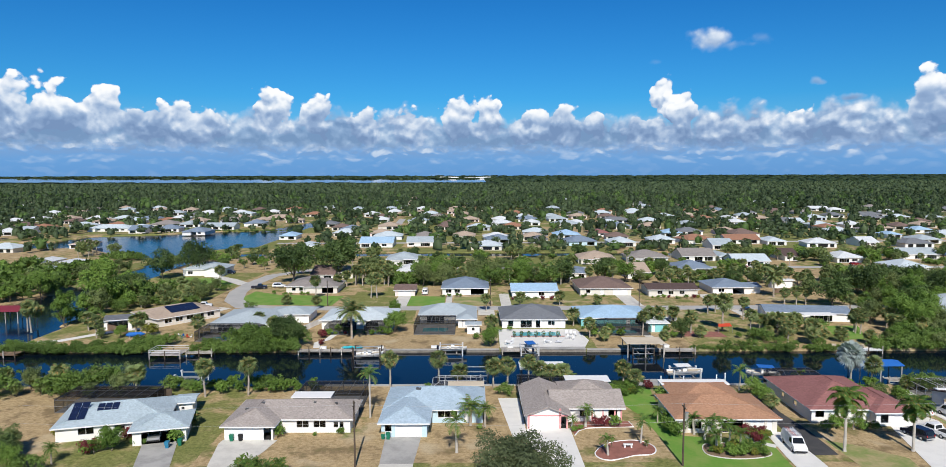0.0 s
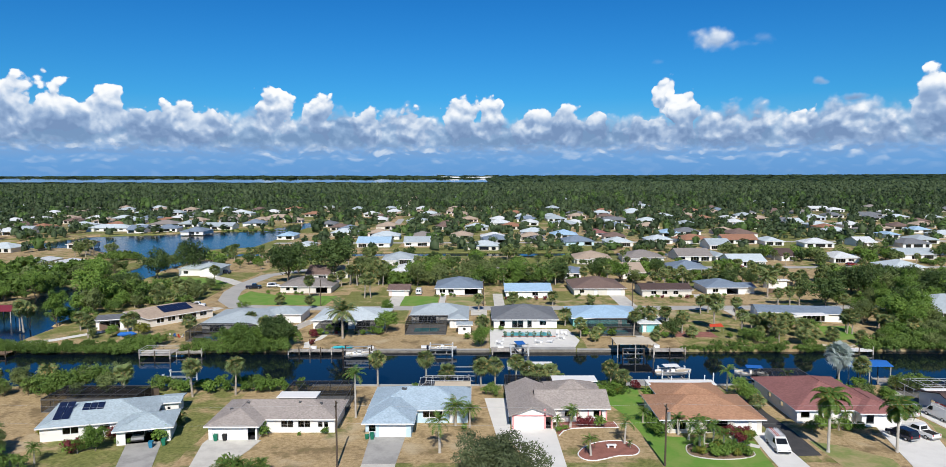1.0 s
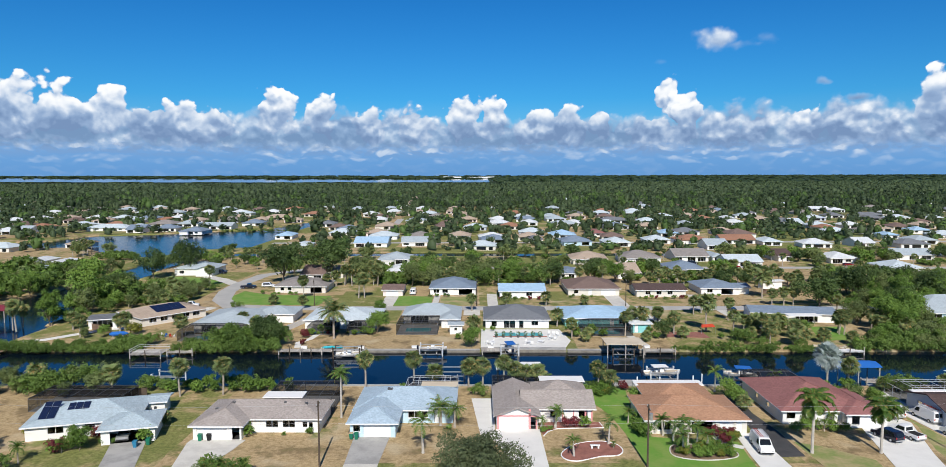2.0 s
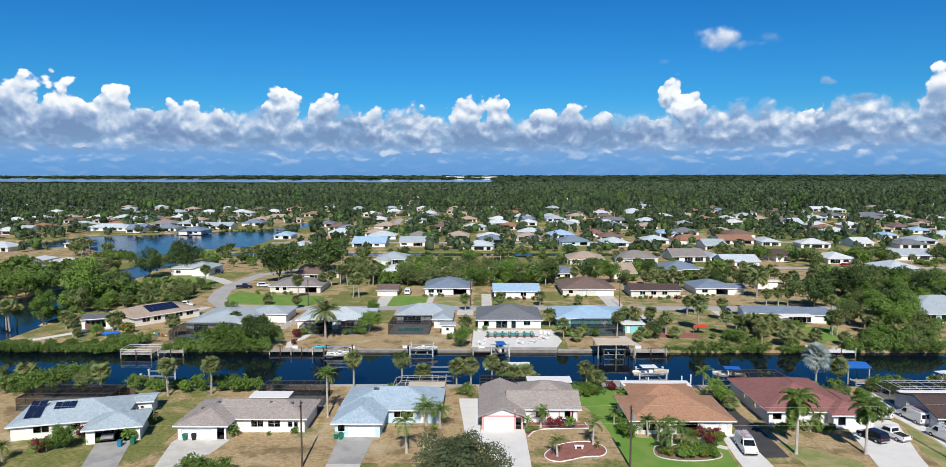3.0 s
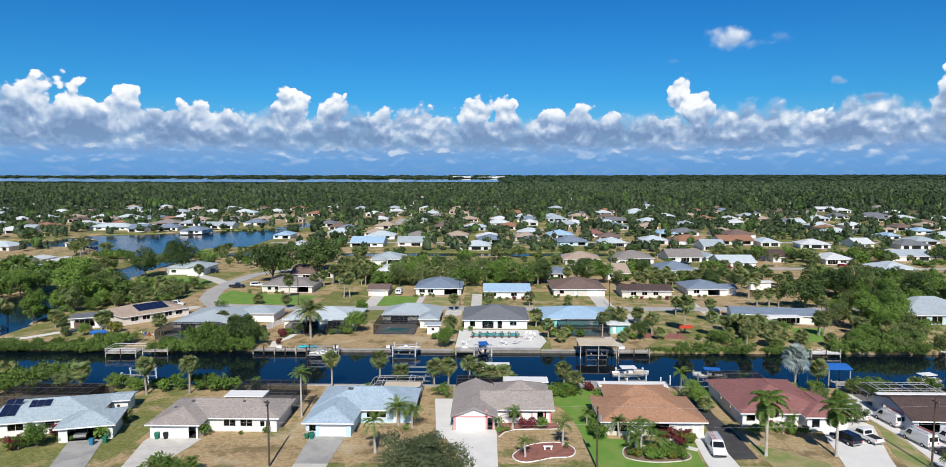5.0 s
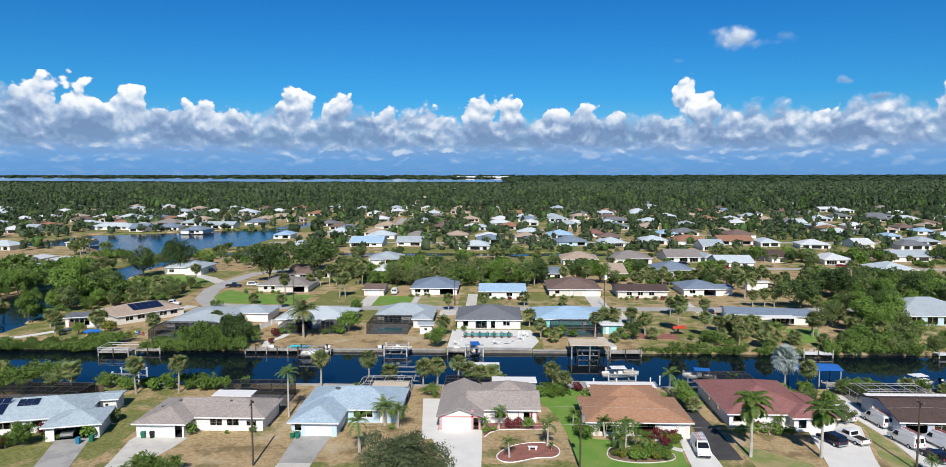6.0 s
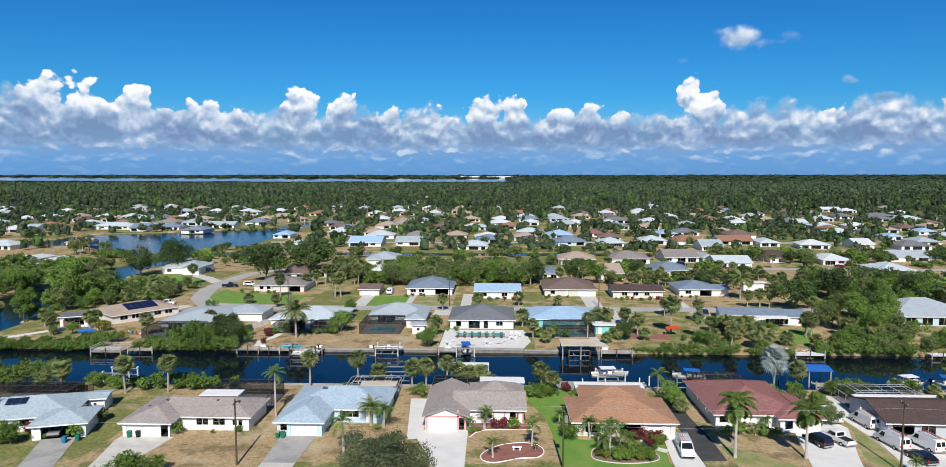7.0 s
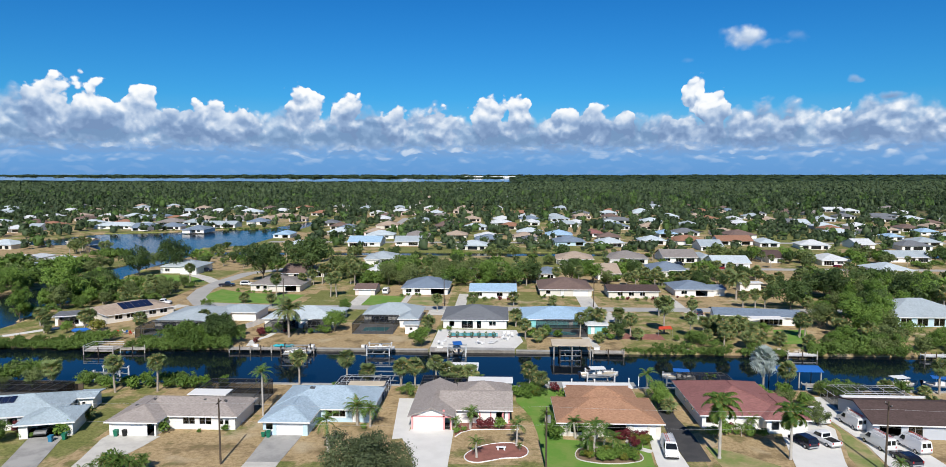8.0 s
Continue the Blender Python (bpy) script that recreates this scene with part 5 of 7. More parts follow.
def belt(kinds, x0, y0, x1, y1, step, low, high, keep=1.0):
    """Like spread_trees, but clear of houses and streets further back."""
    x = x0
    while x < x1:
        y = y0
        while y < y1:
            p, q = x + dice.uniform(-0.5, 0.5) * step, y + dice.uniform(-0.5, 0.5) * step
            n = noise.noise(Vector((p / 40, q / 40, 2.0)))
            if dice.random() < keep + 0.5 * n and not is_water(p, q) and free_of_homes(p, q):
                kind = dice.choice(kinds)
                before = any(abs(p - a) < w * 0.9 and 0 < b - q < 24 for a, b, w in HOMES)  # low planting in front gardens
                if before and dice.random() < 0.3:
                    continue
                plant("small_bush" if before and dice.random() < 0.6 else kind, p, q, dice.uniform(low, high) * (0.4 if before or "bush" in kind else 1.0))
            y += step
        x += step


# behind the houses across the street
belt(("sabal", "sabal", "olive", "olive", "mangrove", "bright", "small_bush"), -46, 258, 60, 283, 5.4, 5.5, 9.0, 0.85)
belt(("sabal", "sabal", "sabal", "oak", "small_bush"), 60, 253, 135, 283, 5.8, 4.5, 7.5, 0.8)
belt(LITE, -80, 283, 135, 302, 7.0, 5.0, 8.0, 0.6)
# woods on the far bank, right of the long house, and on the point to the left
spread_trees(("tall", "tall", "olive", "oak"), 137, 214, 162, 240, 8.0, 6.5, 11.0, 0.75)
spread_trees(("tall", "oak", "olive"), 125, 196, 132, 214, 6.5, 5.5, 9.0, 0.6)
spread_trees(("small_bright", "small_olive", "small_oak", "small_sabal"), 120, 240, 200, 270, 8.5, 4.5, 7.5, 0.6)
spread_trees(("small_bright", "small_olive", "small_oak"), 150, 218, 200, 240, 8.0, 6.0, 9.0, 0.85)
spread_trees(("sabal", "sabal", "olive", "bright", "sabal"), 114, 172, 131, 222, 6.2, 3.6, 6.0, 0.6, ((100, 186, 112, 210),))
spread_trees(MIX, 158, 168, 215, 226, 8.0, 6.0, 10.0, 0.85)
spread_trees(("mangrove", "bright", "olive"), 131, 166, 215, 186, 6.0, 2.6, 4.6, 0.7, ((134, 170, 152, 190),))
spread_trees(("sabal", "sabal", "sabal", "mangrove"), 78, 168, 92, 186, 4.4, 3.0, 6.0, 0.75)
spread_trees(("mangrove", "olive", "bright", "sabal"), 99, 164, 132, 171, 3.6, 3.0, 6.0, 0.9)
spread_trees(("bright", "oak", "olive", "bright", "mangrove"), -152, 188, -110, 248, 6.8, 5.5, 9.0, 0.9, ((-104, 180, -70, 215),))
spread_trees(("mangrove",), -150, 186, -110, 256, 6.5, 3.0, 4.5, 0.8, ((-104, 180, -70, 215),))
spread_trees(("sabal", "sabal", "olive"), -108, 216, -91, 250, 5.0, 4.0, 6.0, 0.95)
spread_trees(("mangrove",), -110, 214, -91, 250, 5.4, 2.4, 3.4, 0.5)
spread_trees(("small_olive", "small_bush", "small_bright", "small_bush"), -230, 205, -152, 296, 8.0, 5.0, 7.5, 0.9)
spread_trees(("oak", "bright", "olive"), -150, 270, -131, 322, 7.0, 4.5, 7.0, 0.9)
spread_trees(("small_oak", "small_sabal", "small_sabal"), -126, 306, -88, 375, 8.5, 3.5, 5.5, 0.7)
# the low island between the lake and the inlet
spread_trees(("small_bush", "mangrove"), -182, 336, -158, 347, 4.2, 2.6, 4.2, 0.9)
spread_trees(("small_sabal", "olive", "small_sabal"), -204, 346, -184, 366, 6.0, 6.0, 9.0, 0.6)
# mangrove hedges along the banks
spread_trees(("mangrove",), -126, 163, -80, 167.5, 2.3, 1.7, 2.4, 1.0)
spread_trees(("mangrove",), -82, 163, -76, 168.5, 2.6, 2.4, 3.4, 1.0)
spread_trees(("mangrove",), -66, 163, -59, 167.5, 2.6, 2.2, 3.2, 1.0)
spread_trees(("mangrove", "mangrove", "bright"), -58, 163.5, -45, 171, 3.2, 3.4, 5.0, 0.95)
spread_trees(("mangrove",), 54.5, 163.6, 71, 164.8, 1.9, 1.3, 1.9, 1.0)
spread_trees(("mangrove",), 72, 163.6, 89, 164.8, 2.1, 1.3, 2.2, 1.0)
spread_trees(("mangrove",), 98, 163.4, 121, 164.8, 2.1, 2.4, 4.2, 1.0)
spread_trees(("mangrove",), -126, 162.0, -78, 163.2, 2.0, 2.0, 2.9, 1.0)
spread_trees(("mangrove",), -62, 162.2, -44, 163.4, 2.2, 2.6, 4.2, 1.0)
spread_trees(("mangrove",), 54, 165, 70, 167, 2.3, 1.1, 1.8, 0.7)
spread_trees(("mangrove",), 69, 163.4, 90, 167, 2.6, 1.4, 2.4, 0.7)
spread_trees(("mangrove", "olive"), -100, 128, -68, 136, 3.8, 2.8, 5.2, 0.95)
spread_trees(("mangrove", "shrub"), -58, 131, -30, 136, 2.6, 1.8, 3.0, 0.95)
spread_trees(("mangrove", "bright", "shrub"), 74, 128, 80, 134, 3.2, 1.8, 3.2, 0.9)
spread_trees(("mangrove", "sabal"), 84, 133, 106, 134.5, 4.0, 2.0, 3.6, 0.6)
spread_trees(("mangrove", "shrub"), 26.5, 129, 31, 133.5, 2.2, 1.5, 2.6, 0.8)
spread_trees(("shrub",), -20, 131, -8, 133.5, 3.4, 1.0, 1.6, 0.4)
spread_trees(("bright", "olive"), 75.5, 116, 79, 128, 3.2, 2.4, 3.8, 0.95)
spread_trees(("bright", "sabal"), 53.5, 121, 56.5, 128, 3.0, 3.0, 4.0, 0.95)
# between the houses further back
belt(LITE, -120, 308, 240, 352, 7.6, 4.5, 7.5, 0.46)
belt(LITE, 130, 272, 340, 352, 8.6, 4.5, 7.5, 0.36)

# ---------------------------------------------------------------- woods out to the horizon


def lump(r, tufts):
    """One far tree: a rough heart with tufts of leaves standing out all round; as points and triangles of unit size."""
    pts, tri = [], []
    heart = [(0, 0, 1), (0.8, 0, 0.35), (0.25, 0.76, 0.35), (-0.65, 0.47, 0.35), (-0.65, -0.47, 0.35), (0.25, -0.76, 0.35), (0.6, 0.5, -0.6), (-0.6, 0.5, -0.6), (0, -0.75, -0.6)]
    for p in heart:
        k = r.uniform(0.6, 0.95)
        pts.append([c * k for c in p])
    tri += [(0, 1, 2), (0, 2, 3), (0, 3, 4), (0, 4, 5), (0, 5, 1), (1, 6, 2), (2, 7, 3), (3, 7, 4), (4, 8, 5), (5, 8, 1), (1, 8, 6), (6, 7, 2), (4, 7, 8)]
    lobes = [(rng_dir(r), r.uniform(0.45, 0.75), r.uniform(0.3, 0.5)) for k in range(6)]
    for k in range(tufts):
        d = rng_dir(r)
        d.z = abs(d.z) * 1.1 - 0.3
        way, out, size = r.choice(lobes)
        p = Vector((way.x * out, way.y * out, abs(way.z) * out)) + d * size
        s = r.uniform(0.15, 0.3)
        face = (d + rng_dir(r) * 0.5).normalized()
        a = face.cross(rng_dir(r)).normalized()
        b = face.cross(a)
        n = len(pts)
        pts += [list(p + a * s), list(p - a * s * 0.5 + b * s * 0.9), list(p - a * s * 0.5 - b * s * 0.9)]
        tri.append((n, n + 1, n + 2))
    return np.array(pts), np.array(tri)


def woods(name, label, spots, tufts, seed, leaf="forest"):
    """Far woods: thousands of rough crowns joined into one mesh. spots: x, y, z, half width, half height."""
    r = random.Random(seed)
    kinds = [lump(r, tufts) for k in range(7)]
    rs = np.random.RandomState(seed)
    pv, pf, base = [], [], 0
    pick = rs.randint(0, 7, len(spots))
    for k in range(7):
        own = spots[pick == k]
        v, f = kinds[k]
        a = rs.uniform(0, 6.283, len(own))
        c, s = np.cos(a)[:, None], np.sin(a)[:, None]
        x = (v[None, :, 0] * c - v[None, :, 1] * s) * own[:, 3:4] + own[:, 0:1]
        y = (v[None, :, 0] * s + v[None, :, 1] * c) * own[:, 3:4] + own[:, 1:2]
        z = v[None, :, 2] * own[:, 4:5] + own[:, 2:3] + own[:, 4:5] * 0.75
        pv.append(np.stack([x, y, z], -1).reshape(-1, 3))
        pf.append((f[None] + (np.arange(len(own)) * len(v))[:, None, None]).reshape(-1, 3) + base)
        base += len(own) * len(v)
    pv, pf = np.concatenate(pv), np.concatenate(pf)
    me = bpy.data.meshes.new(name)
    me.vertices.add(len(pv))
    me.vertices.foreach_set("co", pv.astype(np.float32).ravel())
    me.loops.add(len(pf) * 3)
    me.loops.foreach_set("vertex_index", pf.astype(np.int32).ravel())
    me.polygons.add(len(pf))
    me.polygons.foreach_set("loop_start", np.arange(0, len(pf) * 3, 3, dtype=np.int32))
    me.materials.append(LEAF[leaf])
    me.update()
    me.validate()
    return tagged(new(name, me), label, "woods", "", "stuff")


def ring(y0, y1, step, half, high, keep, seed, wild=0.35):
    """Spots for the woods between two distances from the canal, over the width that opens with distance."""
    rs = np.random.RandomState(seed)
    out = []
    y = y0
    while y < y1:
        w = 0.78 * y + 120
        xs = np.arange(-w, w, step)
        xs = xs + rs.uniform(-0.5, 0.5, len(xs)) * step
        for x in xs:
            v = y + rs.uniform(-0.5, 0.5) * step
            n = noise.noise(Vector((x / 130.0, v / 130.0, seed)))
            if rs.rand() > keep + n * wild or is_water(x, v) or any(a < x < c and b < v < d for a, b, c, d in STREETS):
                continue
            if -190 < x < -100 and 374 < v < 480 or -190 < x < -75 and v < 395:
                continue
            if 2950 < v < 3950 and -3400 < x < 80:
                continue
            low = 0.45 if 2200 < v < 3000 and x < 100 else 1.0
            k = rs.uniform(0.5, 1.5)
            out.append((x, v, rise(x, v), half * k, high * rs.uniform(0.5, 1.5) * low * (0.6 + 0.4 * k)))
        y += step * 0.9
    return np.array(out)


FREE = [(h.location.x, h.location.y) for h in list(bpy.data.objects) if h.get("category") == "house"]


def off_houses(spots):
    hx, hy = np.array([p[0] for p in FREE]), np.array([p[1] for p in FREE])
    ok, pick = [], np.random.RandomState(41)
    for s in spots:
        dx, dy = np.abs(hx - s[0]), s[1] - hy
        front = 26 if s[1] < 480 else 44
        ok.append(not np.any((dx < 11) & (dy > -4) & (dy < 18)) and not (np.any((dx < 9) & (dy > -front) & (dy < 0)) and pick.rand() < 0.6))
    return spots[np.array(ok)]


# small houses that show between the far trees
far_dice = random.Random(77)
FAR_KINDS = []
for key, wall_key in (("white_tile", "white_wall"), ("pale_grey", "cream_wall"), ("silver_grey", "white_wall"), ("tan", "cream_wall"), ("warm_grey", "grey_wall"), ("slate_blue", "white_wall"), ("brown", "cream_wall"), ("pale_grey", "grey_wall"), ("orange_tile", "cream_wall"), ("charcoal", "white_wall"), ("tan", "pink_wall")):
    w = {"white_tile": 17, "tan": 16, "brown": 15}.get(key, 18)
    kind_ = house("distant house with a " + key.replace("_", " ").replace(" tile", "") + " roof in the woods", 0, -3000, 0, [(-w / 2, -7, w / 2, 8, "hip", 2.35, 0.34)], key, wall_key, [], group="distant houses", plain=True, name="bungalow")
    for k, wide in ((-0.38, 3.0), (-0.12, 5.2), (0.26, 2.2)):
        part("window", Geo().box(w * k, -6.5, 0.25, w * k + wide, -6.43, 2.0), M["car_glass"], kind_)
    FAR_KINDS.append(kind_)
    FAR_KINDS[-1].location.z = -50
for row, v0 in enumerate((386, 436, 470, 520, 556, 604, 640, 690, 730, 790, 830, 900, 950, 1030, 1120, 1220, 1350, 1500, 1700)):
    u = -0.74 * v0
    while u < 0.72 * v0:
        u += 25 * far_dice.uniform(0.95, 1.15) * (1 if v0 < 660 else 1 + (v0 - 660) / 300)
        v = v0 + far_dice.uniform(-4, 4) + 0.03 * u
        chance = 0.56 if v0 < 700 else (0.66 if u < 0 else 0.34)
        if far_dice.random() > chance or is_water(u, v) or is_water(u, v - 12) or is_water(u - 10, v) or is_water(u + 10, v) or any(abs(u - a) < 19 and abs(v - b) < 17 for a, b in FREE):
            continue
        copy_thing(far_dice.choice(FAR_KINDS), pose(u, v, 0, 0, 0, far_dice.uniform(-8, 8)))
        FREE.append((u, v))
spots = off_houses(np.concatenate([ring(374, 470, 8.0, 3.4, 3.0, 0.55, 9, 0.5), ring(470, 800, 9.5, 3.9, 3.5, 0.58, 1), ring(800, 1250, 10.0, 4.0, 5.0, 0.70, 2, 0.6)]))
kind_of = np.random.RandomState(8).rand(len(spots))
woods("near_woods", "mixed trees between the far streets", spots[kind_of < 0.62], 42, 3)
woods("near_woods", "bright green trees between the far streets", spots[kind_of > 0.84], 42, 11, "far_bright")
woods("near_woods", "dark green trees between the far streets", spots[(kind_of >= 0.62) & (kind_of <= 0.84)], 42, 12, "far_oak")
woods("far_woods", "continuous green woods towards the horizon", off_houses(ring(1250, 2500, 17.0, 7.2, 6.0, 0.84, 4, 0.5)), 16, 5)
woods("horizon_woods", "dark woods along the horizon", ring(2500, 4900, 60.0, 40.0, 4.4, 0.98, 6), 6, 7, "far_oak")
bay = Geo()
bx, by = np.linspace(-3300, 60, 33), np.linspace(2990, 3900, 10)
bay.add([(x, y, rise(x, y) + 0.8) for y in by for x in bx], [(j * 33 + i, j * 33 + i + 1, j * 33 + i + 34, j * 33 + i + 33) for j in range(9) for i in range(32)])
setting("water", bay, M["water"], "pale strip of the bay near the horizon", "bay")

# reeds along the far shore of the lake
for k in range(44):
    u = k / 43
    rx = -236 + 104 * u
    ry = 489 + 24 * min(1.0, u * 2.2) - 10 * max(0.0, u - 0.6)
    plant("small_bush", rx + dice.uniform(-1, 1), ry + dice.uniform(-1, 1), dice.uniform(0.9, 1.5), -0.4)

# ---------------------------------------------------------------- streets, drives, lawns


def smooth_ring(pts, cuts=4):
    """A closed outline rounded through its points."""
    out, n = [], len(pts)
    for i in range(n):
        a, b, c, e = (Vector(pts[(i + k) % n]) for k in (-1, 0, 1, 2))
        for k in range(cuts):
            t = k / cuts
            p = 0.5 * (2 * b + (c - a) * t + (2 * a - 5 * b + 4 * c - e) * t * t + (3 * b - a - 3 * c + e) * t ** 3)
            out.append((p.x, p.y))
    return out


def ribbon(pts, width):
    """The outline of a strip of that width along a chain of points."""
    left, right = [], []
    for i, p in enumerate(pts):
        a, b = Vector(pts[max(i - 1, 0)]), Vector(pts[min(i + 1, len(pts) - 1)])
        d = (b - a).normalized()
        n = Vector((-d.y, d.x)) * width / 2
        left.append((p[0] + n.x, p[1] + n.y))
        right.append((p[0] - n.x, p[1] - n.y))
    return right + left[::-1]


def strip(name, label, category, pts, width, mat, thick):
    g = Geo()
    out = ribbon(pts, width)
    k = len(pts)
    v = [(x, y, thick) for x, y in out] + [(x, y, -0.2) for x, y in out]
    n = 2 * k
    faces = [(i, i + 1, n - 2 - i, n - 1 - i) for i in range(k - 1)] + [(i + n, (i + 1) % n + n, (i + 1) % n, i) for i in range(n)]
    g.add(v, faces)
    return setting(name, g, M[mat], label, category)


strip("road", "pale grey asphalt street between the house rows", "road", [(330, 214), (120, 214.5), (0, 214), (-60, 214.5), (-74, 218), (-81, 229), (-85, 245), (-86, 262), (-84, 285), (-70, 303), (-40, 306), (120, 307), (330, 305)], 6.2, "road", 0.05)
strip("road", "grey street among the houses further back", "road", [(-120, 418), (60, 420), (330, 424)], 6.5, "road", 0.05)
strip("road", "narrow street that runs away between houses", "road", [(-52, 424), (-60, 520), (-66, 640)], 6.0, "road", 0.052)
plate("driveway", "stained grey concrete driveway with a lighter apron", "driveway", [(-48.2, 92), (-43, 92), (-47.8, 107.9), (-53, 106.9)], "old_concrete")
plate("driveway", "clean pale concrete driveway that widens at the garage", "driveway", [(-38.4, 92), (-33.6, 92), (-33.8, 96.6), (-32.2, 102.5), (-31.5, 106.6), (-40.2, 106.8), (-40.4, 105.2), (-39, 97)], "concrete")
plate("driveway", "grey stained concrete driveway to the garage", "driveway", [(-13.9, 97.4), (-8.9, 97.4), (-8.5, 108), (-14.3, 108)], "old_concrete")
plate("driveway", "pale concrete driveway apron at the street", "driveway", [(-14.1, 90), (-8.8, 90), (-8.9, 97.36), (-13.9, 97.36)], "concrete")
plate("driveway", "bright white concrete driveway of the rose-trimmed house", "driveway", [(11.4, 90), (16.2, 90), (16.1, 111.3), (8.9, 111.3), (8, 107.5), (10.4, 100), (11.4, 96)], "white_concrete")
plate("pavement", "white concrete path along the house wall", "path", [(6.4, 107), (8.2, 107.5), (8.7, 110), (8.6, 127), (4.6, 127), (5.4, 118)], "white_concrete", 0.0, 0.045)
plate("driveway", "pale concrete driveway under the white van", "driveway", [(46.6, 90), (51.5, 90), (51.4, 100), (51.2, 109.5), (47.9, 109.5), (47, 100)], "white_concrete")
plate("driveway", "black asphalt driveway strip beside the lawn", "driveway", [(51.5, 100.2), (55.2, 100.4), (55.4, 110), (54.6, 119), (55.3, 131), (53.6, 131), (51.7, 119), (51.3, 110)], "asphalt")
plate("driveway", "bright concrete driveway of the red-roofed house", "driveway", [(65, 90), (72, 90), (75, 101), (79.8, 114.3), (78, 119.3), (74.9, 119.3), (75, 112.3), (70.2, 112.5), (67, 99)], "white_concrete")
plate("driveway", "long bright concrete driveway with parked vans", "driveway", [(79.5, 90), (89.5, 90), (89.0, 109), (84.4, 110), (84.2, 121), (87.6, 131), (83.6, 131), (80.9, 120), (81.6, 108)], "white_concrete")
plate("lawn", "mown bright green lawn beside the terracotta-roofed house", "lawn", [(30.6, 90), (46.0, 90), (46.5, 99), (47.2, 106), (34, 108), (33.2, 118), (35, 133.5), (26.6, 133.5), (26.8, 126), (29.2, 118), (30.0, 110), (30.3, 100)], "green_lawn", 0.0, 0.02)
plate("lawn", "mown green lawn inside the bend of the street", "lawn", [(-76, 221), (-46, 219), (-45, 236), (-68, 239), (-79, 246), (-80, 232)], "green_lawn", 0.0, 0.02)
plate("lawn", "mown green lawn in front of the slate-roofed house", "lawn", [(-24, 218.5), (-9.5, 218.5), (-9.5, 234.8), (-22, 236)], "green_lawn", 0.0, 0.02)
plate("lawn", "green lawn strip beside a driveway", "lawn", [(-7, 218.5), (4.5, 219), (4.0, 233.5), (-6.5, 234)], "patchy_lawn", 0.0, 0.02)
plate("lawn", "green lawn beside the long slate-roofed house", "lawn", [(93, 172), (101, 173), (107, 188), (98, 188)], "green_lawn", 0.0, 0.02)
plate("lawn", "green patch of lawn beside the red-roofed house", "lawn", [(56.5, 90), (64, 90), (65, 99), (60, 104), (56.0, 106)], "patchy_lawn", 0.0, 0.02)
plate("lawn", "green strip of lawn between two driveways", "lawn", [(75.0, 92), (79.2, 92), (81.2, 107), (80.6, 119), (80, 113), (76.5, 103)], "patchy_lawn", 0.0, 0.02)
for x0, y0, x1, y1, words in ((-26.0, 217.6, -21.6, 235.4, "pink garage"), (-9.2, 217.6, -7.2, 237.6, "slate-roofed house"), (49.5, 217.6, 54.8, 236.8, "brown-roofed house"), (9.0, 217.6, 12.4, 240.0, "blue-roofed house"), (78.2, 217.6, 82.4, 238.2, "white house"), (1.5, 203.4, 6.5, 210.8, "grey-roofed house"), (52.5, 196.5, 57.5, 210.8, "boat parking place"), (80, 200, 85, 210.8, "long house")):
    plate("driveway", "pale concrete driveway of the " + words, "driveway", [(x0, y0), (x1, y0), (x1, y1), (x0, y1)], "concrete", 0.0, 0.04)
strip("pavement", "sandy white path towards the point", "path", [(-118, 168), (-106, 173), (-96.5, 185), (-88, 187)], 2.6, "white_concrete", 0.04)
strip("driveway", "pale concrete driveway to the solar-roofed house", "driveway", [(-79, 216), (-82, 208), (-84, 206)], 4.6, "concrete", 0.04)
plate("terrace", "pale paved pool terrace by the canal", "terrace", [(6.5, 164.5), (27.2, 164.5), (29.5, 172), (28.0, 184.6), (6.8, 184.6)], "white_concrete", 0.0, 0.05)
setting("pool", Geo().box(10.5, 176.6, 0.02, 23.0, 180.8, 0.075), M["pool"], "long turquoise swimming pool on the terrace", "pool")
strip("pavement", "pale curving garden path", "path", [(-36.6, 181), (-37.5, 174), (-39.5, 170), (-38.5, 165)], 1.6, "white_concrete", 0.04)
strip("pavement", "pale paved path to the dock", "path", [(44.5, 183), (46.3, 174), (47.5, 167)], 2.0, "concrete", 0.04)
plate("mulch_bed", "red mulch bed with palms on dry lawn", "mulch bed", [(55, 176), (66, 175), (66, 181), (57, 182)], "mulch", 0.0, 0.05)

# kidney-shaped bed in front of the rose-trimmed house
KIDNEY = [(18.5, 101.2), (18.9, 99.2), (20.4, 98.5), (22.3, 99.2), (24.4, 100.2), (27.0, 100.6), (28.1, 102.4), (27.7, 104.7), (25.6, 106.1), (22.5, 105.6), (20.2, 104.0)]
KIDNEY = smooth_ring(KIDNEY)
plate("mulch_bed", "kidney-shaped bed of red mulch", "mulch bed", KIDNEY, "mulch", 0.0, 0.07)
g = Geo()
g.tube([(x, y, 0.06) for x, y in KIDNEY + KIDNEY[:2]], [0.1] * (len(KIDNEY) + 2), 6)
tagged(new("bed_edging", g.mesh("bed_edging", M["white"])), "white concrete edging round the red mulch bed", "edging")
FRONT = [(16.5, 108.3), (17.4, 110.2), (19.0, 111.4), (22.0, 111.7), (26.9, 111.9), (26.6, 114.5), (17.0, 114.5), (16.3, 110)]
plate("mulch_bed", "red mulch bed along the house front", "mulch bed", FRONT, "mulch", 0.0, 0.07)
g = Geo().tube([(x, y, 0.06) for x, y in FRONT[:6]], [0.1] * 6, 6)
tagged(new("bed_edging", g.mesh("bed_edging", M["white"])), "white concrete edging in front of shrubs", "edging")
bench = thing("garden_bench", "small white stone garden bench on red mulch", "bench", 24.0, 103.3, 0.07)
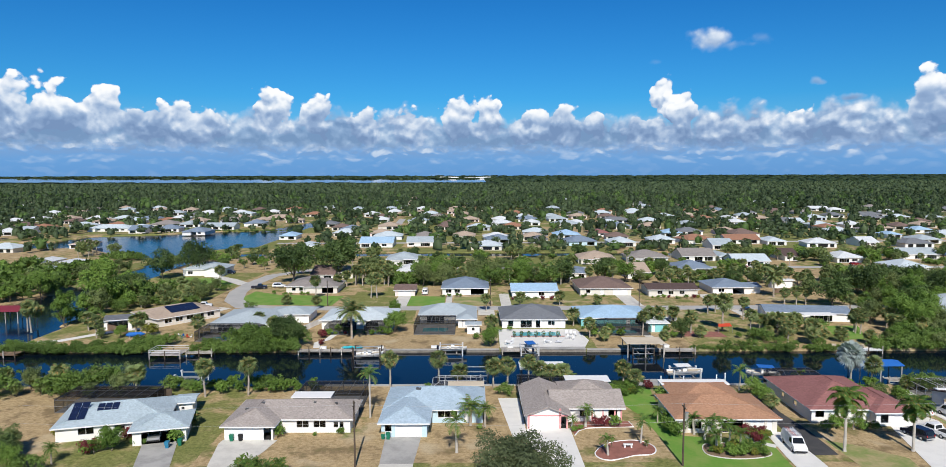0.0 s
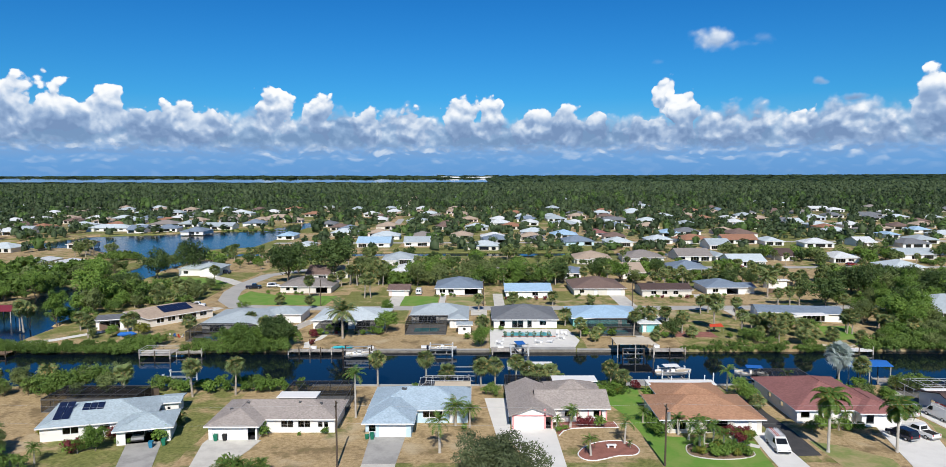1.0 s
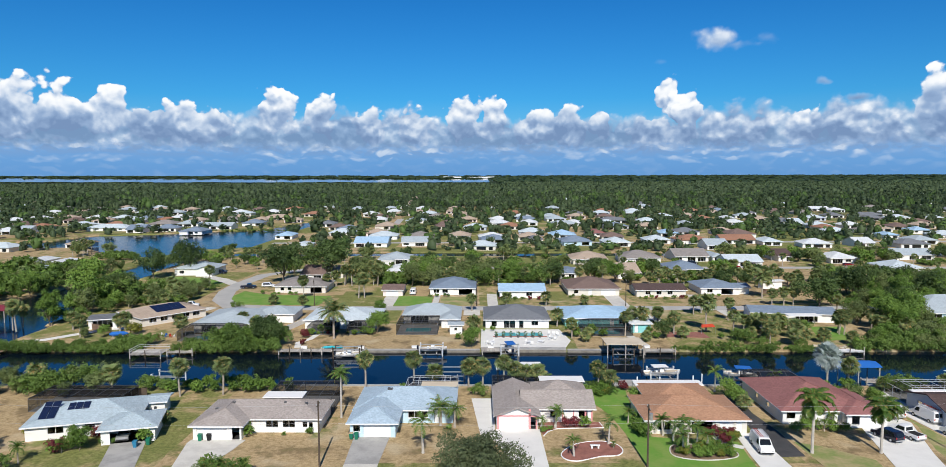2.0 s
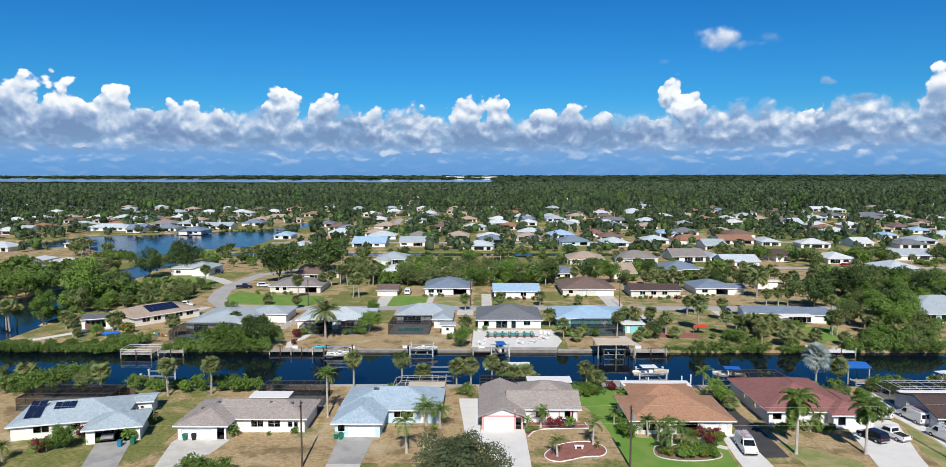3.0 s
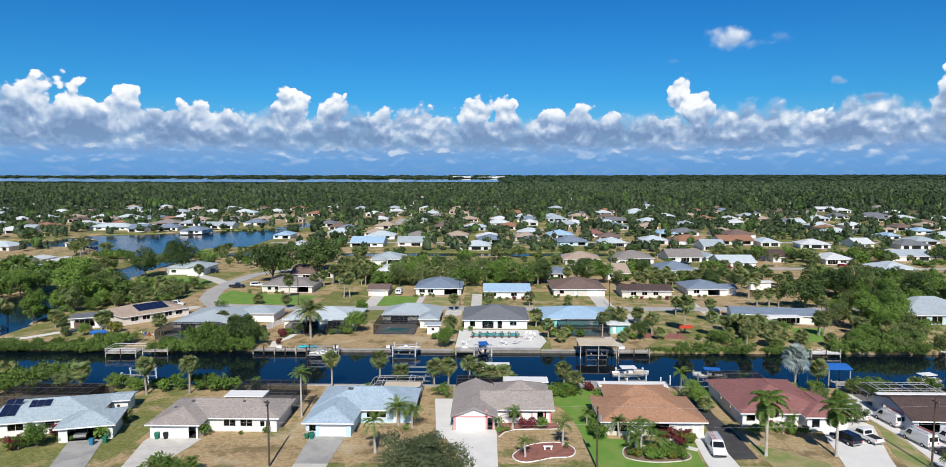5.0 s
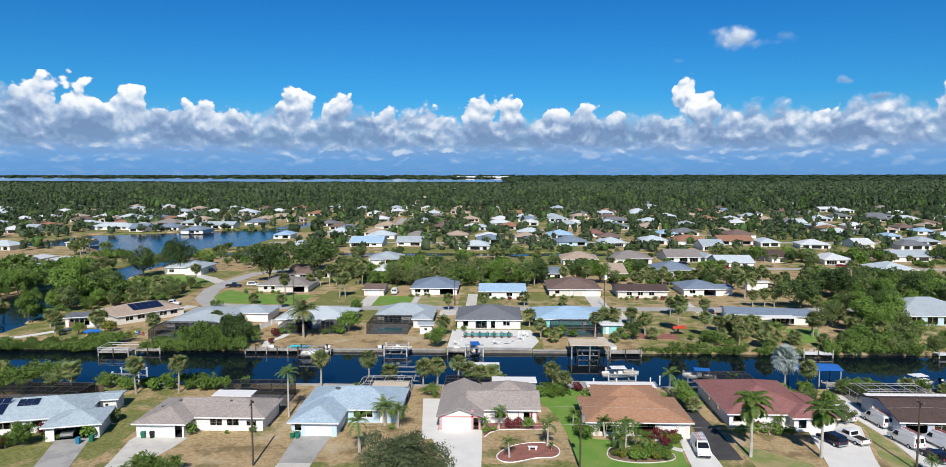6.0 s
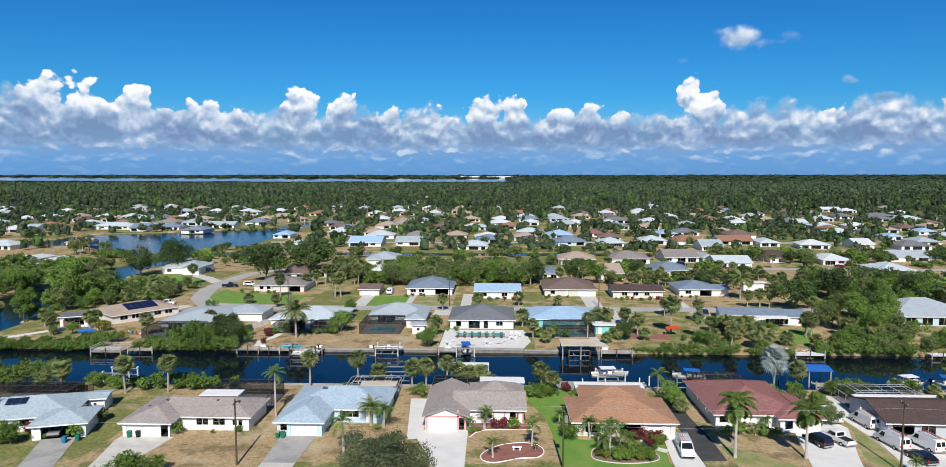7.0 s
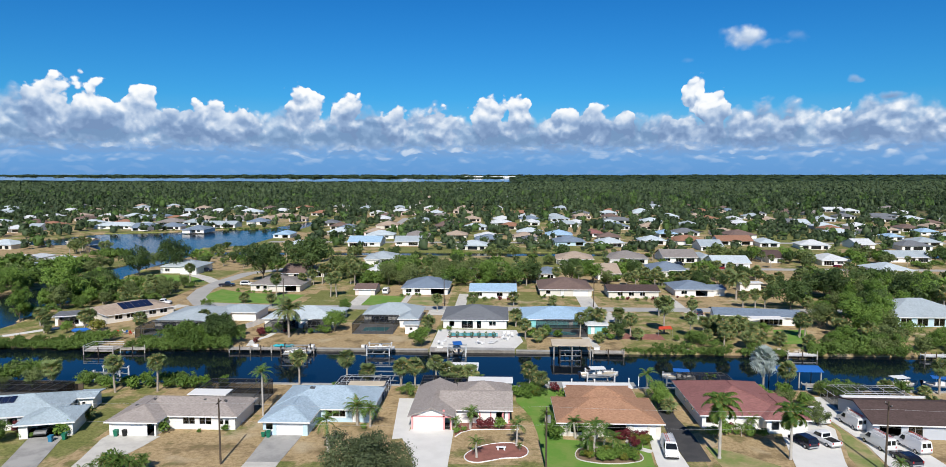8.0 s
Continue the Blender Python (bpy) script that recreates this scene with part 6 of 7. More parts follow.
part("seat", Geo().box(-0.75, -0.22, 0.42, 0.75, 0.22, 0.54), M["white"], bench)
for s in (-0.5, 0.5):
    part("leg", Geo().box(s - 0.12, -0.17, 0.0, s + 0.12, 0.17, 0.42), M["white"], bench)

# ---------------------------------------------------------------- extra parts of the houses
for x0, x1, z0, z1 in ((-8.2, -7.85, 0.05, 2.24), (-2.95, -2.6, 0.05, 3.5), (-8.2, -2.6, 2.24, 2.46), (-2.6, -1.5, 2.16, 2.4), (-1.75, -1.5, 0.05, 2.16)):
    part("trim_board", Geo().box(x0, -8.9, z0, x1, -8.83, z1), M["pink_trim"], rose, "rose-painted trim board")
for x0, x1, z0, z1 in ((3.0, 3.25, 0.05, 2.3), (6.9, 7.2, 0.05, 2.3), (4.9, 5.1, 0.05, 2.3), (8.0, 8.25, 0.05, 2.3)):
    part("trim_board", Geo().box(x0, -5.6, z0, x1, -5.535, z1), M["pink_trim"], rose, "rose-painted trim board")
for x in (-1.4, 3.4, 6.4):
    part("porch_column", Geo().box(x - 0.2, -9.75, 0.0, x + 0.2, -9.35, 2.32), M["cream_wall"], orange_house)


def on_roof(house_ob, x0, y0, x1, y1, z, slope, name, mat, lift=0.12):
    """A flat panel lying on a roof that rises along +y."""
    g = Geo()
    zz = lambda y: z + slope * (y - y0) + lift
    g.add([(x0, y0, zz(y0)), (x1, y0, zz(y0)), (x1, y1, zz(y1)), (x0, y1, zz(y1))] + [(x0, y0, zz(y0) - 0.08), (x1, y0, zz(y0) - 0.08), (x1, y1, zz(y1) - 0.08), (x0, y1, zz(y1) - 0.08)],
          [(0, 1, 2, 3), (7, 6, 5, 4), (4, 5, 1, 0), (5, 6, 2, 1), (6, 7, 3, 2), (7, 4, 0, 3)])
    return part(name, g, M[mat], house_ob)


for k in range(4):
    on_roof(long_house, -8.4 + 0.62 * (k // 2) * 2, -4.6 + 2.3 * (k % 2), -7.25 + 0.62 * (k // 2) * 2, -2.4 + 2.3 * (k % 2), 2.62 + 0.69 * (k % 2) + 0.5, 0.3, "solar_panel", "solar", 0.06)
for k in range(3):
    on_roof(long_house, -4.6 + 1.1 * k, -2.6, -3.6 + 1.1 * k, -0.8, 3.68, 0.3, "solar_panel", "solar", 0.08)
for i in range(5):
    for j in range(2):
        on_roof(solar_house, -4.4 + 1.75 * i, -5.6 + 2.3 * j, -2.75 + 1.75 * i, -3.4 + 2.3 * j, 2.57 + 0.6 + 0.575 * j, 0.25, "solar_panel", "solar", 0.1)


def lanai(label, x0, y0, x1, y1, z, mat="white"):
    t = thing("patio_roof", label, "patio roof", (x0 + x1) / 2, (y0 + y1) / 2)
    a, b = (x1 - x0) / 2, (y1 - y0) / 2
    part("roof_panel", Geo().box(-a, -b, z, a, b, z + 0.14), M[mat], t)
    part("gutter", Geo().box(-a, b, z - 0.05, a, b + 0.1, z + 0.1), M["frame_white"], t)
    for s in (-1, 0, 1):
        part("post", Geo().box(s * (a - 0.2) - 0.06, b - 0.25, 0, s * (a - 0.2) + 0.06, b - 0.13, z), M["frame_white"], t)
    return t


lanai("flat white patio roof behind the taupe-roofed house", -32.3, 118.0, -25.2, 121.4, 3.1)
lanai("flat white patio roof behind the rose-trimmed house", 17.6, 127.9, 26.2, 131.6, 2.9)
lanai("flat white patio roof behind the terracotta-roofed house", 35.6, 126.9, 48.6, 130.1, 2.5)
lanai("flat white patio roof behind the brown-roofed house", 84.6, 122.0, 99.5, 123.1, 2.95)
lanai("flat beige patio roof behind the light blue house", -4.8, 124.9, 2.0, 127.6, 3.0, "sand")
lanai("flat white patio roof of the long house", 92.5, 188.6, 101.5, 192.4, 2.75)
house("small white garden shed with a grey-blue roof", -51.6, 120.2, 12, [(-1.9, -2.6, 1.9, 2.6, "gx", 2.3, 0.12)], "ice_blue", "white_wall", [(0, "f", 0.8, 0.6, 1.0, 0.6, "window")], name="shed")
house("turquoise garden shed beside the blue-roofed house", 49.2, 182.5, 0, [(-3.0, -2.2, 3.4, 3, "hip", 2.4, 0.2)], "white_tile", "turquoise", [(0, "f", 1, 1, 0.05, 2.0, "door")], name="shed")
house("small white boat shed by the screened porch", 0.0, 180.5, 0, [(-2.2, -2, 2.2, 2.4, "gx", 2.5, 0.15)], "silver_grey", "white_wall", [(0, "f", 1.2, 0.8, 1.0, 0.8, "window")], name="shed")
house("white storage trailer among palms", 114, 252, 8, [(-4.5, -2, 4.5, 2, "gx", 2.8, 0.1)], "white_tile", "white_wall", [(0, "l", 0.4, 1.4, 0.1, 2.0, "door")], name="shed")
house("small grey shed under trees", 129, 244, 0, [(-2.6, -2, 2.6, 2, "gx", 2.5, 0.2)], "warm_grey", "grey_wall", [], name="shed")
house("dark screened porch house beside the solar roof", -99, 189, 20, [(-4, -4, 4, 4, "flat", 2.6, 0.1)], "charcoal", "white_wall", [(0, "f", 1, 5, 0.1, 2.2, "slider")], name="porch")

# ---------------------------------------------------------------- seawalls, docks, boats


def seawall(label, x0, x1, y0, y1, top=0.14):
    g = Geo().box(x0, y0, -2.6, x1, y1, top - 0.2)
    s = setting("seawall", g, M["seawall"], label, "seawall")
    k = int((x1 - x0) / 6) + 1
    for i in range(k):
        a, b = x0 + (x1 - x0) * i / k, x0 + (x1 - x0) * (i + 1) / k
        part("cap_stone", Geo().box(a + 0.01, y0 - 0.12, top - 0.2, b - 0.01, y1 + 0.12, top), M["old_concrete"], s)


seawall("weathered concrete seawall along the near bank", -30, 30, 134.6, 135.3)
seawall("pale concrete seawall walk with lift piles", 31.5, 51, 134.6, 138.2, 0.2)
seawall("weathered concrete seawall along the near bank", 51.3, 74, 134.6, 135.3)
seawall("weathered concrete seawall along the near bank", 84, 125, 134.6, 135.3)
seawall("weathered concrete seawall along the far bank", -41, 6.3, 162.75, 163.5)
seawall("weathered concrete seawall of the pool terrace", 6.6, 27.2, 162.75, 164.4, 0.3)
seawall("weathered concrete seawall along the far bank", 27.5, 53, 162.75, 163.5)


def dock(label, x0, y0, x1, y1, top=0.35, rails=False, mat="wood", turn=0.0):
    t = thing("dock", label, "dock", (x0 + x1) / 2, (y0 + y1) / 2, 0, turn)
    a, b = (x1 - x0) / 2, (y1 - y0) / 2
    n = max(3, int((x1 - x0) / 0.6))
    boards = [Geo().box(-a + 2 * a * i / n + 0.02, -b, top - 0.05, -a + 2 * a * (i + 1) / n - 0.02, b, top) for i in range(n)]
    for bd in boards:
        part("plank", bd, M[mat], t)
    for s in (-b + 0.2, b - 0.2):
        part("stringer", Geo().box(-a, s - 0.07, top - 0.3, a, s + 0.07, top - 0.055), M[mat], t)
    k = max(2, int((x1 - x0) / 2.6) + 1)
    for i in range(k):
        x = -a + 0.15 + (2 * a - 0.3) * i / (k - 1)
        for s in (-b, b):
            part("timber_post", Geo().tube([(x, s, -3), (x, s, top + (0.9 if s < 0 else 0.25))], [0.14, 0.12], 8), M["pole_wood" if (i % 2) else "wood"], t)
    if rails:
        for z in (0.55, 1.0):
            for s in (-b, b):
                part("rail", Geo().beam((-a, s, top + z), (a, s, top + z), 0.08), M["frame_white"], t)
            part("rail", Geo().beam((-a, -b, top + z), (-a, b, top + z), 0.08), M["frame_white"], t)
    return t


def boat_lift(label, x, y, w, d, high=1.9, mat="frame_white", turn=0.0):
    t = thing("boat_lift", label, "boat lift", x, y, 0, turn)
    for i in (-w / 2, w / 2):
        for j in (-d / 2, d / 2):
            part("timber_post", Geo().tube([(i, j, -3), (i, j, high)], [0.15, 0.14], 8), M[mat], t)
            part("motor_housing", Geo().box(i - 0.16, j - 0.28, high, i + 0.16, j + 0.28, high + 0.3), M[mat], t)
    for j in (-d / 2, d / 2):
        part("top_beam", Geo().beam((-w / 2 - 0.2, j, high - 0.12), (w / 2 + 0.2, j, high - 0.12), 0.16, 0.22), M["steel"], t)
    for i in (-w / 4, w / 4):
        part("bunk", Geo().beam((i, -d / 2 - 0.2, 0.15), (i, d / 2 + 0.2, 0.15), 0.2), M["wood"], t)
    for j in (-d / 2 + 0.15, d / 2 - 0.15):
        part("cradle_beam", Geo().beam((-w / 2, j, -0.05), (w / 2, j, -0.05), 0.16), M["steel"], t)
        for i in (-w / 2 + 0.2, w / 2 - 0.2):
            part("cable", Geo().beam((i, j, 0.0), (i, j, high - 0.2), 0.03), M["steel"], t)
    return t


def boat(label, x, y, turn, length=6.6, z=-0.75, top="t", trim=None):
    """A small open motor boat: hull, deck, console, outboard, and a T-top where it has one."""
    t = thing("motor_boat", label, "boat", x, y, z, turn)
    L, B = length, length * 0.36
    st = [(-0.5, 0.44, 0.62), (-0.3, 0.5, 0.62), (0.0, 0.5, 0.66), (0.22, 0.44, 0.74), (0.38, 0.27, 0.84), (0.5, 0.02, 0.95)]
    hull, deck = Geo(), Geo()
    rings = []
    for u, w, h in st:
        x_, hw, hh = u * L, w * B, h * L / 6.6
        rings.append([(x_, -hw, hh), (x_, -hw * 0.85, 0.18), (x_ * 0.97, 0, 0.0 if u < 0.4 else 0.45), (x_, hw * 0.85, 0.18), (x_, hw, hh)])
    pts = [p for r in rings for p in r]
    faces = [(i * 5 + k, i * 5 + k + 1, i * 5 + 6 + k, i * 5 + 5 + k) for i in range(5) for k in range(4)] + [(4, 3, 2, 1, 0)]
    hull.add(pts, faces)
    part("hull", hull, M["gelcoat"], t, "", True)
    inner = [(r[0][0] * 0.97, r[0][1] * 0.88, r[0][2] - (0.25 if i < 3 else 0.06)) for i, r in enumerate(rings)]
    n = len(inner)
    deck.add(inner + [(p[0], -p[1], p[2]) for p in inner], [(i, i + 1, n + i + 1, n + i) for i in range(n - 1)])
    part("deck", deck, M["sand"] if trim is None else M[trim], t)
    rail = Geo().tube([r[0] for r in rings], [0.05] * 6, 5)
    part("gunwale", rail, M["white"], t)
    part("gunwale", Geo().tube([r[4] for r in rings], [0.05] * 6, 5), M["white"], t)
    part("console", Geo().box(-0.5, -0.42, 0.35, 0.35, 0.42, 1.35), M["gelcoat"], t)
    part("windscreen", Geo().add([(0.36, -0.4, 1.2), (0.36, 0.4, 1.2), (0.12, 0.36, 1.65), (0.12, -0.36, 1.65)], [(0, 1, 2, 3)]), M["car_glass"], t)
    part("leaning_seat", Geo().box(-1.4, -0.45, 0.35, -0.9, 0.45, 1.05), M["white"], t)
    m = part("outboard_motor", Geo().box(-L / 2 - 0.6, -0.25, 0.5, -L / 2 - 0.05, 0.25, 1.25), M["car_dark"], t)
    part("lower_unit", Geo().box(-L / 2 - 0.4, -0.07, -0.35, -L / 2 - 0.2, 0.07, 0.5), M["car_dark"], m)
    if top:
        roof = part("t_top", Geo().box(-2.1, -1.05, 1.95, 1.1, 1.05, 2.05), M["white" if top == "t" else "blue_canvas"], t)
        for i in (-1.0, 0.4):
            for j in (-0.6, 0.6):
                part("strut", Geo().beam((i, j, 0.4), (i, j * 1.3, 1.96), 0.06), M["steel"], t)
    return t


dock("grey timber dock with white railings", -76.0, 157.2, -68.5, 162.0, 0.5, True)
dock("grey timber walkway dock among mangroves", -68.3, 159.5, -62.0, 161.6, 0.4)
dock("long weathered timber dock with many piles", -42.0, 160.6, -21.0, 162.6, 0.4)
dock("weathered timber dock beside the terrace", 6.8, 160.6, 11.6, 163.4, 0.35)
dock("timber dock with mooring piles", 45.4, 160.4, 53.0, 162.8, 0.35)
dock("white timber dock near rubble", 90.6, 160.2, 97.6, 162.4, 0.4, False, "white")
dock("pale timber dock before the mangroves", 122.0, 160.6, 135.0, 162.4, 0.4, False, "white")
dock("brown timber dock with a small hut", -116.5, 158.5, -108, 162.0, 0.3, False, "fence_wood")
dock("weathered timber dock on the near bank", 84.5, 136.4, 93.0, 138.6, 0.35)
boat_lift("white boat lift frame beside mangroves", -58.5, 139.2, 5.5, 3.4, 1.3)
boat_lift("grey boat lift frame by the near seawall", 0.0, 140.0, 6.0, 3.6, 2.0, "steel")
boat_lift("boat lift with white piles by the concrete seawall", -5.3, 160.8, 5.4, 3.4, 1.6)
boat_lift("dark timber boat lift under the boathouse roof", 40.2, 160.8, 5.0, 3.6, 1.4, "pole_wood")
boat_lift("boat lift with white piles beside the terrace", 13.4, 161.0, 4.2, 3.2, 1.5)
boat_lift("boat lift with white piles on the near bank", 44.5, 141.2, 5.6, 3.4, 1.4)
boat("white centre console boat with hard top on a lift", 44.4, 141.2, 4, 7.8, 0.3)
boat("white centre console boat with blue canvas top", 13.4, 161.0, 100, 5.8, 0.35, "blue")
boat("white open motor boat on a lift", -4.9, 160.9, 2, 6.6, 0.35, None)
boat("white open skiff beside the timber dock", -24.5, 158.8, 8, 6.4, -0.3, None)
boat_lift("grey boat lift frame beside the timber dock", -25.0, 158.9, 6.2, 3.0, 1.6, "pole_wood")
boat("white motor boat with blue canvas by the near bank", 60.5, 140.4, 170, 6.6, 0.25, "blue")
boat_lift("boat lift with grey piles by the near bank", 60.3, 140.4, 5.2, 3.2, 1.2, "steel")
boat("white motor boat with hard top at the near bank", 104.5, 139.0, 12, 7.6, -0.2)
boat("white motor boat at the near bank", 112.5, 138.6, -20, 6.8, -0.2, "blue")
boat("white open boat parked on dry grass", 57.2, 194.5, 80, 6.0, 0.5, None)
boat("white open boat parked beside the long house", 83.3, 186.0, 60, 6.0, 0.5, None)
for bx, by in ((57.2, 194.5), (83.3, 186.0)):
    t = thing("boat_trailer", "galvanised boat trailer on dry grass", "trailer", bx, by, 0, 80 if bx < 60 else 60)
    for s in (-0.7, 0.7):
        part("rail", Geo().beam((-2.6, s, 0.45), (2.2, s * 0.4, 0.45), 0.1), M["steel"], t)
        w = part("tyre", Geo().tube([(-1.2, s * 1.35 - 0.1, 0.3), (-1.2, s * 1.35 + 0.1, 0.3)], [0.3, 0.3], 14), M["rubber"], t)
    part("axle", Geo().beam((-1.2, -1.0, 0.3), (-1.2, 1.0, 0.3), 0.08), M["steel"], t)
    part("drawbar", Geo().beam((2.1, 0, 0.45), (3.6, 0, 0.45), 0.1), M["steel"], t)


def canopy(label, x0, y0, x1, y1, z, mat, sag=0.0):
    """A flat or gently pitched cover on piles over the water."""
    t = thing("boat_cover", label, "boat cover", (x0 + x1) / 2, (y0 + y1) / 2)
    a, b = (x1 - x0) / 2, (y1 - y0) / 2
    part("cover", Geo().add([(-a, -b, z), (a, -b, z), (a, 0, z + sag), (-a, 0, z + sag), (-a, b, z), (a, b, z)] + [(-a, -b, z - 0.15), (a, -b, z - 0.15), (a, 0, z + sag - 0.15), (-a, 0, z + sag - 0.15), (-a, b, z - 0.15), (a, b, z - 0.15)],
                            [(0, 1, 2, 3), (3, 2, 5, 4), (9, 8, 7, 6), (10, 11, 8, 9), (6, 7, 1, 0), (11, 10, 4, 5), (6, 0, 3, 9), (9, 3, 4, 10), (1, 7, 8, 2), (2, 8, 11, 5)]), M[mat], t)
    for i in (-a + 0.4, 0, a - 0.4):
        for j in (-b + 0.3, b - 0.3):
            part("timber_post", Geo().tube([(i, j, -3), (i, j, z - 0.1)], [0.14, 0.12], 8), M["wood"], t)
    return t


canopy("flat white boat cover on piles over the water", 9.6, 138.6, 19.2, 144.2, 2.3, "white")
canopy("blue canvas boat cover on piles", 79.4, 138.2, 88.8, 143.2, 2.9, "blue_canvas", 0.5)
canopy("pale flat boathouse roof on timber piles", 35.8, 157.4, 45.0, 164.0, 2.8, "sand")
canopy("maroon roofed boathouse on the inlet", -140.0, 196.0, -132.0, 204.0, 3.0, "maroon_roof", 1.0)
canopy("pale boat cover on the far lake shore", -232.0, 398.0, -220.0, 404.0, 3.0, "sand", 0.6)
for kx, ky in ((-30.6, 163.7), (-28.2, 163.8)):
    t = thing("kayak", "teal kayak lying on the dock", "kayak", kx, ky, 0.3, 12)
    part("hull", Geo().tube([(-1.6, 0, 0.16), (-0.8, 0, 0.2), (0.8, 0, 0.2), (1.6, 0, 0.18)], [0.05, 0.34, 0.34, 0.05], 10), M["teal"], t, "", True)
    part("seat", Geo().box(-0.35, -0.2, 0.45, 0.3, 0.2, 0.6), M["frame_dark"], t)
rocks = random.Random(9)
for k in range(46):
    t = Geo()
    sx, sy, sz = rocks.uniform(0.35, 0.8), rocks.uniform(0.35, 0.7), rocks.uniform(0.25, 0.5)
    pts = [(a * sx * rocks.uniform(0.7, 1.1), b * sy * rocks.uniform(0.7, 1.1), c * sz * rocks.uniform(0.7, 1.1)) for a, b, c in ((-1, -0.6, 0), (0.2, -1, 0), (1, -0.3, 0.1), (0.6, 0.9, 0), (-0.7, 0.8, 0), (-0.4, -0.4, 0.9), (0.5, -0.3, 1), (0.2, 0.5, 0.8), (0, 0, -0.6))]
    t.add(pts, [(0, 1, 6, 5), (1, 2, 6), (2, 3, 7, 6), (3, 4, 7), (4, 0, 5, 7), (5, 6, 7), (1, 0, 8), (2, 1, 8), (3, 2, 8), (4, 3, 8), (0, 4, 8)])
    ob = new("rock", t.mesh("rock", M["stone"]))
    ob.location = (rocks.uniform(88, 96) if k < 30 else rocks.uniform(68, 76), rocks.uniform(163.4, 166.5), rocks.uniform(-0.4, 0.15))
    tagged(ob, "pale rubble stone on the canal bank", "rock", "rubble stones")

# ---------------------------------------------------------------- vehicles


def vehicle(name, label, x, y, turn, kind, paint, rack=False):
    """A parked vehicle; its front points along local +x."""
    t = thing(name, label, {"van": "van", "pickup": "pickup truck", "suv": "car", "car": "car"}[kind], x, y, 0.07, turn)
    if kind == "van":
        L, W, belt = 5.7, 2.0, 1.15
        prof = [(-2.8, 0.45), (-2.82, 1.1), (-2.7, 2.05), (-2.5, 2.15), (0.9, 2.15), (1.25, 2.05), (1.95, 1.3), (2.7, 1.05), (2.85, 0.8), (2.85, 0.4)]
        glass = [((1.28, 2.0), (1.92, 1.33))]
        sides = [((0.55, 1.25), (1.65, 1.25), (1.2, 1.9), (0.55, 1.9))]
        rear = (-2.83, 1.25, -2.72, 1.9)
    elif kind == "pickup":
        L, W, belt = 5.6, 1.95, 1.05
        prof = [(-2.8, 0.5), (-2.8, 1.05), (-0.6, 1.05), (-0.5, 1.75), (-0.3, 1.82), (0.7, 1.82), (0.95, 1.75), (1.4, 1.12), (2.6, 1.0), (2.8, 0.75), (2.8, 0.45)]
        glass = [((0.98, 1.7), (1.38, 1.15))]
        sides = [((-0.45, 1.15), (1.15, 1.15), (0.8, 1.68), (-0.4, 1.68))]
        rear = (-0.6, 1.15, -0.5, 1.68)
    else:
        L, W, belt = 4.7, 1.88, 0.95
        tall = 1.72 if kind == "suv" else 1.42
        prof = [(-2.3, 0.45), (-2.35, 0.95), (-2.1 if kind == "suv" else -1.6, tall - 0.1), (-1.8 if kind == "suv" else -1.1, tall), (0.35, tall), (0.6, tall - 0.06), (1.25, 1.0), (2.15, 0.85), (2.35, 0.65), (2.35, 0.4)]
        glass = [((0.63, tall - 0.1), (1.22, 1.03))]
        sides = [((-1.9, 1.0), (1.0, 1.0), (0.5, tall - 0.12), (-1.75, tall - 0.12))]
        rear = (-2.36, 1.05, -2.16 if kind == "suv" else -1.7, tall - 0.15)

    def half(z):
        return W / 2 - max(0.0, z - belt) * 0.2

    n = len(prof)
    g = Geo()
    g.add([(x_, -half(z), z) for x_, z in prof] + [(x_, half(z), z) for x_, z in prof], [tuple(range(n - 1, -1, -1))] + [tuple(range(n, 2 * n))] + [(i, (i + 1) % n, n + (i + 1) % n, n + i) for i in range(n)])
    body = part("body", g, M[paint], t)
    if kind == "pickup":
        part("load_bed", Geo().box(-2.65, -0.78, 1.03, -0.7, 0.78, 1.06), M["rubber"], t)
    for (xa, za), (xb, zb) in glass:
        part("windscreen", Geo().add([(xb + 0.015, -half(zb) + 0.12, zb + 0.015), (xb + 0.015, half(zb) - 0.12, zb + 0.015), (xa + 0.015, half(za) - 0.1, za + 0.015), (xa + 0.015, -half(za) + 0.1, za + 0.015)], [(0, 1, 2, 3)]), M["car_glass"], t)
    for quad in sides:
        for s in (-1, 1):
            q = [(x_, s * (half(z) + 0.012), z) for x_, z in quad]
            part("side_window", Geo().add(q, [(0, 1, 2, 3) if s < 0 else (3, 2, 1, 0)]), M["car_glass"], t)
    xa, za, xb, zb = rear
    for s in ((-1, 1) if kind == "van" else (0,)):
        y0, y1 = (0.08, 0.72) if s else (-0.7, 0.7)
        if s < 0:
            y0, y1 = -0.72, -0.08
        part("rear_window", Geo().add([(xa - 0.014, y0, za), (xa - 0.014, y1, za), (xb - 0.014, y1, zb), (xb - 0.014, y0, zb)], [(3, 2, 1, 0)]), M["car_glass"], t)
    for i in (-L * 0.3, L * 0.32):
        for s in (-1, 1):
            yy = s * (W / 2 - 0.1)
            w = part("wheel", Geo().tube([(i, yy - 0.12, 0.34), (i, yy + 0.12, 0.34)], [0.35, 0.35], 16), M["rubber"], t)
            part("rim", Geo().tube([(i, yy - 0.125, 0.34), (i, yy + 0.125, 0.34)], [0.2, 0.2], 12), M["steel"], w)
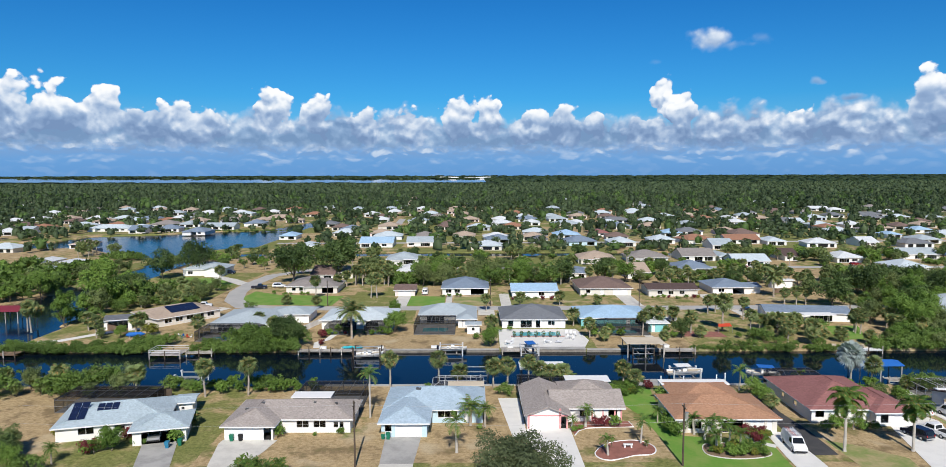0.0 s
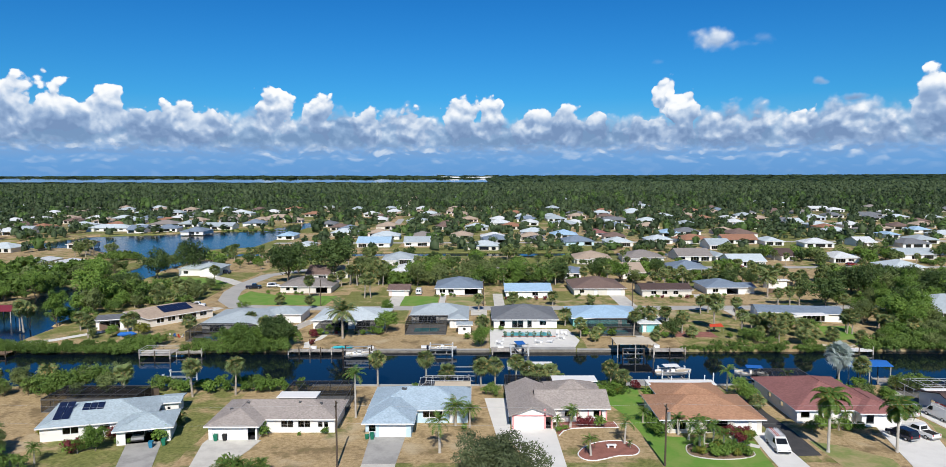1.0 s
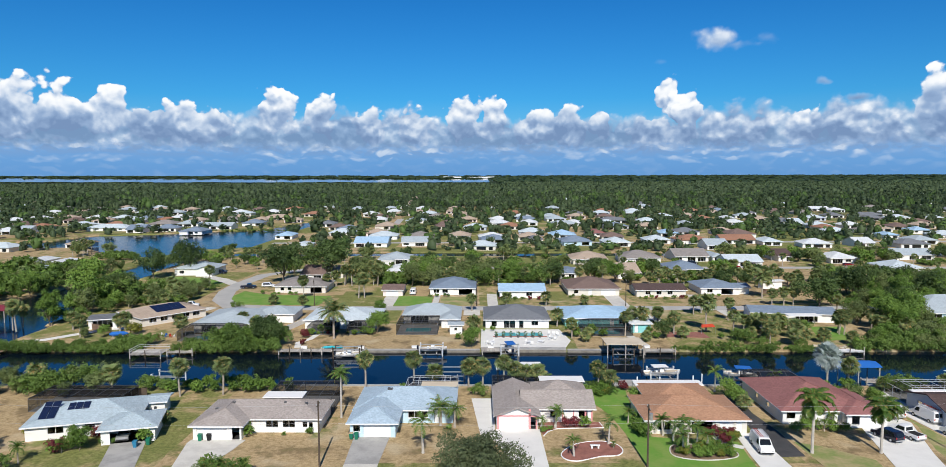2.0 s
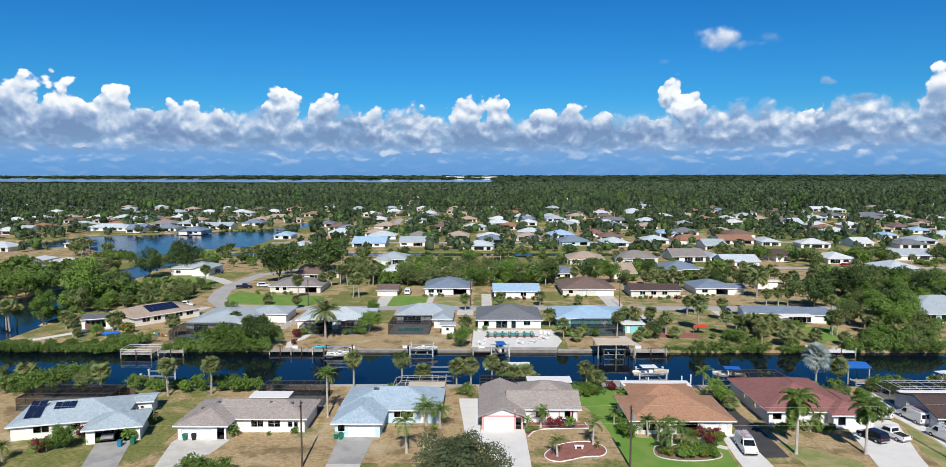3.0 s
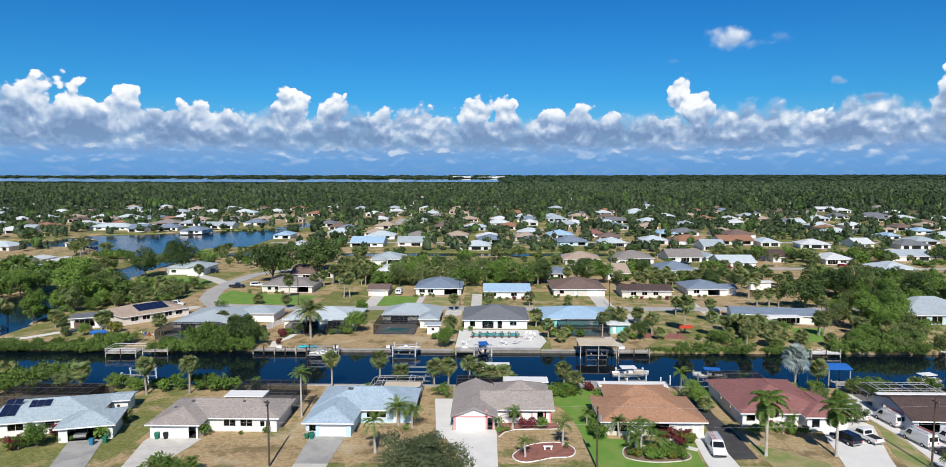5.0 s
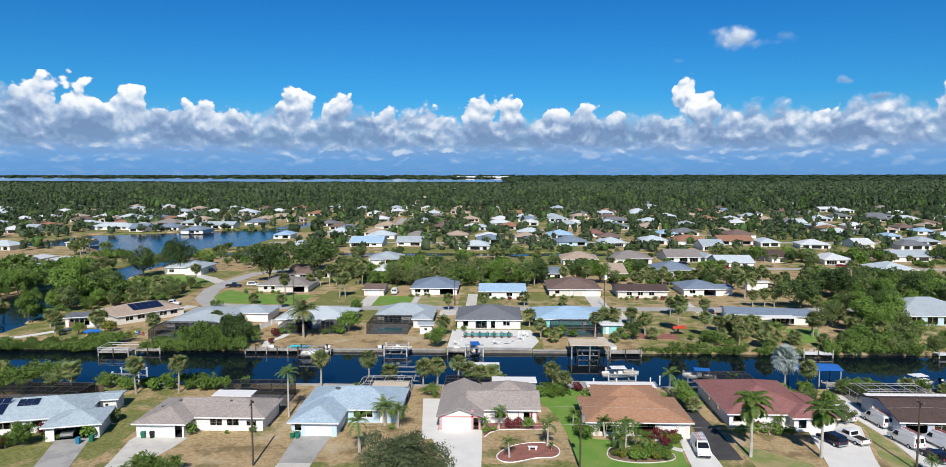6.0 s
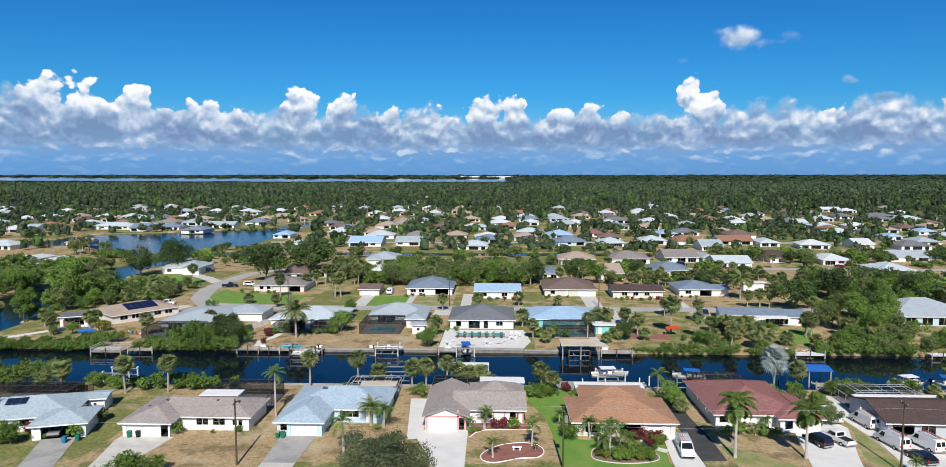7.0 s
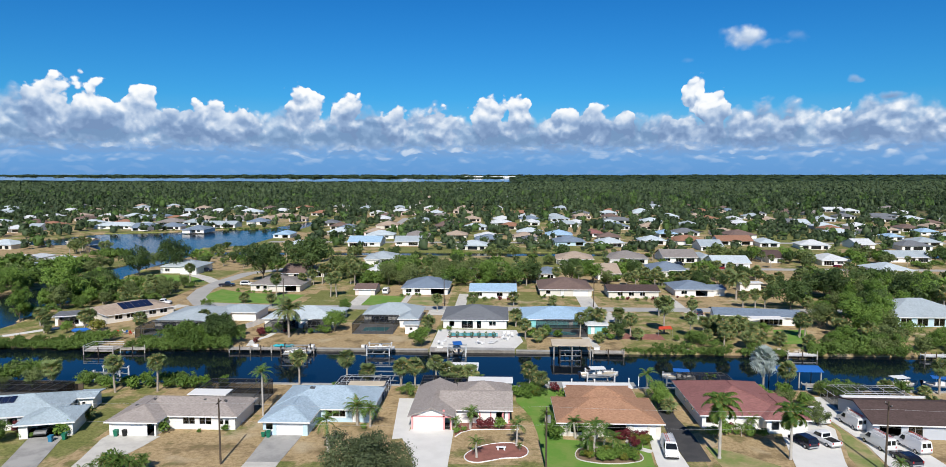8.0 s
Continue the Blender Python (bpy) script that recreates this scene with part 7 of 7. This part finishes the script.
    for s in (-1, 1):
        xf, xr = max(p[0] for p in prof), min(p[0] for p in prof)
        part("headlight", Geo().box(xf - 0.08, s * 0.72 - 0.16, 0.68, xf + 0.01, s * 0.72 + 0.16, 0.84), M["steel"], t)
        part("tail_light", Geo().box(xr - 0.02, s * 0.8 - 0.09, 0.75, xr + 0.05, s * 0.8 + 0.09, 1.05), M["red_lamp"], t)
    part("bumper", Geo().box(max(p[0] for p in prof) - 0.1, -W / 2 + 0.08, 0.32, max(p[0] for p in prof) + 0.06, W / 2 - 0.08, 0.52), M["rubber"], t)
    part("bumper", Geo().box(min(p[0] for p in prof) - 0.06, -W / 2 + 0.08, 0.34, min(p[0] for p in prof) + 0.1, W / 2 - 0.08, 0.54), M["steel"], t)
    if rack:
        r = part("ladder_rack", Geo().beam((-2.2, -0.75, 2.32), (1.0, -0.75, 2.32), 0.05), M["steel"], t)
        part("rack_rail", Geo().beam((-2.2, 0.75, 2.32), (1.0, 0.75, 2.32), 0.05), M["steel"], t)
        for i in (-2.0, -0.6, 0.8):
            part("crossbar", Geo().beam((i, -0.8, 2.28), (i, 0.8, 2.28), 0.05), M["steel"], t)
        for i in (-0.5, -0.2, 0.25, 0.55):
            part("ladder_rail", Geo().beam((-2.4, i, 2.36), (1.3, i, 2.36), 0.06), M["frame_white" if i > 0 else "red_canvas"], t)
    return t


vehicle("van", "white work van with ladders on a roof rack", 49.7, 103.2, -94, "van", "car_white", True)
vehicle("van", "white work van with roof rack in a driveway", 83.4, 116.0, 97, "van", "car_white", True)
vehicle("van", "white work van with ladders beside the brown-roofed house", 83.0, 107.2, 100, "van", "car_white", True)
vehicle("van", "white work van with ladders parked near the street", 87.8, 106.4, 100, "van", "car_white", True)
vehicle("car", "black car parked on the pale driveway", 84.0, 101.4, 100, "car", "car_dark")
vehicle("car", "dark blue car parked beside a pickup truck", 71.6, 107.4, 108, "suv", "car_dark")
vehicle("pickup_truck", "white pickup truck with open load bed", 75.2, 108.4, 108, "pickup", "car_white")
vehicle("van", "white van behind the hedge", 78.6, 118.5, 95, "van", "car_white")
vehicle("car", "silver car parked in the open carport", -51.4, 107.5, -74, "car", "car_silver")
vehicle("pickup_truck", "black pickup truck on the bend of the street", -79.5, 252.0, 12, "pickup", "car_dark")
vehicle("car", "white car parked by the green lawn", -73.0, 255.0, 5, "suv", "car_white")
vehicle("pickup_truck", "white pickup truck by the solar-roofed house", -86.5, 216.5, 10, "pickup", "car_white")
vehicle("van", "white camper van on the green lawn", -17.0, 240.0, 90, "van", "car_white")
vehicle("car", "red car on a pale driveway further back", 121, 306, 0, "suv", "car_red")
vehicle("car", "dark car near a white house", -104, 290, 0, "suv", "car_dark")
vehicle("car", "dark car parked by the street", 83.2, 206.5, 85, "suv", "car_dark")
vehicle("car", "dark car on a driveway further back", 106, 318, 0, "suv", "car_dark")
vehicle("car", "dark red car on dry grass further back", 175, 312, 10, "car", "car_red")

# ---------------------------------------------------------------- poles, wires, bins, small things


def pole(label, x, y, h, arm=True, drum=False):
    t = thing("utility_pole", label, "utility pole", x, y)
    part("shaft", Geo().tube([(0, 0, -1), (0, 0, h)], [0.16, 0.11], 9), M["pole_wood"], t)
    if arm:
        part("crossarm", Geo().box(-0.06, -0.9, h - 0.6, 0.06, 0.9, h - 0.48), M["pole_wood"], t)
        for s in (-0.8, 0, 0.8):
            part("insulator", Geo().tube([(0, s, h - 0.48), (0, s, h - 0.25)], [0.05, 0.04], 8), M["steel"], t)
    if drum:
        part("transformer", Geo().tube([(0.38, 0, h - 2.3), (0.38, 0, h - 1.3)], [0.26, 0.26], 12), M["steel"], t)
        part("bracket", Geo().box(0.05, -0.06, h - 1.9, 0.2, 0.06, h - 1.7), M["steel"], t)
    return t


pole("dark timber utility pole beside a driveway", -17.3, 96.5, 9.9)
pole("dark timber utility pole with a transformer on the lawn", 30.5, 96.7, 9.3, True, True)
pole("dark timber utility pole beside the vans", 78.9, 97.6, 10.5, True)
pole("dark timber utility pole by the far street", 53.3, 217.6, 8.8)
pole("timber utility pole by the far street", -47, 218.4, 8.6)
pole("timber utility pole by the far street", 5.5, 218.0, 8.8)
for z, yy in ((6.6, 0.0), (9.3, 0.0)):
    spans = [(-66.0, 96.6), (-17.3, 96.5), (30.5, 96.7), (78.9, 97.6), (127, 97.6)]
    for (xa, ya), (xb, yb) in zip(spans, spans[1:]):
        pts = [(xa + (xb - xa) * k / 10, ya + (yb - ya) * k / 10 + 0.13, z - 0.5 * (1 - (k / 5 - 1) ** 2)) for k in range(11)]
        g = Geo().tube(pts, [0.011] * 11, 4)
        tagged(new("wire", g.mesh("wire", M["steel"])), "thin overhead wire between timber poles", "wire", "overhead wires")


def wheelie_bin(x, y, mat, lid, label):
    t = thing("wheelie_bin", label, "bin", x, y, 0.02, 5)
    part("body", Geo().add([(-0.24, -0.26, 0.05), (0.24, -0.26, 0.05), (0.24, 0.24, 0.05), (-0.24, 0.24, 0.05), (-0.32, -0.36, 1.0), (0.32, -0.36, 1.0), (0.32, 0.34, 1.0), (-0.32, 0.34, 1.0)],
                           [(3, 2, 1, 0), (4, 5, 6, 7), (0, 1, 5, 4), (1, 2, 6, 5), (2, 3, 7, 6), (3, 0, 4, 7)]), M[mat], t)
    part("lid", Geo().box(-0.34, -0.4, 1.0, 0.34, 0.38, 1.08), M[lid], t)
    for s in (-0.25, 0.25):
        part("wheel", Geo().tube([(s - 0.04, 0.26, 0.12), (s + 0.04, 0.26, 0.12)], [0.12, 0.12], 10), M["rubber"], t)


wheelie_bin(-38.7, 106.3, "green_bin", "green_bin", "green wheeled bin by the garage door")
wheelie_bin(-37.3, 106.4, "rubber", "rubber", "black wheeled bin by the garage door")
wheelie_bin(-14.6, 107.0, "green_bin", "tan_lid", "green wheeled bin with a tan lid")
wheelie_bin(-13.75, 106.9, "green_bin", "green_bin", "green wheeled bin beside a driveway")
wheelie_bin(-47.8, 103.6, "blue_bin", "blue_bin", "blue wheeled bin beside the carport")
wheelie_bin(-46.2, 104.6, "green_bin", "green_bin", "green wheeled bin beside the carport")
parasol = thing("shade_sail", "orange-red shade sail over dry lawn", "shade sail", 67.0, 180.0)
parasol.scale = (0.55, 0.6, 0.8)
part("sail", Geo().add([(-3.4, -1.2, 2.2), (3.2, -1.6, 2.4), (3.0, 1.6, 3.0), (-2.6, 1.8, 2.7), (0, 0, 2.35)], [(0, 1, 4), (1, 2, 4), (2, 3, 4), (3, 0, 4)]), M["red_canvas"], parasol)
for q in ((-3.4, -1.2, 2.2), (3.2, -1.6, 2.4), (3.0, 1.6, 3.0), (-2.6, 1.8, 2.7)):
    part("pole", Geo().tube([(q[0], q[1], 0), q], [0.05, 0.05], 6), M["steel"], parasol)


def fence(label, x0, y0, x1, y1, h, mat, step=2.4):
    t = thing("fence", label, "fence", x0, y0)
    d = Vector((x1 - x0, y1 - y0, 0))
    n = max(1, int(d.length / step))
    for k in range(n + 1):
        p = d * k / n
        part("post", Geo().box(p.x - 0.06, p.y - 0.06, 0, p.x + 0.06, p.y + 0.06, h + 0.08), M[mat], t)
    for k in range(n):
        a, b = d * k / n, d * (k + 1) / n
        part("panel", Geo().beam((a.x, a.y, h / 2), (b.x, b.y, h / 2), 0.04, h - 0.1), M[mat], t)


fence("dark timber privacy fence beside the pool", -100, 184.5, -92, 179.5, 1.8, "fence_wood")
fence("white vinyl fence beside a white house", -46.5, 181, -42.5, 196, 1.6, "white")
fence("reddish timber privacy fence on dry lawn", 106, 240, 112, 240, 1.8, "fence_wood")
fence("white vinyl fence beside the green lawn", 33.6, 113.5, 33.6, 117.5, 1.6, "white")
fence("dark timber fence behind the long house", -78, 128.5, -58, 128.5, 1.6, "pole_wood")

# the wide oak at the street edge, and garden plants
street_oak = broadleaf("oak_tree", "wide grey-green oak at the street edge", "tree", "street_oak", 201, 8.1, 13.0, 20000, 0.28, 40, True, 0.8)
street_oak.matrix_basis = pose(6.6, 88.0, 0, 0, 0, 20)
plant_all("bright", ((-55.9, 102.4, 4.2), (-66.8, 94.6, 4), (-35.7, 179.4, 2.6), (35.7, 177.2, 3), (-92.1, 175.9, 3.5), (51.3, 179.1, 2.2), (-20.7, 275.3, 6), (22.9, 269.9, 6), (119.3, 179.7, 8.5), (117.1, 182.9, 9), (129.3, 194.2, 9.5), (108.4, 170, 5.5), (104.1, 166.9, 4.5),))
plant_all("mangrove", ((-64, 93.6, 3), (6.2, 128.8, 2.3), (-70.5, 214, 2.4), (72.8, 172.9, 3), (73.3, 170.3, 3.2), (109.9, 165.6, 4.5), (112.8, 165.6, 4.5), (117.2, 167.4, 4.5),))
plant_all("olive", ((-71.1, 101.6, 4.5), (-96.5, 174.7, 3), (-15.1, 263.1, 6), (16, 274.7, 6.5), (-32.7, 263.3, 5.5), (64.1, 261.8, 5.5), (124, 179.9, 7.5), (111.6, 189.7, 7),))
plant_all("pygmy", ((-30.8, 91.4, 2.4), (-28.5, 91.9, 2.6), (-26.7, 92.7, 2.3), (-34.1, 89.7, 2.3), (26.9, 103.3, 1.2), (34.1, 114.1, 2.6), (65.7, 113.3, 2.5), (68.9, 116.2, 2.2),))
plant_all("queen", ((36, 108.7, 3.5), (37, 106.6, 3.2),))
plant_all("red_shrub", ((-55.7, 107.2, 2), (20.8, 112.3, 1.7), (22.1, 112.3, 1.7), (44.6, 108.1, 1.9), (43.2, 108.1, 1.5), (62.1, 113.4, 1.2), (34.6, 132.2, 1.8), (-39, 175.4, 2.2), (-37.9, 167.8, 1.5),))
plant_all("sabal", ((-48, 113.6, 2.6), (33.2, 170.8, 3.2), (-47.8, 256.5, 6.5), (-49.9, 249.8, 6), (79.2, 261.5, 6), (83.8, 261.5, 5.5), (-5.6, 255.8, 6.5), (101.3, 178.9, 7),))
plant_all("shrub", ((-53.6, 104.8, 1), (-52.1, 105.2, 0.9), (-66.5, 107.6, 0.9), (-65.2, 107.3, 0.9), (-64, 107.3, 0.8), (-47.1, 105.9, 2.6), (-31.6, 108.1, 2.2), (-25.8, 108.3, 0.7), (-21.8, 109.1, 1.1), (-20.8, 91.2, 1.2), (-17.4, 92.3, 1), (-5.2, 115, 1.2), (-6.6, 115.6, 1), (1, 111, 1), (23.6, 112, 2), (16.6, 109.9, 1), (17.8, 110.9, 0.9), (33.6, 110, 2.3), (32.2, 110.8, 2), (43.7, 104.6, 0.9), (45.4, 104.1, 0.9), (39.1, 101.4, 1.2), (40.1, 100.9, 1.3), (41.3, 100.9, 1.4), (37.6, 100.9, 1), (36.2, 101.4, 1), (35.3, 126.1, 2.2), (61.2, 113.9, 1.6), (27.5, 128.6, 1.8), (29.2, 127.9, 1.6),))
plant_all("shrub", ((38.3, 133.5, 1.3), (-38.2, 178, 1.9), (-33.9, 180.7, 1.8), (-24.8, 179.2, 2.3), (-22.8, 178.5, 2), (-26.9, 177.9, 1.6), (0.8, 173.6, 1.6), (31.5, 175.9, 2.2), (38.8, 176.5, 2.2), (45.9, 239.5, 1.3), (48.5, 239.4, 1), (51.6, 238.2, 1.2), (70.4, 235.5, 1.6), (76.2, 235.4, 1.6), (-60.8, 239.8, 1.2), (-66.5, 237.5, 1), (-70.4, 240, 1.4), (68.7, 174.2, 1.5), (52, 174.4, 1.8),))
plant_all("yellow_shrub", ((-68.4, 108.9, 1.3), (45.2, 106.1, 1.7), (46.7, 106.6, 1.7), (42.2, 100.2, 1.3), (30.8, 129.7, 1.5), (-85.8, 179.2, 3.4),))

# bright low town beyond the bay
for k in range(7):
    g = Geo().box(-22 - rocks.uniform(0, 14), -10, 0, 22 + rocks.uniform(0, 16), 10, 5 + rocks.uniform(0, 8))
    ob = new("building", g.mesh("building", M["white"]))
    ob.location = (-170 + 42 * k + rocks.uniform(-10, 10), 4150 + rocks.uniform(-60, 60), rise(0, 4150))
    tagged(ob, "distant white building near the horizon", "building", "distant town")

strip("driveway", "pale concrete driveway near the lake", "driveway", [(-88, 262), (-98, 274), (-106, 281)], 5.0, "concrete", 0.04)
plate("lawn", "green lawn near the lake", "lawn", [(-122, 268), (-104, 262), (-92, 262), (-104, 277), (-120, 281)], "green_lawn", 0.0, 0.02)

# low planting along the fronts of the houses across the street and on the far bank
bed = random.Random(21)
for x0, x1, yf in ((-66, -56, 239.6), (-10.5, -2.5, 234.9), (13.5, 28.5, 228.6), (37.5, 47, 233.6), (61, 77, 230.8), (84, 90, 235.0), (-41, -22.5, 179.6), (7.5, 12, 183.6), (30, 33, 184.8), (86, 97, 191.4)):
    x = x0
    while x < x1:
        plant(bed.choice(("shrub", "shrub", "shrub", "red_shrub", "yellow_shrub", "mangrove")), x, yf - bed.uniform(0.2, 1.4), bed.uniform(0.7, 1.5))
        x += bed.uniform(1.2, 3.4)
for k in range(7):
    pot = thing("planter", "dark potted plant beside the pool", "planter", 10.6 + 1.9 * k, 175.4, 0.05)
    part("pot", Geo().tube([(0, 0, 0), (0, 0, 0.5)], [0.28, 0.38], 10), M["frame_dark"], pot)
    leafy = Geo()
    for q in range(70):
        v = rng_dir(bed)
        leaf_quad(leafy, Vector((0, 0, 1.0)) + Vector((v.x * 0.45, v.y * 0.45, v.z * 0.6)), rng_dir(bed), 0.3, bed)
    part("foliage", leafy, LEAF["oak"], pot)
setting("terrace_edge", Geo().box(9.8, 175.9, 0.04, 23.8, 176.3, 0.2), M["mulch"], "red-brown brick edge along the pool", "edging")


def lounger(x, y, turn, mat):
    t = thing("sun_lounger", "white sun lounger on the terrace", "lounger", x, y, 0.05, turn, "sun loungers")
    part("seat", Geo().box(-0.95, -0.32, 0.3, 0.45, 0.32, 0.38), M[mat], t)
    part("backrest", Geo().add([(0.45, -0.32, 0.34), (0.45, 0.32, 0.34), (1.0, 0.32, 0.85), (1.0, -0.32, 0.85), (0.45, -0.32, 0.28), (0.45, 0.32, 0.28), (1.04, 0.32, 0.8), (1.04, -0.32, 0.8)],
                               [(0, 1, 2, 3), (7, 6, 5, 4), (4, 5, 1, 0), (6, 7, 3, 2), (5, 6, 2, 1), (7, 4, 0, 3)]), M[mat], t)
    for i in (-0.8, 0.4):
        for j in (-0.26, 0.26):
            part("leg", Geo().box(i - 0.03, j - 0.03, 0, i + 0.03, j + 0.03, 0.3), M["frame_white"], t)


for x, y, a in ((24.6, 178.5, 80), (25.8, 178.2, 85), (26.8, 177.4, 95), (21.5, 169.2, 10), (22.0, 170.8, 0), (9.2, 170.2, 30)):
    lounger(x, y, a, "white")
for x, y in ((18.6, 168.6), (8.8, 167.6), (25.0, 173.4)):
    tb = thing("patio_table", "round white patio table with chairs", "table", x, y, 0.05)
    part("tabletop", Geo().tube([(0, 0, 0.7), (0, 0, 0.75)], [0.6, 0.6], 16), M["white"], tb)
    part("pedestal", Geo().tube([(0, 0, 0), (0, 0, 0.7)], [0.08, 0.06], 8), M["white"], tb)
    for a in range(4):
        ch = thing("patio_chair", "white plastic patio chair", "chair", x + math.cos(a * 1.57 + 0.5), y + math.sin(a * 1.57 + 0.5), 0.05, math.degrees(a * 1.57 + 0.5), "patio chairs")
        part("seat", Geo().box(-0.25, -0.25, 0.4, 0.25, 0.25, 0.45), M["white"], ch)
        part("backrest", Geo().box(0.2, -0.25, 0.45, 0.25, 0.25, 0.9), M["white"], ch)
        for i in (-0.2, 0.2):
            for j in (-0.2, 0.2):
                part("leg", Geo().box(i - 0.02, j - 0.02, 0, i + 0.02, j + 0.02, 0.4), M["white"], ch)

# front garden of the terracotta-roofed house
strip("pavement", "pale curving path to the porch", "path", [(45.3, 110.0), (44.4, 107.4), (44.9, 105.2), (47.2, 103.6)], 1.3, "white_concrete", 0.05)
ISLAND = [(35.4, 100.6), (38.5, 99.0), (42.6, 99.2), (45.2, 100.6), (44.8, 103.4), (41.6, 104.4), (38.6, 105.0), (36.0, 104.2)]
ISLAND = smooth_ring(ISLAND)
plate("mulch_bed", "brown mulch bed with shrubs on the green lawn", "mulch bed", ISLAND, "fence_wood", 0.0, 0.05)
g = Geo().tube([(x, y, 0.05) for x, y in ISLAND + ISLAND[:2]], [0.1] * (len(ISLAND) + 2), 6)
tagged(new("bed_edging", g.mesh("bed_edging", M["concrete"])), "grey stone edging round the shrub bed", "edging")
for k in range(34):
    a, q = bed.uniform(36.3, 44.4), bed.uniform(99.8, 103.6)
    plant(bed.choice(("shrub", "shrub", "yellow_shrub", "pygmy", "shrub", "shrub")), a, q, bed.uniform(0.7, 1.7))
for k in range(10):
    plant(bed.choice(("red_shrub", "yellow_shrub", "shrub", "pygmy")), bed.uniform(44.9, 47.4), bed.uniform(105.2, 108.6), bed.uniform(0.8, 1.7))
plant_all("queen", ((38.2, 103.0, 4.6), (39.8, 103.6, 4.2), (37.2, 101.8, 3.6), (41.0, 102.4, 3.4)))
for k in range(16):
    plant(bed.choice(("shrub", "pygmy", "shrub", "pygmy", "shrub")), bed.uniform(57.8, 66.4), 111.8 - bed.uniform(0.2, 1.8), bed.uniform(0.9, 2.1))
for k in range(14):
    plant(bed.choice(("sabal", "pygmy", "shrub")), bed.uniform(-35, -26), bed.uniform(91.5, 94.5), bed.uniform(1.8, 2.8))
for k in range(8):
    plant(bed.choice(("shrub", "pygmy", "red_shrub", "mangrove")), bed.uniform(-60.5, -54.5), bed.uniform(101.0, 104.6), bed.uniform(0.9, 2.4))
for k in range(9):
    plant(bed.choice(("olive", "bright", "oak")), bed.uniform(-76, -66), bed.uniform(92, 103), bed.uniform(2.5, 5.0))
for k in range(6):
    plant("shrub", bed.uniform(31.5, 33.2), bed.uniform(108, 117), bed.uniform(1.2, 2.4))

# things on the canal lawns
tarp = thing("covered_boat", "boat under a blue tarpaulin on the lawn", "boat", -88.5, 176.5, 0.0, 14)
part("tarpaulin", Geo().tube([(-2.3, 0, 0.75), (-1.5, 0, 0.8), (1.2, 0, 0.85), (2.4, 0, 0.8)], [0.2, 0.6, 0.6, 0.1], 10), M["blue_canvas"], tarp, "blue tarpaulin cover", True)
for i in (-1.3, 1.0):
    part("stand", Geo().box(i - 0.12, -0.6, 0.0, i + 0.12, 0.6, 0.4), M["wood"], tarp)
for k, (mat, words) in enumerate((("red_canvas", "red"), ("white", "white"), ("blue_canvas", "blue"), ("red_canvas", "red"), ("white", "white"))):
    ch = thing("garden_chair", words + " plastic garden chair on the canal lawn", "chair", -78.5 + 1.3 * k + bed.uniform(-0.3, 0.3), 176.6 + bed.uniform(-1.2, 1.2), 0, bed.uniform(0, 360), "garden chairs")
    part("seat", Geo().box(-0.3, -0.3, 0.38, 0.3, 0.3, 0.44), M[mat], ch)
    part("backrest", Geo().box(0.24, -0.3, 0.44, 0.3, 0.3, 1.0), M[mat], ch)
    for i in (-0.24, 0.24):
        for j in (-0.24, 0.24):
            part("leg", Geo().box(i - 0.03, j - 0.03, 0, i + 0.03, j + 0.03, 0.38), M[mat], ch)
for x, y in ((-36.5, 163.9), (-22.6, 163.9), (-9.6, 164.2), (9.0, 163.9), (47.0, 164.2)):
    bx = thing("dock_box", "white storage box on the seawall", "dock box", x, y, 0.14)
    part("body", Geo().box(-0.7, -0.3, 0, 0.7, 0.3, 0.5), M["white"], bx)
    part("lid", Geo().box(-0.74, -0.34, 0.5, 0.74, 0.34, 0.58), M["gelcoat"], bx)
for x, y in ((33.5, 136.6), (38.2, 136.6), (42.8, 136.6), (49.8, 137.4), (52.0, 138.6)):
    mp = thing("mooring_post", "white-capped mooring post by the seawall", "mooring post", x, y)
    part("shaft", Geo().tube([(0, 0, -2.5), (0, 0, 1.2)], [0.13, 0.12], 8), M["white"], mp)
    part("cap", Geo().tube([(0, 0, 1.2), (0, 0, 1.42)], [0.16, 0.02], 8), M["white"], mp)

# the patterns that were copied are no longer needed
for ob in FAR_KINDS + PROTOTYPES:
    for o in (*ob.children_recursive, ob):
        bpy.data.objects.remove(o)
